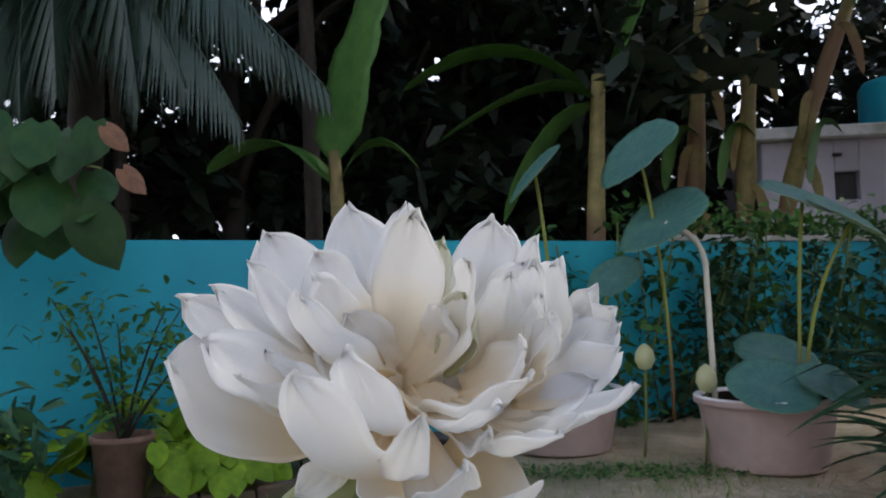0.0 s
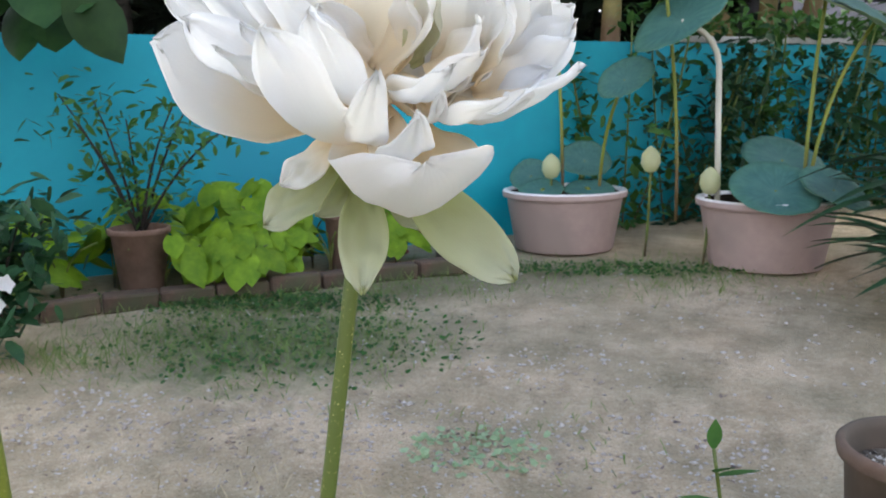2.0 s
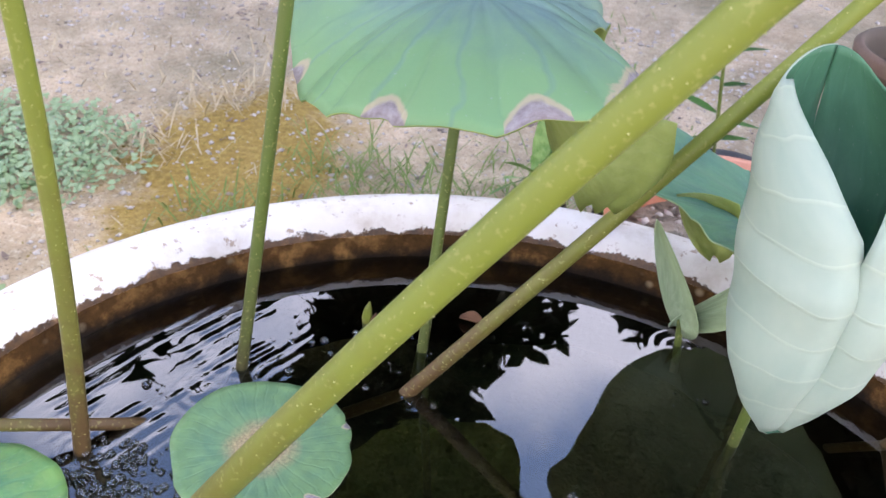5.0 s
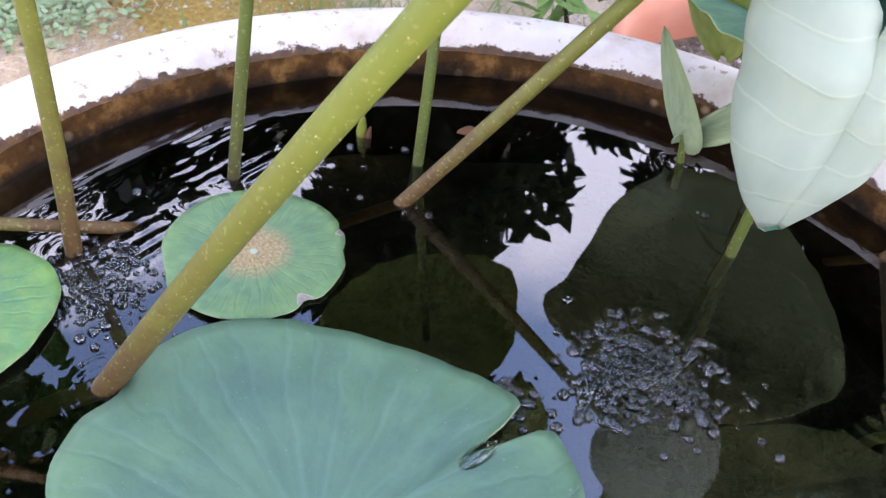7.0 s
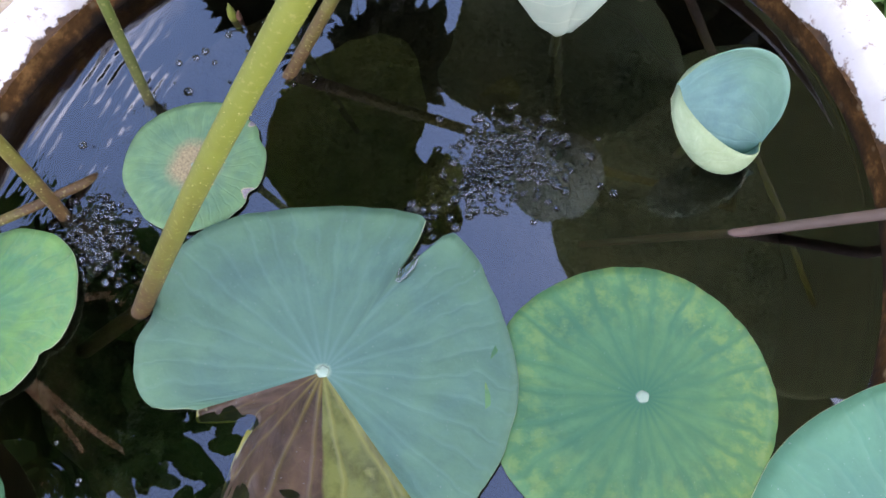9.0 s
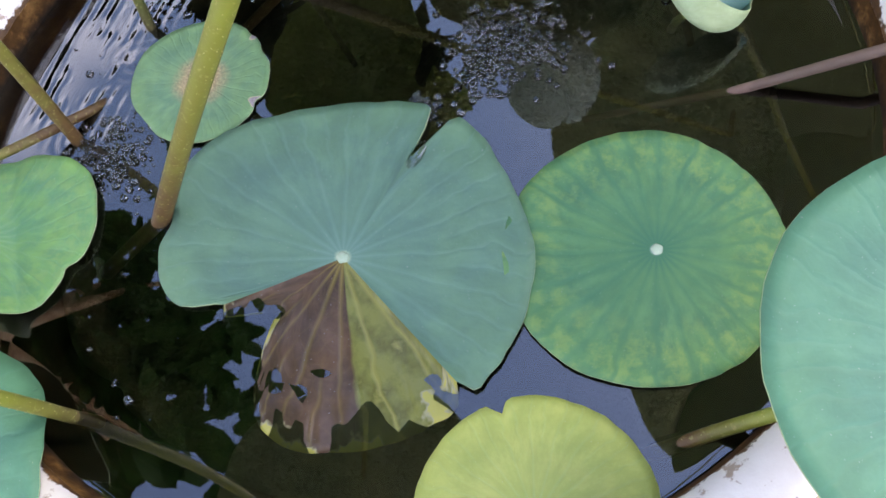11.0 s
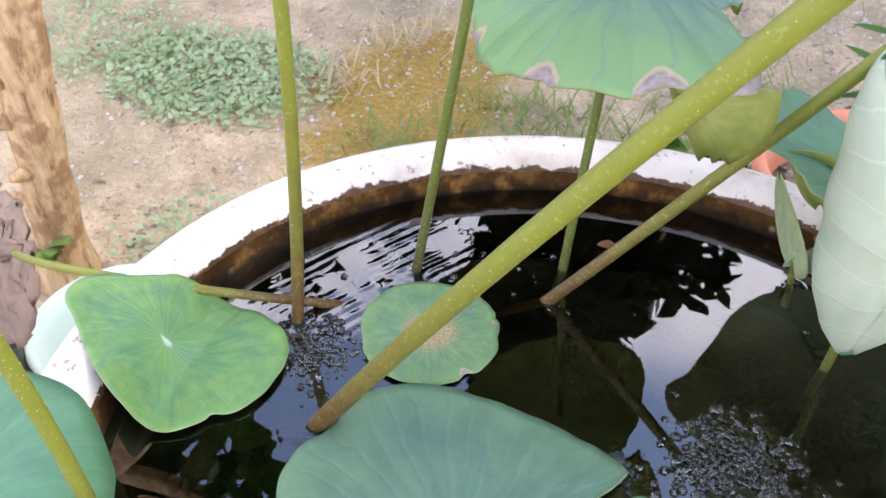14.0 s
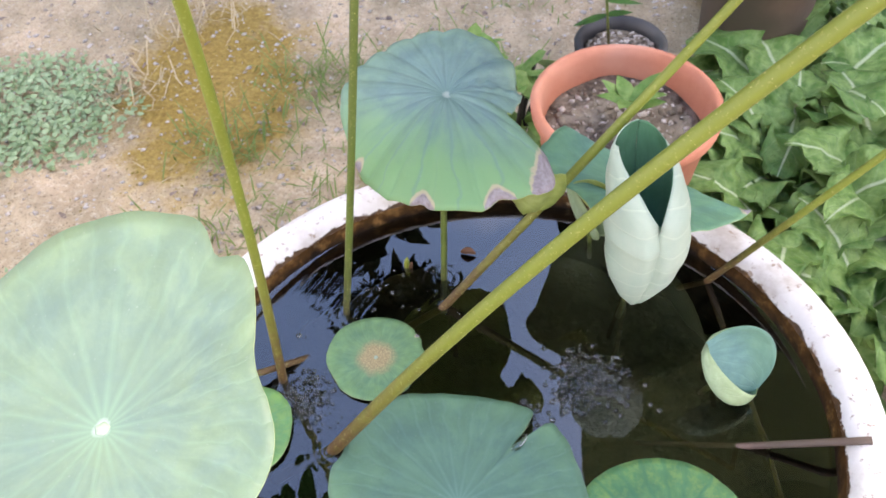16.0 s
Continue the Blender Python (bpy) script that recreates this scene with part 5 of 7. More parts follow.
def build_wall_vines():
    rng = np.random.RandomState(12)
    for k in range(12):
        s0 = 3.4 + 0.34 * k
        p = wall_at(s0, 0.12)
        t = thing("creeper", "straggling green creeper in front of the turquoise wall", "plant", (p.x, p.y, p.z), group="creepers on the wall")
        lines = []
        for j in range(4):
            a = rng.uniform(-0.35, 0.35)
            line = bent((p.x + a * 0.2, p.y, p.z), (p.x + a, p.y - 0.05, 0.7), (p.x + a * 1.3, p.y + rng.uniform(-0.1, 0.02), rng.uniform(1.0, 1.4)), 8)
            lines.append(line)
            part("stem", tube("stem", line, 0.006, 5), M_stalk_green, t)

        def place(r, lines=lines):
            L = lines[r.randint(4)]
            c = np.array(L[r.randint(8)])
            return c + r.normal(size=3) * np.array([0.07, 0.05, 0.07])

        part("foliage", leafy("foliage", rng, 420, place, 0.085, 0.8, None, 0.3, 0.6, 2), M_dark_green if k % 3 else M_green, t)
    for k in range(7):
        p = wall_at(3.9 + 0.45 * k, 0.0)
        t = thing("ledge_plant", "low leafy plant spilling over the wall's coping", "plant", (p.x, p.y + 0.08, 1.31), group="plants on the coping")
        part("foliage", leafy("foliage", rng, 120, lambda r, p=p: (p.x + r.normal() * 0.2, p.y + r.normal() * 0.06, 1.33 + abs(r.normal()) * 0.09), 0.08, 0.7, None, 0.3, 0.6, 2), M_green, t)


build_wall_vines()


# ---- lotus tubs ----
def tub_profile(k=1.0, r=1.0, h=0.345):
    """Radius as a share of the rim's outer radius, height in metres."""
    return [(0.0, 0.0), (0.775 * r, 0.0), (0.79 * r, 0.008), (0.93 * r, h - 0.05), (0.945 * r, h - 0.042), (0.995 * r, h - 0.036), (1.0 * r, h - 0.028), (1.0 * r, h - 0.008)]


def build_tub(x, y, z, rx, ry, h, label, water, mats, group="lotus tubs"):
    t = thing("lotus_tub", label, "tub", (x, y, z), group=group)
    part("body", lathe("body", tub_profile(h=h), 96, (x, y, z), rx, ry, 0.0015), mats[0], t)
    rim = [(1.0, h - 0.008), (0.99, h - 0.002), (0.965, h), (0.925, h - 0.0005), (0.905, h - 0.004), (0.892, h - 0.010), (0.886, h - 0.016)]
    part("rim", lathe("rim", rim, 128, (x, y, z), rx, ry, 0.0015), mats[1], t, "broad rolled white rim with a few nicks")
    inside = [(0.886, h - 0.016), (0.88, h - 0.03), (0.868, h - 0.08), (0.80, 0.05), (0.74, 0.02), (0.0, 0.018)]
    part("lining", lathe("lining", inside, 96, (x, y, z), rx, ry, 0.0015), mats[2], t, "algae-stained brown inside")
    w = thing("water", "still dark pond water in the lotus tub", "water", (x, y, z + water), kind="structure")
    me = disc("surface", lambda r, a: (x + rx * 0.881 * r ** 0.6 * math.cos(a), y + ry * 0.881 * r ** 0.6 * math.sin(a), z + water + 0.0015 * max(0.0, (r ** 0.6 - 0.98) / 0.02) ** 2), 0.001, 40, 96)
    me2 = bpy.data.meshes.new("surface")
    bm = bmesh.new()
    bm.from_mesh(me)
    bmesh.ops.delete(bm, geom=[f for f in bm.faces if f.material_index == 1], context="FACES")
    bm.to_mesh(me2)
    bm.free()
    s = part("surface", me2, M_water, w)
    s.visible_shadow = False
    return t


TUB = Vector((0.0918, 0.109, 0.129))
WATER = 0.443
build_tub(TUB.x, TUB.y, TUB.z, 0.333, 0.314, 0.349, "round beige plastic lotus tub with white rim and dark water", WATER - TUB.z, (M_tub, M_rim, M_scum))
build_tub(0.07, 4.40, ground_z(0, 4.4), 0.333, 0.333, 0.32, "beige plastic lotus tub with a white rim standing by the wall", 0.26, (M_tub, M_rim_plain, M_scum), "tubs by the wall")
build_tub(1.04, 4.05, ground_z(0, 4.05), 0.333, 0.333, 0.33, "beige plastic lotus tub with broad leaves drooping over its rim", 0.27, (M_tub, M_rim_plain, M_scum), "tubs by the wall")


def build_mud():
    def f(r, a):
        x, y = TUB.x + 0.25 * r * math.cos(a), TUB.y + 0.24 * r * math.sin(a)
        return (x, y, 0.315 + 0.04 * noise.noise((x * 11, y * 11, 1)) + 0.015 * noise.noise((x * 34, y * 34, 4)) + 0.02 * r * r)

    thing("mud", "dark uneven mud under the water", "mud", me=disc("mud", f, 0.02, 30, 110), mats=M_mud, kind="structure")


build_mud()


def build_plinth():
    """Bricks laid flat under the near tub."""
    base = thing("brick_footing", "low ring of old bricks carrying the lotus tub", "footing", (TUB.x, TUB.y, 0))
    bm = bmesh.new()
    bmesh.ops.create_cube(bm, size=1, matrix=Matrix.Diagonal((0.11, 0.20, 0.066, 1)))
    bmesh.ops.bevel(bm, geom=list(bm.edges), offset=0.005, segments=1, affect="EDGES")
    me = bpy.data.meshes.new("brick")
    bm.to_mesh(me)
    bm.free()
    me.materials.append(M_brick)
    for row in range(2):
        for k in range(9):
            a = 2 * math.pi * (k + 0.5 * row) / 9
            ob = new("brick", me)
            ob.parent = base
            ob.matrix_basis = Matrix.LocRotScale((0.19 * math.cos(a), 0.18 * math.sin(a), 0.0305 + 0.0662 * row), Euler((0, 0, a + math.pi / 2)), (1, 1, 1))


build_plinth()


# ---- lotus ----
def prickles(name, line, radius, count, seed, size=0.00075):
    rng = np.random.RandomState(seed)
    pts, tan, a, b = frames(line)
    out = []
    for _ in range(count):
        k = rng.uniform(0.03, 0.99) * (len(pts) - 1)
        i = int(k)
        c = pts[i] * (1 - k % 1) + pts[min(len(pts) - 1, i + 1)] * (k % 1)
        ang = rng.uniform(0, 6.28)
        d = math.cos(ang) * a[i] + math.sin(ang) * b[i]
        e = np.cross(d, tan[i])
        r = radius[i] if hasattr(radius, "__len__") else radius
        o = c + d * r * 0.97
        s = size * rng.uniform(0.3, 0.6)
        out.append(([tuple(o + e * s), tuple(o + tan[i] * s), tuple(o - e * s), tuple(o - tan[i] * s), tuple(o + d * s * 1.6)], [(0, 1, 4), (1, 2, 4), (2, 3, 4), (3, 0, 4)]))
    return merged(name, out, False)


def stalk(owner, line, r0, r1, mat, count=0, seed=1, label=""):
    rad = np.linspace(r0, r1, len(line))
    s = part("stalk", tube("stalk", line, rad, 14), mat, owner, label)
    if count:
        part("prickles", prickles("prickles", line, rad, count, seed), M_prickle, s, "tiny pale prickles", "stuff")
    return s


def curve_up(x0, x1, x2, y0, y1, y2, z_from, z_to, n=26):
    """A stalk's line, quadratic in the height above the water."""
    return [(x0 + x1 * h + x2 * h * h, y0 + y1 * h + y2 * h * h, WATER + h) for h in np.linspace(z_from, z_to, n)]


def axes_of(normal, turn=0.0):
    nrm = Vector(normal).normalized()
    ref = Vector((1, 0, 0)) - nrm * nrm.x
    ref.normalize()
    oth = nrm.cross(ref)
    c, s = math.cos(turn), math.sin(turn)
    return np.array(ref * c + oth * s), np.array(oth * c - ref * s), np.array(nrm)


def lotus_blade(name, centre, normal, radius, outline, height, mats, turn=0.0, thick=0.0009, nr=12, na=108):
    """outline(a) scales the radius, height(r, a, x, y) lifts the blade along its normal, both in radii."""
    ax, ay, az = axes_of(normal, turn)
    c = np.array(centre, float)

    def f(r, a):
        q = r * radius * outline(a) * (1 + 0.010 * r * r * noise.noise((math.cos(a) * 9, math.sin(a) * 9, radius * 50)))
        x, y = q * math.cos(a), q * math.sin(a)
        return c + ax * x + ay * y + az * radius * height(r, a, x / radius, y / radius)

    me = disc(name, f, thick, nr, na)
    add_mats(me, mats)
    return me, f


def dip(a, at, depth, width):
    """A notch in an outline."""
    d = (a - at + math.pi) % (2 * math.pi) - math.pi
    return depth * math.exp(-(d / width) ** 2)


def wavy(a, seed, amount=0.03):
    return amount * (math.sin(2 * a + seed) + 0.7 * math.sin(3 * a + 2.1 * seed) + 0.5 * math.sin(5 * a + 0.7 * seed) + 0.25 * math.sin(9 * a + seed * 1.7))


def ripple(r, a, n=20, amount=0.012):
    """Blade puckered between its radiating veins."""
    return amount * r * abs(math.sin(n * a / 2))


def around(rows):
    """A smooth value all round a leaf from (degrees, value) rows."""
    deg = np.array([r[0] for r in rows], float)
    val = np.array([r[1] for r in rows], float)
    k = np.argsort(deg)
    deg, val = deg[k], val[k]
    deg, val = np.concatenate([deg[-2:] - 360, deg, deg[:2] + 360]), np.concatenate([val[-2:], val, val[:2]])
    slope = np.gradient(val, deg)

    def f(a):
        d = (math.degrees(a) + 180) % 360 - 180
        i = int(min(max(np.searchsorted(deg, d) - 1, 0), len(deg) - 2))
        h = deg[i + 1] - deg[i]
        t = (d - deg[i]) / h
        m0, m1 = slope[i] * h, slope[i + 1] * h
        return (2 * t ** 3 - 3 * t * t + 1) * val[i] + (t ** 3 - 2 * t * t + t) * m0 + (3 * t * t - 2 * t ** 3) * val[i + 1] + (t ** 3 - t * t) * m1

    return f


W0 = WATER + 0.0015


def navel(owner, centre, normal, size):
    """The pale little cushion where the stalk meets the blade."""
    ax, ay, az = axes_of(normal)
    c = np.array(centre, float)
    part("navel", disc("navel", lambda r, a: c + (ax * math.cos(a) + ay * math.sin(a)) * size * r * (1 + 0.08 * math.sin(5 * a)) + az * (0.0002 + size * 0.22 * (1 - r * r)), 0.0004, 4, 20), [M_navel, M_navel], owner, "pale round navel of the leaf")


def part_of_disc(me, centre, a0, a1, keep):
    """Keeps, or takes out, the sector of a lying blade between two bearings."""
    bm = bmesh.new()
    bm.from_mesh(me)
    gone = []
    for f in bm.faces:
        p = f.calc_center_median()
        w = math.atan2(p.y - centre[1], p.x - centre[0])
        if (a0 < w < a1) != keep:
            gone.append(f)
    bmesh.ops.delete(bm, geom=gone, context="FACES")
    out = bpy.data.meshes.new("sector")
    bm.to_mesh(out)
    bm.free()
    return out



def over_rim(x, y, start=0.74, stop=0.885):
    """How far a lying leaf is lifted where it crosses the rolled rim."""
    q = math.hypot((x - TUB.x) / 0.333, (y - TUB.y) / 0.314)
    t = min(1.0, max(0.0, (q - start) / (stop - start)))
    return 0.034 * t * t * (3 - 2 * t) - 0.25 * max(0.0, q - 1.03) * 0.3
# floating pads
pad_a = thing("lotus_pad", "large blue-green floating lotus pad with one sector rotted brown", "lotus pad", (0.047, 0.021, WATER), group="floating lotus pads")
SECTOR = (-2.93, -1.02)


def pad_a_height(r, a, x, y):
    w = a - (2 * math.pi if a > math.pi else 0)
    sunk = SECTOR[0] < w < SECTOR[1]
    return 0.028 * r * r + (0.035 * r * noise.noise((4 * x, 4 * y, 2.0)) + 0.02 * r * noise.noise((11 * x, 11 * y, 6.0)) if sunk else ripple(r, a, 20, 0.006)) - (0.004 * r + 0.042 * r ** 3 if sunk else 0.0) + 0.02 * math.exp(-((w + 1.0) / 0.06) ** 2) * r


me, _ = lotus_blade("blade", (0.047, 0.021, W0), (0, 0, 1), 0.117,
                    lambda a: 1.0 + wavy(a, 1.0, 0.006) - dip(a, 2.30, -0.12, 0.45) - dip(a, 1.30, 0.06, 0.35) - dip(a, 1.8, 0.07, 0.5) - dip(a, 0.83, 0.34, 0.045) - dip(a, 0.20, 0.06, 0.35) - dip(a, -1.02, 0.10, 0.03) - dip(a, -2.95, 0.14, 0.05) - dip(a, 2 * math.pi - 2.62, 0.55, 0.33) - dip(a, 2.72, 0.06, 0.12) + 0.008 * math.sin(37 * a) * (1 if -1.3 < a - 6.283 < -0.7 else 0),
                    pad_a_height, [M_leaf_a, M_under], nr=18, na=180)
part("blade", part_of_disc(me, (0.047, 0.021), *SECTOR, False), [M_leaf_a, M_under], pad_a)
part("rotten_sector", part_of_disc(me, (0.047, 0.021), *SECTOR, True), [M_rot, M_rot], pad_a, "brown rotting sector with yellow ribs, half sunk")
navel(pad_a, (0.047, 0.021, W0 + 0.0002), (0, 0, 1), 0.0038)


def drop(u, v):
    """Water standing in the blade's notch."""
    t, s = u * math.pi, (v - 0.5) * 2
    w = 0.0042 * math.sin(t) ** 0.6
    return np.array((0.102, 0.079, W0 + 0.002)) + np.array((0.66, 0.75, 0)) * (0.0115 * (u - 0.5) * 2) + np.array((0.8, -0.6, 0)) * w * s + np.array((0, 0, 0.0028)) * math.sqrt(max(0.0, 1 - s * s)) * math.sin(t) ** 0.6


thing("water_drop", "clear bead of water held in the leaf's notch", "water drop", (0, 0, 0), me=sheet("water_drop", 12, 9, drop, 0.0006), mats=[M_bubble, M_bubble])
pad_b = thing("lotus_pad", "round green lotus pad with yellowish mottling floating on the water", "lotus pad", (0.229, -0.02, WATER), group="floating lotus pads")
me, _ = lotus_blade("blade", (0.229, -0.014, W0), (0, 0, 1), 0.079, lambda a: 1.0 + wavy(a, 2.2, 0.010) - 0.11 * math.cos(a - 0.1), lambda r, a, x, y: 0.03 * r * r + ripple(r, a, 22, 0.008), [M_leaf_b, M_under])
part("blade", me, None, pad_b)
navel(pad_b, (0.229, -0.014, W0 + 0.0002), (0, 0, 1), 0.0034)
pad_y = thing("lotus_pad", "yellowing lotus pad with small dark cracks floating on the water", "lotus pad", (0.131, -0.145, WATER), group="floating lotus pads")
me, _ = lotus_blade("blade", (0.131, -0.146, W0), (0, 0, 1), 0.064, lambda a: 1.0 + wavy(a, 0.5, 0.012) - dip(a, 1.7, 0.12, 0.06), lambda r, a, x, y: 0.03 * r * r, [M_leaf_y, M_under])
part("blade", me, None, pad_y)
navel(pad_y, (0.131, -0.146, W0 + 0.0002), (0, 0, 1), 0.003)
pad_s = thing("lotus_pad", "small green lotus pad with a tan dead spot in the middle", "lotus pad", (-0.037, 0.173, WATER), group="floating lotus pads")
me, _ = lotus_blade("blade", (-0.037, 0.173, W0), (0, 0, 1), 0.0495, lambda a: 1.0 + wavy(a, 3.1, 0.012) - dip(a, 3.7, 0.06, 0.25) - dip(a, 2 * math.pi - 0.62, 0.07, 0.09) - dip(a, 0.25, 0.05, 0.12) - dip(a, 0.62, 0.03, 0.05), lambda r, a, x, y: 0.03 * r * r + 0.012 * math.sin(3 * a) * r, [M_leaf_pad, M_under])
part("blade", me, None, pad_s)
navel(pad_s, (-0.037, 0.173, W0 + 0.0002), (0, 0, 1), 0.0022)
pad_c = thing("lotus_pad", "green lotus pad lying half over the tub's white rim", "lotus pad", (-0.185, 0.084, WATER), group="floating lotus pads")
pad_c_edge = around([(177, 1.10), (148, 0.74), (103, 0.64), (60, 0.96), (32, 1.10), (6, 1.06), (-18, 0.98), (-30, 0.90), (-53, 0.90), (-80, 0.80), (-123, 0.66), (-160, 0.80)])
me, _ = lotus_blade("blade", (-0.183, 0.081, W0 + 0.001), (0, 0, 1), 0.070, lambda a: pad_c_edge(a) - dip(a, -0.50, 0.05, 0.04),
                    lambda r, a, x, y: over_rim(-0.183 + 0.07 * x, 0.081 + 0.07 * y, 0.78, 0.88) / 0.07 + 0.03 * r * r + ripple(r, a, 20, 0.012), [M_leaf_c, M_under], nr=16, na=120)
part("blade", me, None, pad_c)
navel(pad_c, (-0.183, 0.081, W0 + 0.0015), (0, 0, 1), 0.0028)
pad_l = thing("lotus_pad", "broad blue-green lotus leaf lying over the tub's edge", "lotus pad", (-0.21, -0.07, WATER), group="floating lotus pads")
me, _ = lotus_blade("blade", (-0.217, -0.083, W0 + 0.002), (0, 0, 1), 0.098, lambda a: 1.0 + wavy(a, 5.0, 0.015),
                    lambda r, a, x, y: over_rim(-0.217 + 0.098 * x, -0.083 + 0.098 * y, 0.76, 0.89) / 0.098 + 0.01 * r * r, [M_leaf_r, M_under])
part("blade", me, None, pad_l)
navel(pad_l, (-0.217, -0.083, W0 + 0.004 + over_rim(-0.217, -0.083, 0.76, 0.89)), (0, 0, 1), 0.0035)

# raised leaves
leaf_d = thing("lotus_leaf", "broad pale green lotus leaf held high on a prickly stalk", "lotus leaf", (-0.124, -0.033, WATER), group="raised lotus leaves")
line = [(-0.131 + 0.030 * t - 0.004 * t * t, -0.039 - 0.026 * t - 0.036 * t ** 4, 0.363 + 0.433 * t) for t in np.linspace(0, 1, 22)]
stalk(leaf_d, line, 0.0042, 0.0036, M_stalk, 200, 3)
me, _ = lotus_blade("blade", (-0.105, -0.101, 0.799), (-0.03, -0.05, 1), 0.110, lambda a: 1.0 - 0.12 * math.cos(a) + 0.20 * math.sin(a) + wavy(a, 1.4, 0.012) - dip(a, 0.5, 0.31, 0.65) - dip(a, 2.6, 0.28, 0.55) - dip(a, 1.25, 0.12, 0.10), lambda r, a, x, y: 0.05 * r * r - 0.02 * r + ripple(r, a, 20, 0.012) + 0.03 * r * math.sin(3 * a + 1), [M_leaf_d, M_under], na=144)
part("blade", me, None, leaf_d)
navel(leaf_d, (-0.105, -0.101, 0.7992), (-0.03, -0.05, 1), 0.0035)
leaf_r = thing("lotus_leaf", "smooth blue-green lotus leaf raised beside the tub's rim", "lotus leaf", (0.25, -0.118, WATER), group="raised lotus leaves")
stalk(leaf_r, bent((0.19, -0.125, WATER - 0.01), (0.29, -0.11, WATER + 0.01), (0.315, -0.135, 0.578), 18), 0.0042, 0.0036, M_stalk, 90, 4)
me, _ = lotus_blade("blade", (0.315, -0.135, 0.58), (0.05, -0.05, 1), 0.09, lambda a: 1.0 + wavy(a, 2.7, 0.012), lambda r, a, x, y: 0.10 * r * r - 0.03 * r, [M_leaf_r, M_under])
part("blade", me, None, leaf_r)

hang = thing("lotus_leaf", "drooping blue-green lotus leaf with dry purplish-brown bitten edge", "lotus leaf", (0.0287, 0.275, WATER), group="raised lotus leaves")
stalk(hang, [(0.0287 + 0.03 * h, 0.275 + 0.20 * h, WATER + h) for h in np.linspace(-0.08, 0.212, 18)], 0.0036, 0.003, M_stalk_green, 80, 5)


hang_edge = around([(-171, 0.94), (-140, 0.98), (-118, 1.10), (-97, 1.24), (-75, 1.36), (-62, 1.41), (-50, 1.38), (-43, 1.10), (-36, 0.74), (-15, 0.62), (6, 0.68), (28, 0.74), (52, 0.92), (74, 1.02), (100, 0.96), (132, 0.90), (158, 0.90)])
hang_rise = around([(-171, 0.03), (-140, -0.34), (-118, -0.27), (-97, -0.15), (-75, -0.06), (-62, 0.0), (-50, -0.04), (-40, 0.02), (-15, -0.06), (6, -0.08), (28, -0.15), (52, -0.20), (74, -0.06), (100, 0.0), (132, 0.0), (158, 0.03)])


def hang_crimp(r, a):
    """A deep valley and short cross folds on the back quarter of the blade."""
    d = (a - 0.42 + math.pi) % (2 * math.pi) - math.pi
    w = (a - 0.75 + math.pi) % (2 * math.pi) - math.pi
    return -0.11 * math.exp(-(d / 0.22) ** 2) * r ** 1.2 + 0.020 * math.sin(34 * r) * math.exp(-((d - 0.12) / 0.20) ** 2) * math.sin(math.pi * r) + 0.05 * math.exp(-(w / 0.25) ** 2) * r


def hang_height(r, a, x, y):
    vein = abs(math.sin(9.5 * a + 0.3))
    pucker = 0.042 * r * (1 - vein ** 0.6) + (0.022 * math.sin(34 * r) * r * math.exp(-((a - 0.35) / 0.35) ** 2) if a < 3 else 0.0)
    curl = -0.09 * max(0.0, r - 0.86) ** 1.3 * 4 * (1 if -2.6 < (a if a < math.pi else a - 2 * math.pi) < -0.7 else 0.3)
    return hang_rise(a) * r ** 1.7 + 0.05 * math.sin(math.pi * r) - pucker + curl - 0.03 * math.exp(-(r / 0.10) ** 2) + hang_crimp(r, a) + 0.012 * noise.noise((7 * x, 7 * y, 1.0)) * r


me, hang_f = lotus_blade("blade", (0.038, 0.319, 0.658), (0, 0, 1), 0.104, lambda a: hang_edge(a) - dip(a, -1.72 + 2 * math.pi, 0.05, 0.05) - dip(a, -1.24 + 2 * math.pi, 0.06, 0.05) + wavy(a, 4.2, 0.008), hang_height, [M_leaf_h, M_under_lime], nr=24, na=228)
part("blade", me, None, hang)


def flap(u, v):
    """The hanging curled corner under the drooping leaf."""
    top0, top1, low = np.array((0.084, 0.206, 0.648)), np.array((0.141, 0.226, 0.640)), np.array((0.114, 0.240, 0.582))
    e = top0 + (top1 - top0) * v
    k = low + (top1 - top0) * (v - 0.5) * 0.45 + np.array((0, 0, 0.010)) * (abs(v - 0.55) * 2) ** 1.5 + np.array((0, 0, 0.003)) * math.sin(19 * v)
    w = u ** 0.9
    return e + (k - e) * w + np.array((0, -0.014, 0)) * math.sin(math.pi * u) * math.sin(math.pi * v) + np.array((0.012 * math.sin(math.pi * u) * (v - 0.3), 0, 0)) + np.array((0, 0.004, 0)) * math.sin(9 * v + 3 * u)


part("torn_flap", sheet("torn_flap", 12, 12, flap, 0.0008), [M_under_lime, M_under_lime], hang, "limp yellow-green corner hanging down")

# upright rolled leaf
rolled = thing("lotus_leaf", "young upright lotus leaf with inrolled margins, pale outside", "lotus leaf", (0.214, 0.244, WATER), group="raised lotus leaves")
stalk(rolled, bent((0.214, 0.244, WATER - 0.06), (0.222, 0.25, 0.50), (0.216, 0.236, 0.545), 10), 0.0032, 0.0028, M_stalk_green, 25, 6)


ROLL_U = (0.0, 0.08, 0.2, 0.35, 0.5, 0.65, 0.8, 0.92, 1.0)


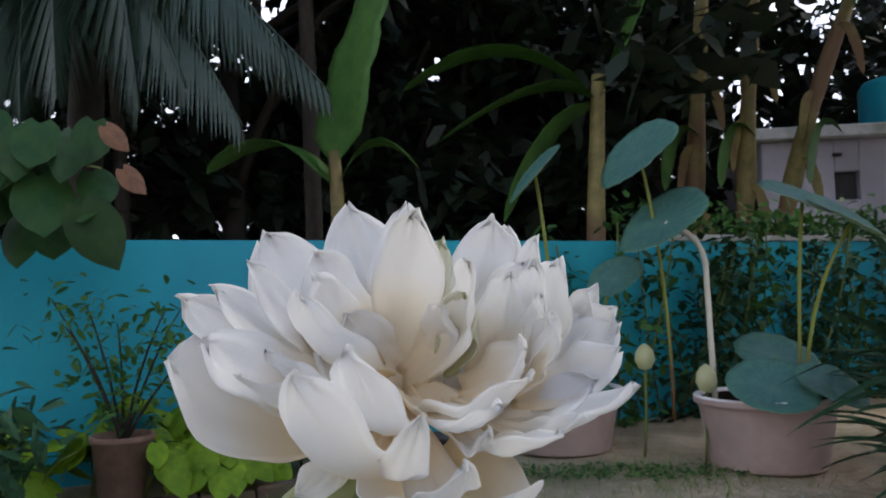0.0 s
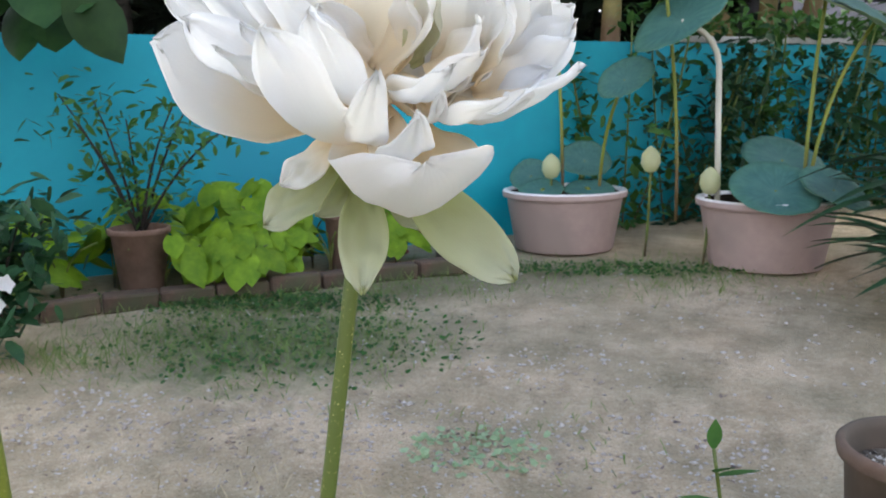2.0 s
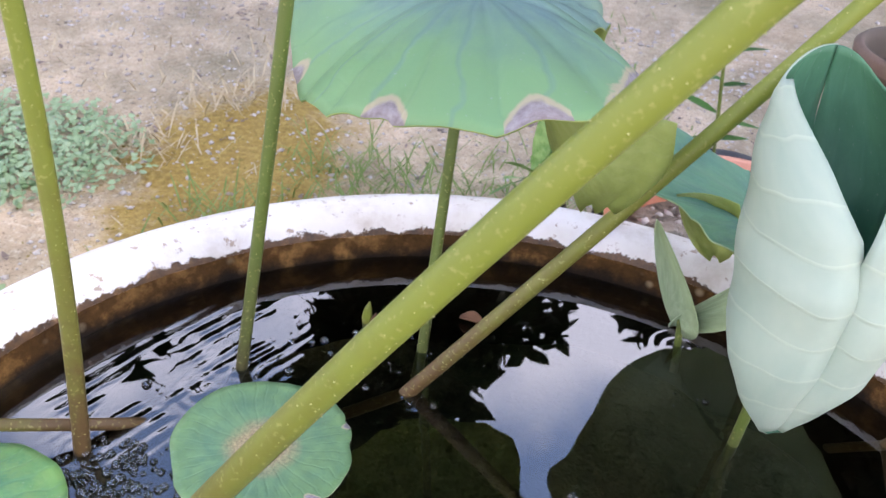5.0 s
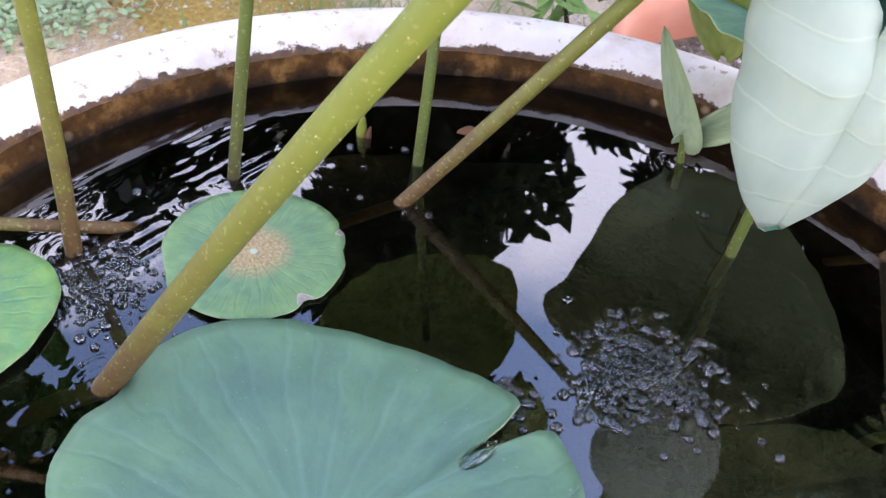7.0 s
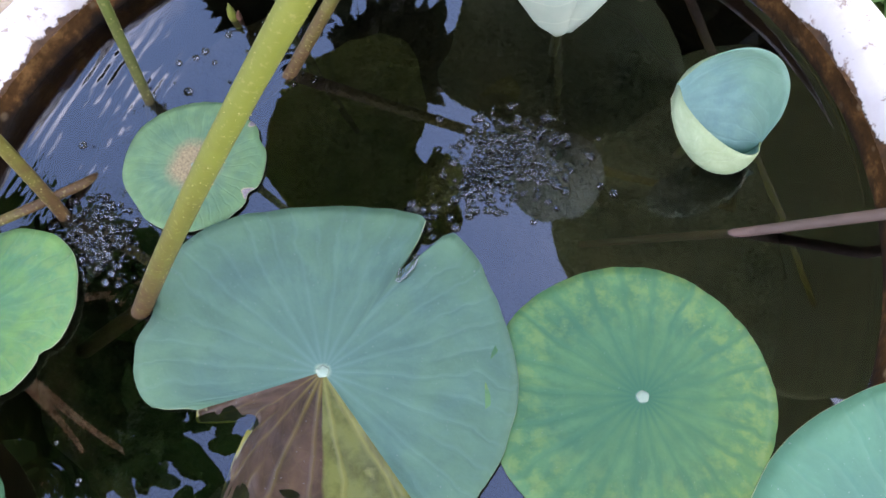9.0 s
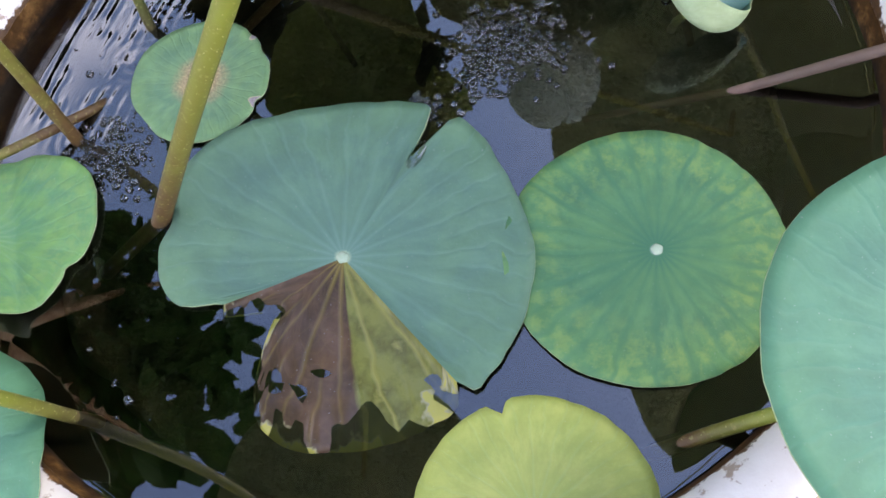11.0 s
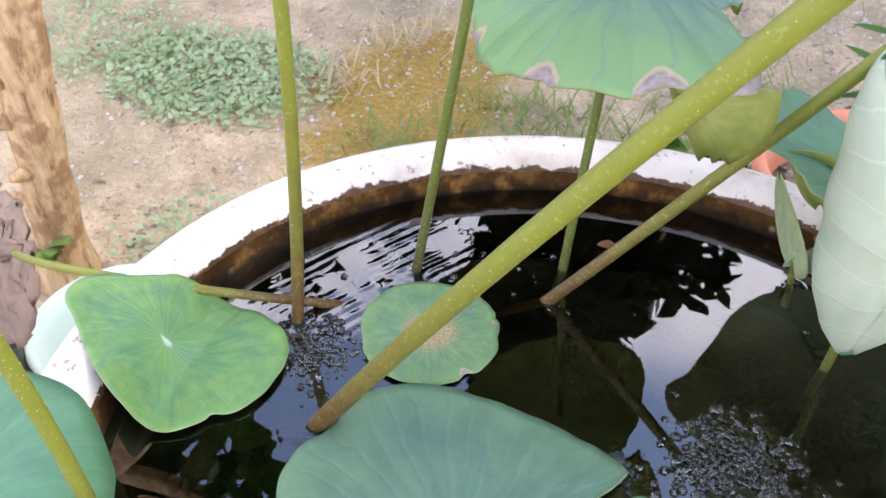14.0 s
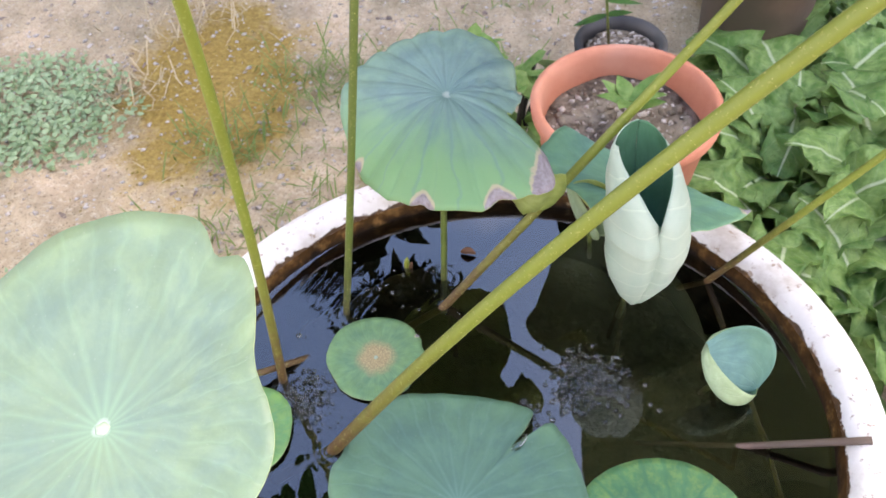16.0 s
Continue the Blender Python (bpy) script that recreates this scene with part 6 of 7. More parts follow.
def roll_side(sgn):
    def along(u, values):
        return float(np.interp(u, ROLL_U, values))

    def f(u, v):
        cx, cy = along(u, (0.2115, 0.2115, 0.213, 0.2145, 0.214, 0.212, 0.209, 0.206, 0.204)), along(u, (0.186, 0.190, 0.196, 0.203, 0.210, 0.219, 0.230, 0.238, 0.243))
        wide = along(u, (0.005, 0.017, 0.0295, 0.0365, 0.038, 0.0365, 0.033, 0.028, 0.022)) * (1.0 if sgn < 0 else 0.93)
        deep = along(u, (0.003, 0.013, 0.024, 0.033, 0.039, 0.041, 0.036, 0.026, 0.016))
        open_to = math.pi * along(u, (1.0, 1.02, 1.04, 1.04, 1.03, 0.98, 0.85, 0.71, 0.60)) + (0.10 * (1 - u) if sgn > 0 else -0.06)
        ph = v * open_to
        turn_in = max(0.0, (v - 0.86) / 0.14)
        k = (1.0 if sgn < 0 else 1.0 + 0.05 * v * (1 - u)) - 0.30 * turn_in ** 1.6 * along(u, (0.2, 0.6, 1.0, 1.0, 0.9, 0.6, 0.35, 0.2, 0.1))
        crease = 1.0 + 0.022 * math.sin(26 * u + 3.0 * v + sgn) * math.sin(math.pi * u) ** 0.5
        ex, ey = sgn * wide * crease * k * math.sin(ph), deep * crease * k * math.cos(ph)
        ex += 0.0035 * math.sin(math.pi * u) * (v if sgn < 0 else 0.6 * v)
        z = 0.519 + 0.148 * u + 0.006 * v * math.sin(math.pi * u) + (0.006 * math.cos(2.2 * ph) * u ** 6) - 0.010 * (1 - v) * (1 - u)
        ca, sa = math.cos(0.10), math.sin(0.10)
        return np.array((cx + ca * ex - sa * ey, cy + sa * ex + ca * ey, z))

    return f


part("roll", sheet("roll", 44, 30, roll_side(-1), 0.0009), [M_leaf_r, M_under_roll], rolled, "pale inrolled margin with fine veins")
part("roll", sheet("roll", 44, 30, roll_side(1), 0.0009), [M_under_roll, M_leaf_r], rolled, "pale inrolled margin with fine veins")

wing = thing("lotus_leaf", "flat blue-green lotus leaf with dry tip behind a rolled one", "lotus leaf", (0.225, 0.30, WATER), group="raised lotus leaves")
stalk(wing, bent((0.235, 0.315, WATER - 0.06), (0.235, 0.31, 0.52), (0.218, 0.284, 0.567), 10), 0.003, 0.0026, M_stalk_green, 25, 7)


def wing_droop(x):
    """How far back the wing leaf lies flat before it bends down, in radii."""
    return float(np.interp(x, [-0.93, -0.63, -0.28, 0.38, 0.98], [0.53, 0.80, 0.55, 0.15, -0.20]))


wing_edge = around([(158, 1.01), (146, 1.0), (129, 1.11), (115, 1.22), (99, 1.16), (72, 1.02), (41, 0.92), (13, 0.98), (-2, 1.06), (-9, 1.08), (-25, 0.92), (-58, 0.67), (-100, 0.62), (-140, 0.60), (-168, 0.62), (175, 0.86)])
me, _ = lotus_blade("blade", (0.218, 0.283, 0.568), (0.115, 0.0, 1), 0.10, lambda a: wing_edge(a) + wavy(a, 2.0, 0.006), lambda r, a, x, y: 0.05 * abs(y) * r - 0.03 * max(0.0, abs(x) - 0.6) - 1.05 * max(0.0, y - wing_droop(x)) + ripple(r, a, 18, 0.02), [M_leaf_w, M_under], nr=16, na=140)
part("blade", me, None, wing)


def wing_tail(u, v):
    """Limp yellowing lobe under the blade."""
    s = (v - 0.5) * 2
    return np.array((0.172, 0.285, 0.578)) + np.array((0.012, -0.004, -0.034)) * u + np.array((0.015, -0.004, 0.002)) * s * math.sqrt(max(0.02, 1 - u ** 2.2)) + np.array((0, -0.006, 0)) * s * s


part("drooping_lobe", sheet("drooping_lobe", 10, 8, wing_tail, 0.0008), [M_under_lime, M_under_lime], wing, "limp yellow-green lobe hanging down")

# small folded leaf standing in the water
folded = thing("lotus_leaf", "small young lotus leaf folded like a shell above water", "lotus leaf", (0.292, 0.136, WATER), group="raised lotus leaves")
stalk(folded, bent((0.284, 0.150, WATER - 0.06), (0.286, 0.145, WATER), (0.291, 0.130, 0.463), 8), 0.003, 0.0026, M_stalk_green, 10, 8)


FOLD_O, FOLD_AX = np.array((0.2955, 0.135, 0.486)), np.array((0.0275, -0.008, -0.026))


def fold_back(u, v):
    s = (v - 0.5) * 2
    e = math.sqrt(max(0.0, 1 - s * s))
    return FOLD_O + FOLD_AX * s + np.array((0.027, 0.013, 0.033)) * (u * e) + np.array((-0.003, 0.012, -0.004)) * math.sin(math.pi * u) * e + np.array((-0.010, -0.006, -0.018)) * e * (1 - u) ** 2


def fold_front(u, v):
    s = (v - 0.5) * 2
    e = math.sqrt(max(0.0, 1 - s * s))
    return FOLD_O + FOLD_AX * s * (1 - 0.04 * u) + np.array((-0.010, -0.006, -0.018)) * e * (1 - u) ** 2 + np.array((-0.012, -0.018, -0.010)) * e * math.sin(math.pi * u) * 0.8 + np.array((-0.002, -0.020, 0.001)) * e * u


part("inner_half", sheet("inner_half", 12, 24, fold_back, 0.0008), [M_under, M_leaf_in], folded, "rounded blue-green upper half")
part("outer_half", sheet("outer_half", 12, 24, fold_front, 0.0008), [M_leaf_in, M_under], folded, "pale green folded underside")

sprout = thing("lotus_leaf", "tiny dark green two-lobed lotus sprout at the tub's back edge", "lotus leaf", (0.190, 0.325, WATER), group="raised lotus leaves")
stalk(sprout, bent((0.190, 0.322, WATER - 0.05), (0.190, 0.325, 0.45), (0.186, 0.330, 0.462), 6), 0.0026, 0.0022, M_stalk_green)
for sx, tp in ((-1, (0.160, 0.345, 0.522)), (1, (0.232, 0.33, 0.512))):
    def lobe(u, v, tp=np.array(tp), sx=sx):
        b = np.array((0.186, 0.330, 0.455))
        c = b + (tp - b) * u
        w = 0.023 * math.sin(math.pi * (0.08 + 0.9 * u)) ** 0.7
        s = (v - 0.5) * 2
        return c + np.array((0.6, -0.5, 0.3 * sx)) * w * s + np.array((0, -0.4, 0)) * w * s * s + np.array((0.006 * -sx, -0.006, -0.004)) * math.sin(math.pi * u)
    part("lobe", sheet("lobe", 10, 8, lobe, 0.0008), [M_green, M_under], sprout)

# leaf hanging over the rim, withered
dry = thing("lotus_leaf", "withered purplish-brown lotus leaf hanging outside the tub", "lotus leaf", (-0.117, 0.164, WATER))
stalk(dry, [tuple(p) for p in bent((-0.105, 0.178, WATER - 0.004), (-0.24, 0.06, 0.515), (-0.385, 0.14, 0.425), 24)], 0.0034, 0.003, M_stalk, 60, 9)


def dry_f(r, a):
    x, y = r * math.cos(a), r * math.sin(a)
    crumple = 0.016 * noise.noise((5 * x, 5 * y, 2)) + 0.008 * noise.noise((13 * x, 13 * y, 5))
    return (-0.440 + 0.062 * x - 0.02 * y + crumple, 0.160 + 0.03 * y + 0.5 * crumple - 0.015 * x, 0.415 + 0.062 * y + 0.03 * x - 0.04 * r * r + crumple)


part("blade", disc("blade", dry_f, 0.001, 14, 60), [M_leaf_dry, M_leaf_dry], dry)

# tall stalks whose leaves stand above the view
tall = [
    ("tall lotus leaf on a thick prickly olive stalk", (-0.0681, 0.6336, 0.157, 0.074, 0.0448, -0.117), 0.60, 0.0062, 0.0052, 420, (0.42, 0.05, 1.12), (0.2, 0.1, 1), 0.15),
    ("tall lotus leaf on a slanting brown-green stalk", (0.0291, 0.7721, -0.034, 0.2368, 0.1833, 0.023), 0.60, 0.0046, 0.0042, 260, (0.52, 0.43, 1.12), (0.1, 0.05, 1), 0.27),
    ("tall lotus leaf on a curved olive stalk", (-0.1266, 0.0129, 0.090, 0.1481, 0.1822, -0.501), 0.62, 0.0044, 0.0040, 220, (-0.14, 0.02, 1.24), (0, -0.1, 1), 0.17),
]
for k, (label, q, top, r0, r1, cnt, c, nrm, rad) in enumerate(tall):
    t = thing("lotus_leaf", label, "lotus leaf", (q[0], q[3], WATER), group="raised lotus leaves")
    line = curve_up(*q, -0.10, top)
    line = line + [tuple(np.array(line[-1]) * (1 - s) + np.array(c) * s) for s in (0.5, 0.98)]
    stalk(t, line, r0, r1, M_stalk, cnt, 20 + k)
    me, _ = lotus_blade("blade", c, nrm, rad, lambda a, k=k: 1.0 + wavy(a, k + 0.5, 0.02), lambda r, a, x, y: 0.15 * r * r + ripple(r, a), [M_leaf_d, M_under])
    part("blade", me, None, t)
right_stalk = thing("lotus_leaf", "slender olive lotus stalk leaning out over the white rim", "lotus leaf", (0.303, 0.269, WATER), group="raised lotus leaves")
line = [(0.304 + 0.43 * h, 0.270 - 0.19 * h, WATER - 0.006 + h) for h in np.linspace(-0.05, 0.5, 18)]
stalk(right_stalk, line, 0.0036, 0.0034, M_stalk, 120, 30)
me, _ = lotus_blade("blade", line[-1], (0.3, 0, 1), 0.11, lambda a: 1.0 + wavy(a, 0.9, 0.02), lambda r, a, x, y: 0.15 * r * r, [M_leaf_d, M_under])
part("blade", me, None, right_stalk)
cut_stalk = thing("stick", "reddish-brown dead stalk lying half in the water against the rim", "stick", (0.33, 0.075, WATER))
part("shaft", tube("shaft", bent((0.21, 0.09, WATER - 0.035), (0.28, 0.082, WATER - 0.010), (0.40, 0.064, 0.480), 16), np.linspace(0.0023, 0.0036, 16), 10), M_stick, cut_stalk)

# the open flower
FLOWER = Vector((0.003, 0.218, 0.905))
flower = thing("lotus_flower", "fully open white many-petalled lotus flower with a cream heart", "flower", (-0.0724, 0.230, WATER))
stem_line = curve_up(-0.0724, 0.1468, -0.030, 0.230, 0.0839, 0.004, -0.10, 0.415)
stem_line = stem_line + [(-0.014, 0.256, 0.872), (-0.008, 0.244, 0.888)]
stalk(flower, stem_line, 0.0036, 0.0034, M_stalk_green, 160, 40, "dark green prickly flower stalk")
part("receptacle", lathe("receptacle", [(0.0, -0.03), (0.006, -0.028), (0.012, -0.018), (0.014, -0.008), (0.010, 0.002), (0.0, 0.004)], 24, (-0.004, 0.238, 0.905)), M_petal_green, flower, "greenish swollen base")
PETALS = [0]


def petal(base, tip, width, bulge, cup, mat, face=None, name="petal", label="", curl=0.0):
    """One petal: base and tip in millimetres from the flower's heart, its width too. bulge bows it, cup lifts its margins, curl turns its tip over."""
    PETALS[0] += 1
    k = PETALS[0]
    b, t = np.array(base, float) / 1000 + np.array(FLOWER), np.array(tip, float) / 1000 + np.array(FLOWER)
    d = t - b
    ln = np.linalg.norm(d)
    d /= ln
    nrm = np.array(FLOWER) + np.array((0.012, -0.10, 0.085)) - (b + t) / 2 if face is None else np.array(face, float)
    nrm = nrm - d * (nrm @ d)
    nrm /= np.linalg.norm(nrm)
    side = np.cross(nrm, d)
    w0 = width / 2000

    def f(u, v):
        s = (v - 0.5) * 2
        w = w0 * (0.34 + 0.66 * math.sin(math.pi * min(0.5, u * 0.80 + 0.02))) * max(0.012, 1 - max(0.0, (u - 0.50) / 0.50) ** 2.4) ** 0.68 * 1.08
        w *= 1 + 0.05 * math.sin(9 * u + k) * abs(s) + 0.06 * noise.noise((4 * u, 3.0 * (1 if s > 0 else -1), 2.1 * k)) * abs(s)
        uu = u - 0.07 * u ** 5 * (0.5 + noise.noise((3.2 * s, 0.0, 1.7 * k)))
        bow = -bulge * ln * math.sin(math.pi * u) * 0.6 + bulge * ln * 0.2 * u * u - curl * ln * max(0.0, u - 0.7) ** 2 * 3
        lift = cup * w * (s * s) * (1 - 0.5 * u) + 0.05 * w * math.sin(6 * u + 2.3 * k) * s
        sway = 0.05 * ln * math.sin(2.7 * k) * u * u
        keel = -0.05 * w * max(0.0, 1 - 3.0 * abs(s)) * min(1.0, 2 * u)
        ruffle = 0.0012 * math.sin(14 * u + k * 1.3) * abs(s) + 0.0022 * noise.noise((5 * u, 2.5 * s, k)) + 0.035 * ln * u ** 4 * noise.noise((2.2 * s, 1.0, 3.3 * k))
        return b + d * ln * uu + side * (w * s * (1 - 0.15 * cup * abs(s)) + sway) + nrm * (bow + lift + keel + ruffle)

    part(name, sheet(name, 18, 13, f, 0.00045), [mat, mat], flower, label)


# inner whorls round the flower's axis
AXIS = Vector((0.12, -0.50, 0.86)).normalized()
_ax, _ay, _az = axes_of(AXIS)
for k in range(34):
    ang = 2.399 * k
    lean = 0.75 + 0.022 * k
    d = (_ax * math.cos(ang) + _ay * math.sin(ang)) * math.sin(lean) + _az * math.cos(lean)
    if d[2] < 0.08 or (d[1] < -0.35 and d[2] < 0.45):
        continue
    rt = np.array((8, -2, 4)) + (_ax * math.cos(ang) + _ay * math.sin(ang)) * 7
    petal(tuple(rt), tuple(rt + d * (36 + 0.75 * k)), 19 + 0.3 * k, 0.14, 0.4, M_petal_cream if k < 12 else M_petal, tuple(_az - 0.3 * (_ax * math.cos(ang) + _ay * math.sin(ang))))
# smaller crowded petals of the heart
heart = np.random.RandomState(77)
for k in range(40):
    ang, lean = 2.399 * k + heart.uniform(-0.3, 0.3), 0.45 + 0.80 * (k / 40) ** 0.8 + heart.uniform(-0.12, 0.12)
    out = _ax * math.cos(ang) + _ay * math.sin(ang)
    d = out * math.sin(lean) + _az * math.cos(lean)
    if d[2] < 0.25 or d[1] < -0.12:
        continue
    rt = np.array((10, 8, 10)) + out * heart.uniform(5, 14)
    petal(tuple(rt), tuple(rt + d * heart.uniform(44, 60)), heart.uniform(15, 23), 0.12, heart.uniform(0.3, 0.7), M_petal_cream, tuple(_az - 0.4 * out), curl=heart.uniform(0, 0.5))
petal((-5, 17, 18), (-22, 32, 82), 31, 0.15, 0.30, M_petal)
petal((-3, 14, 18), (-3, 27, 80), 24, 0.12, 0.25, M_petal)
petal((-6, 8, 19), (13, -28, 72), 23, 0.16, 0.35, M_petal_cream)
petal((0, 4, 18), (31, -40, 55), 23, 0.22, 0.45, M_petal_cream)
petal((-2, 12, 20), (13, 7, 66), 17, 0.10, 0.30, M_petal_green)
petal((-14, 12, 19), (-43, -6, 71), 25, 0.18, 0.45, M_petal)
petal((-18, 22, 17), (-57, 14, 65), 31, 0.20, 0.40, M_petal)
petal((-18, 4, 15), (-42, -26, 60), 13, 0.10, 0.50, M_petal)
petal((-19, 8, 14), (-57, -26, 49), 18, 0.12, 0.50, M_petal)
petal((-25, 14, 12), (-64, -32, 48), 21, 0.16, 0.50, M_petal)
petal((-17, -6, 10), (-54, -40, 34), 27, 0.14, 0.45, M_petal)
petal((-23, 8, 2), (-69, -34, 25), 44, 0.30, 0.55, M_petal)
petal((5, -13, -1), (-16, -80, 24), 30, 0.34, 0.75, M_petal, (0.2, 0.3, 1))
petal((-16, -10, 8), (-35, -52, 24), 16, 0.14, 0.50, M_petal, (0.2, 0.3, 1))
petal((-16, -6, 13), (-32, -46, 31), 13, 0.12, 0.50, M_petal, (0.2, 0.3, 1))
petal((-6, 0, 19), (-20, -46, 45), 23, 0.20, 0.50, M_petal, (0.2, 0.3, 1))
petal((-10, 4, 20), (-22, -28, 54), 18, 0.18, 0.45, M_petal)
petal((-12, 8, 21), (-25, -16, 62), 23, 0.18, 0.45, M_petal)
petal((8, -10, 9), (-1, -68, 29), 21, 0.34, 0.60, M_petal, (0.2, 0.3, 1))
petal((3, -13, 10), (27, -68, -3), 18, 0.45, 0.40, M_petal, (-0.3, 0.3, 1))
petal((1, -13, 8), (19, -68, 9), 15, 0.45, 0.40, M_petal, (0.2, 0.3, 1))
petal((17, -10, 11), (32, -53, 6), 8, 0.30, 0.50, M_petal, (-0.3, 0.3, 1))
petal((2, -8, 15), (40, -58, 15), 12, 0.22, 0.60, M_petal, (-0.3, 0.3, 1))
petal((6, -6, 11), (53, -52, 6), 15, 0.22, 0.60, M_petal, (-0.3, 0.3, 1))
petal((14, -3, 7), (76, -24, 15), 21, 0.25, 0.60, M_petal, (0, -0.2, 1))
petal((18, -3, 7), (61, -28, 7), 16, 0.25, 0.60, M_petal, (0, -0.2, 1))
petal((3, -4, 14), (44, -42, 19), 29, 0.20, 0.50, M_petal_cream, (0, -0.2, 1))
petal((21, -8, 15), (45, -38, 31), 22, 0.25, 0.50, M_petal_cream)
petal((14, -2, 21), (27, -20, 45), 19, 0.30, 0.60, M_petal_green)
petal((16, 14, 20), (30, 18, 74), 25, 0.15, 0.35, M_petal)
petal((23, 16, 20), (38, 20, 70), 17, 0.15, 0.35, M_petal)
petal((27, 16, 22), (47, 14, 66), 12, 0.12, 0.45, M_petal)
petal((34, 8, 15), (54, -2, 58), 22, 0.22, 0.50, M_petal)
petal((35, 2, 15), (48, -14, 56), 15, 0.20, 0.50, M_petal)
petal((43, 18, 17), (66, 20, 49), 10, 0.15, 0.50, M_petal)
petal((41, 16, 16), (66, 14, 45), 16, 0.15, 0.50, M_petal)
petal((39, 12, 12), (72, 12, 41), 23, 0.20, 0.50, M_petal)
petal((38, 6, 11), (74, 8, 34), 23, 0.20, 0.50, M_petal)
petal((36, 2, 10), (73, -4, 27), 20, 0.20, 0.50, M_petal)
petal((37, -6, 14), (53, -26, 40), 14, 0.20, 0.50, M_petal)
petal((31, -4, 16), (50, -22, 45), 14, 0.20, 0.50, M_petal)
petal((26, -2, 18), (38, -12, 54), 18, 0.20, 0.45, M_petal)
petal((7, 14, -8), (25, -58, -16), 58, 0.42, 0.85, M_petal, (0, 0.1, 1))
petal((-19, 22, -7), (-42, 18, -26), 15, 0.15, 0.40, M_petal)
petal((3, 6, 15), (-16, -13, 42), 17, 0.20, 0.50, M_petal)
petal((6, 4, 17), (19, -22, 44), 16, 0.20, 0.50, M_petal_cream)
# outer sepals hanging under the flower
petal((-12, 30, -22), (-5, -1, -64), 19, 0.05, 0.35, M_sepal, (0.1, -1, 0.1), "sepal", "pale green outer petal hanging down")
petal((6, 24, -20), (50, 13, -63), 24, 0.06, 0.30, M_sepal, (0.2, -1, 0.2), "sepal", "whitish outer petal hanging down")
petal((-20, 28, -14), (-53, 26, -44), 22, 0.10, 0.45, M_sepal, (-0.3, -1, 0.3), "sepal", "pale green outer petal hanging down")
petal((0, 34, -22), (12, 24, -44), 15, 0.05, 0.3, M_sepal, (0, -1, 0.1), "sepal", "pale green outer petal hanging down")
petal((-16, 34, -20), (-32, 32, -40), 14, 0.05, 0.3, M_sepal, (0, -1, 0.1), "sepal", "pale green outer petal hanging down")

# bits drifting on the water
def build_drift():
    def curl(u, t):
        s = (t - 0.5) * 2
        return np.array((0.046 + 0.017 * u, 0.310 - 0.003 * u, W0 + 0.002)) + np.array((0.1, 1.0, 0)) * 0.0045 * s * math.sin(math.pi * (0.1 + 0.85 * u)) + np.array((0, 0, 0.004)) * s * s * math.sin(math.pi * u)

    thing("curled_leaf", "small curled brown leaf scrap floating near the tub's back", "leaf", me=sheet("curled_leaf", 10, 7, curl, 0.0006), mats=[M_leaf_brown, M_leaf_brown])
    bud = thing("lotus_sprout", "tiny pointed yellow-green leaf bud just above water", "lotus bud", (-0.012, 0.292, WATER))
    part("sheath", tube("sheath", [(-0.012, 0.292, WATER - 0.02), (-0.0122, 0.2922, WATER + 0.004), (-0.0117, 0.292, WATER + 0.010), (-0.0105, 0.2915, WATER + 0.017)], [0.0024, 0.0034, 0.0026, 0.0004], 10), M_stalk, bud)
    part("sheath", tube("sheath", [(-0.008, 0.2915, WATER - 0.02), (-0.0078, 0.2915, WATER + 0.003), (-0.006, 0.291, WATER + 0.009)], [0.0018, 0.0022, 0.0004], 8), M_leaf_brown, bud, "brown papery sheath")


build_drift()


# foam and bubbles on the water
def build_bubbles():
    rng = np.random.RandomState(15)
    spots = [(0.172, 0.150, 0.030, 420), (0.152, 0.132, 0.016, 120), (0.108, 0.114, 0.012, 60), (0.122, 0.118, 0.014, 40), (0.195, 0.145, 0.03, 60), (-0.105, 0.125, 0.028, 260), (-0.06, 0.235, 0.02, 24), (-0.02, 0.26, 0.03, 40), (0.02, 0.245, 0.03, 30), (-0.09, 0.20, 0.03, 14), (0.19, 0.27, 0.03, 16), (-0.10, -0.03, 0.03, 20), (0.02, 0.28, 0.02, 16)]
    for cx, cy, sp, n in spots:
        out = []
        for _ in range(n if n > 45 else n // 4):
            x, y, s = cx + rng.normal() * sp * 0.6, cy + rng.normal() * sp * 0.5, 0.0008 + 0.0026 * rng.uniform(0, 1) ** 1.7
            v, f = [], []
            for i in range(3):
                th = math.pi / 2 * i / 3
                for j in range(8):
                    p = 2 * math.pi * j / 8
                    v.append((x + s * math.cos(th) * math.cos(p), y + s * math.cos(th) * math.sin(p), WATER + 0.0002 + s * 0.8 * math.sin(th)))
            v.append((x, y, WATER + 0.0002 + s * 0.8))
            f += [(i * 8 + j, i * 8 + (j + 1) % 8, (i + 1) * 8 + (j + 1) % 8, (i + 1) * 8 + j) for i in range(2) for j in range(8)]
            f += [(16 + j, 16 + (j + 1) % 8, 24) for j in range(8)]
            out.append((v, f))
        thing("foam", "cluster of tiny clear bubbles floating on the dark water", "bubbles", (0, 0, 0), kind="stuff", me=merged("foam", out), mats=M_bubble, group="bubble clusters")


build_bubbles()

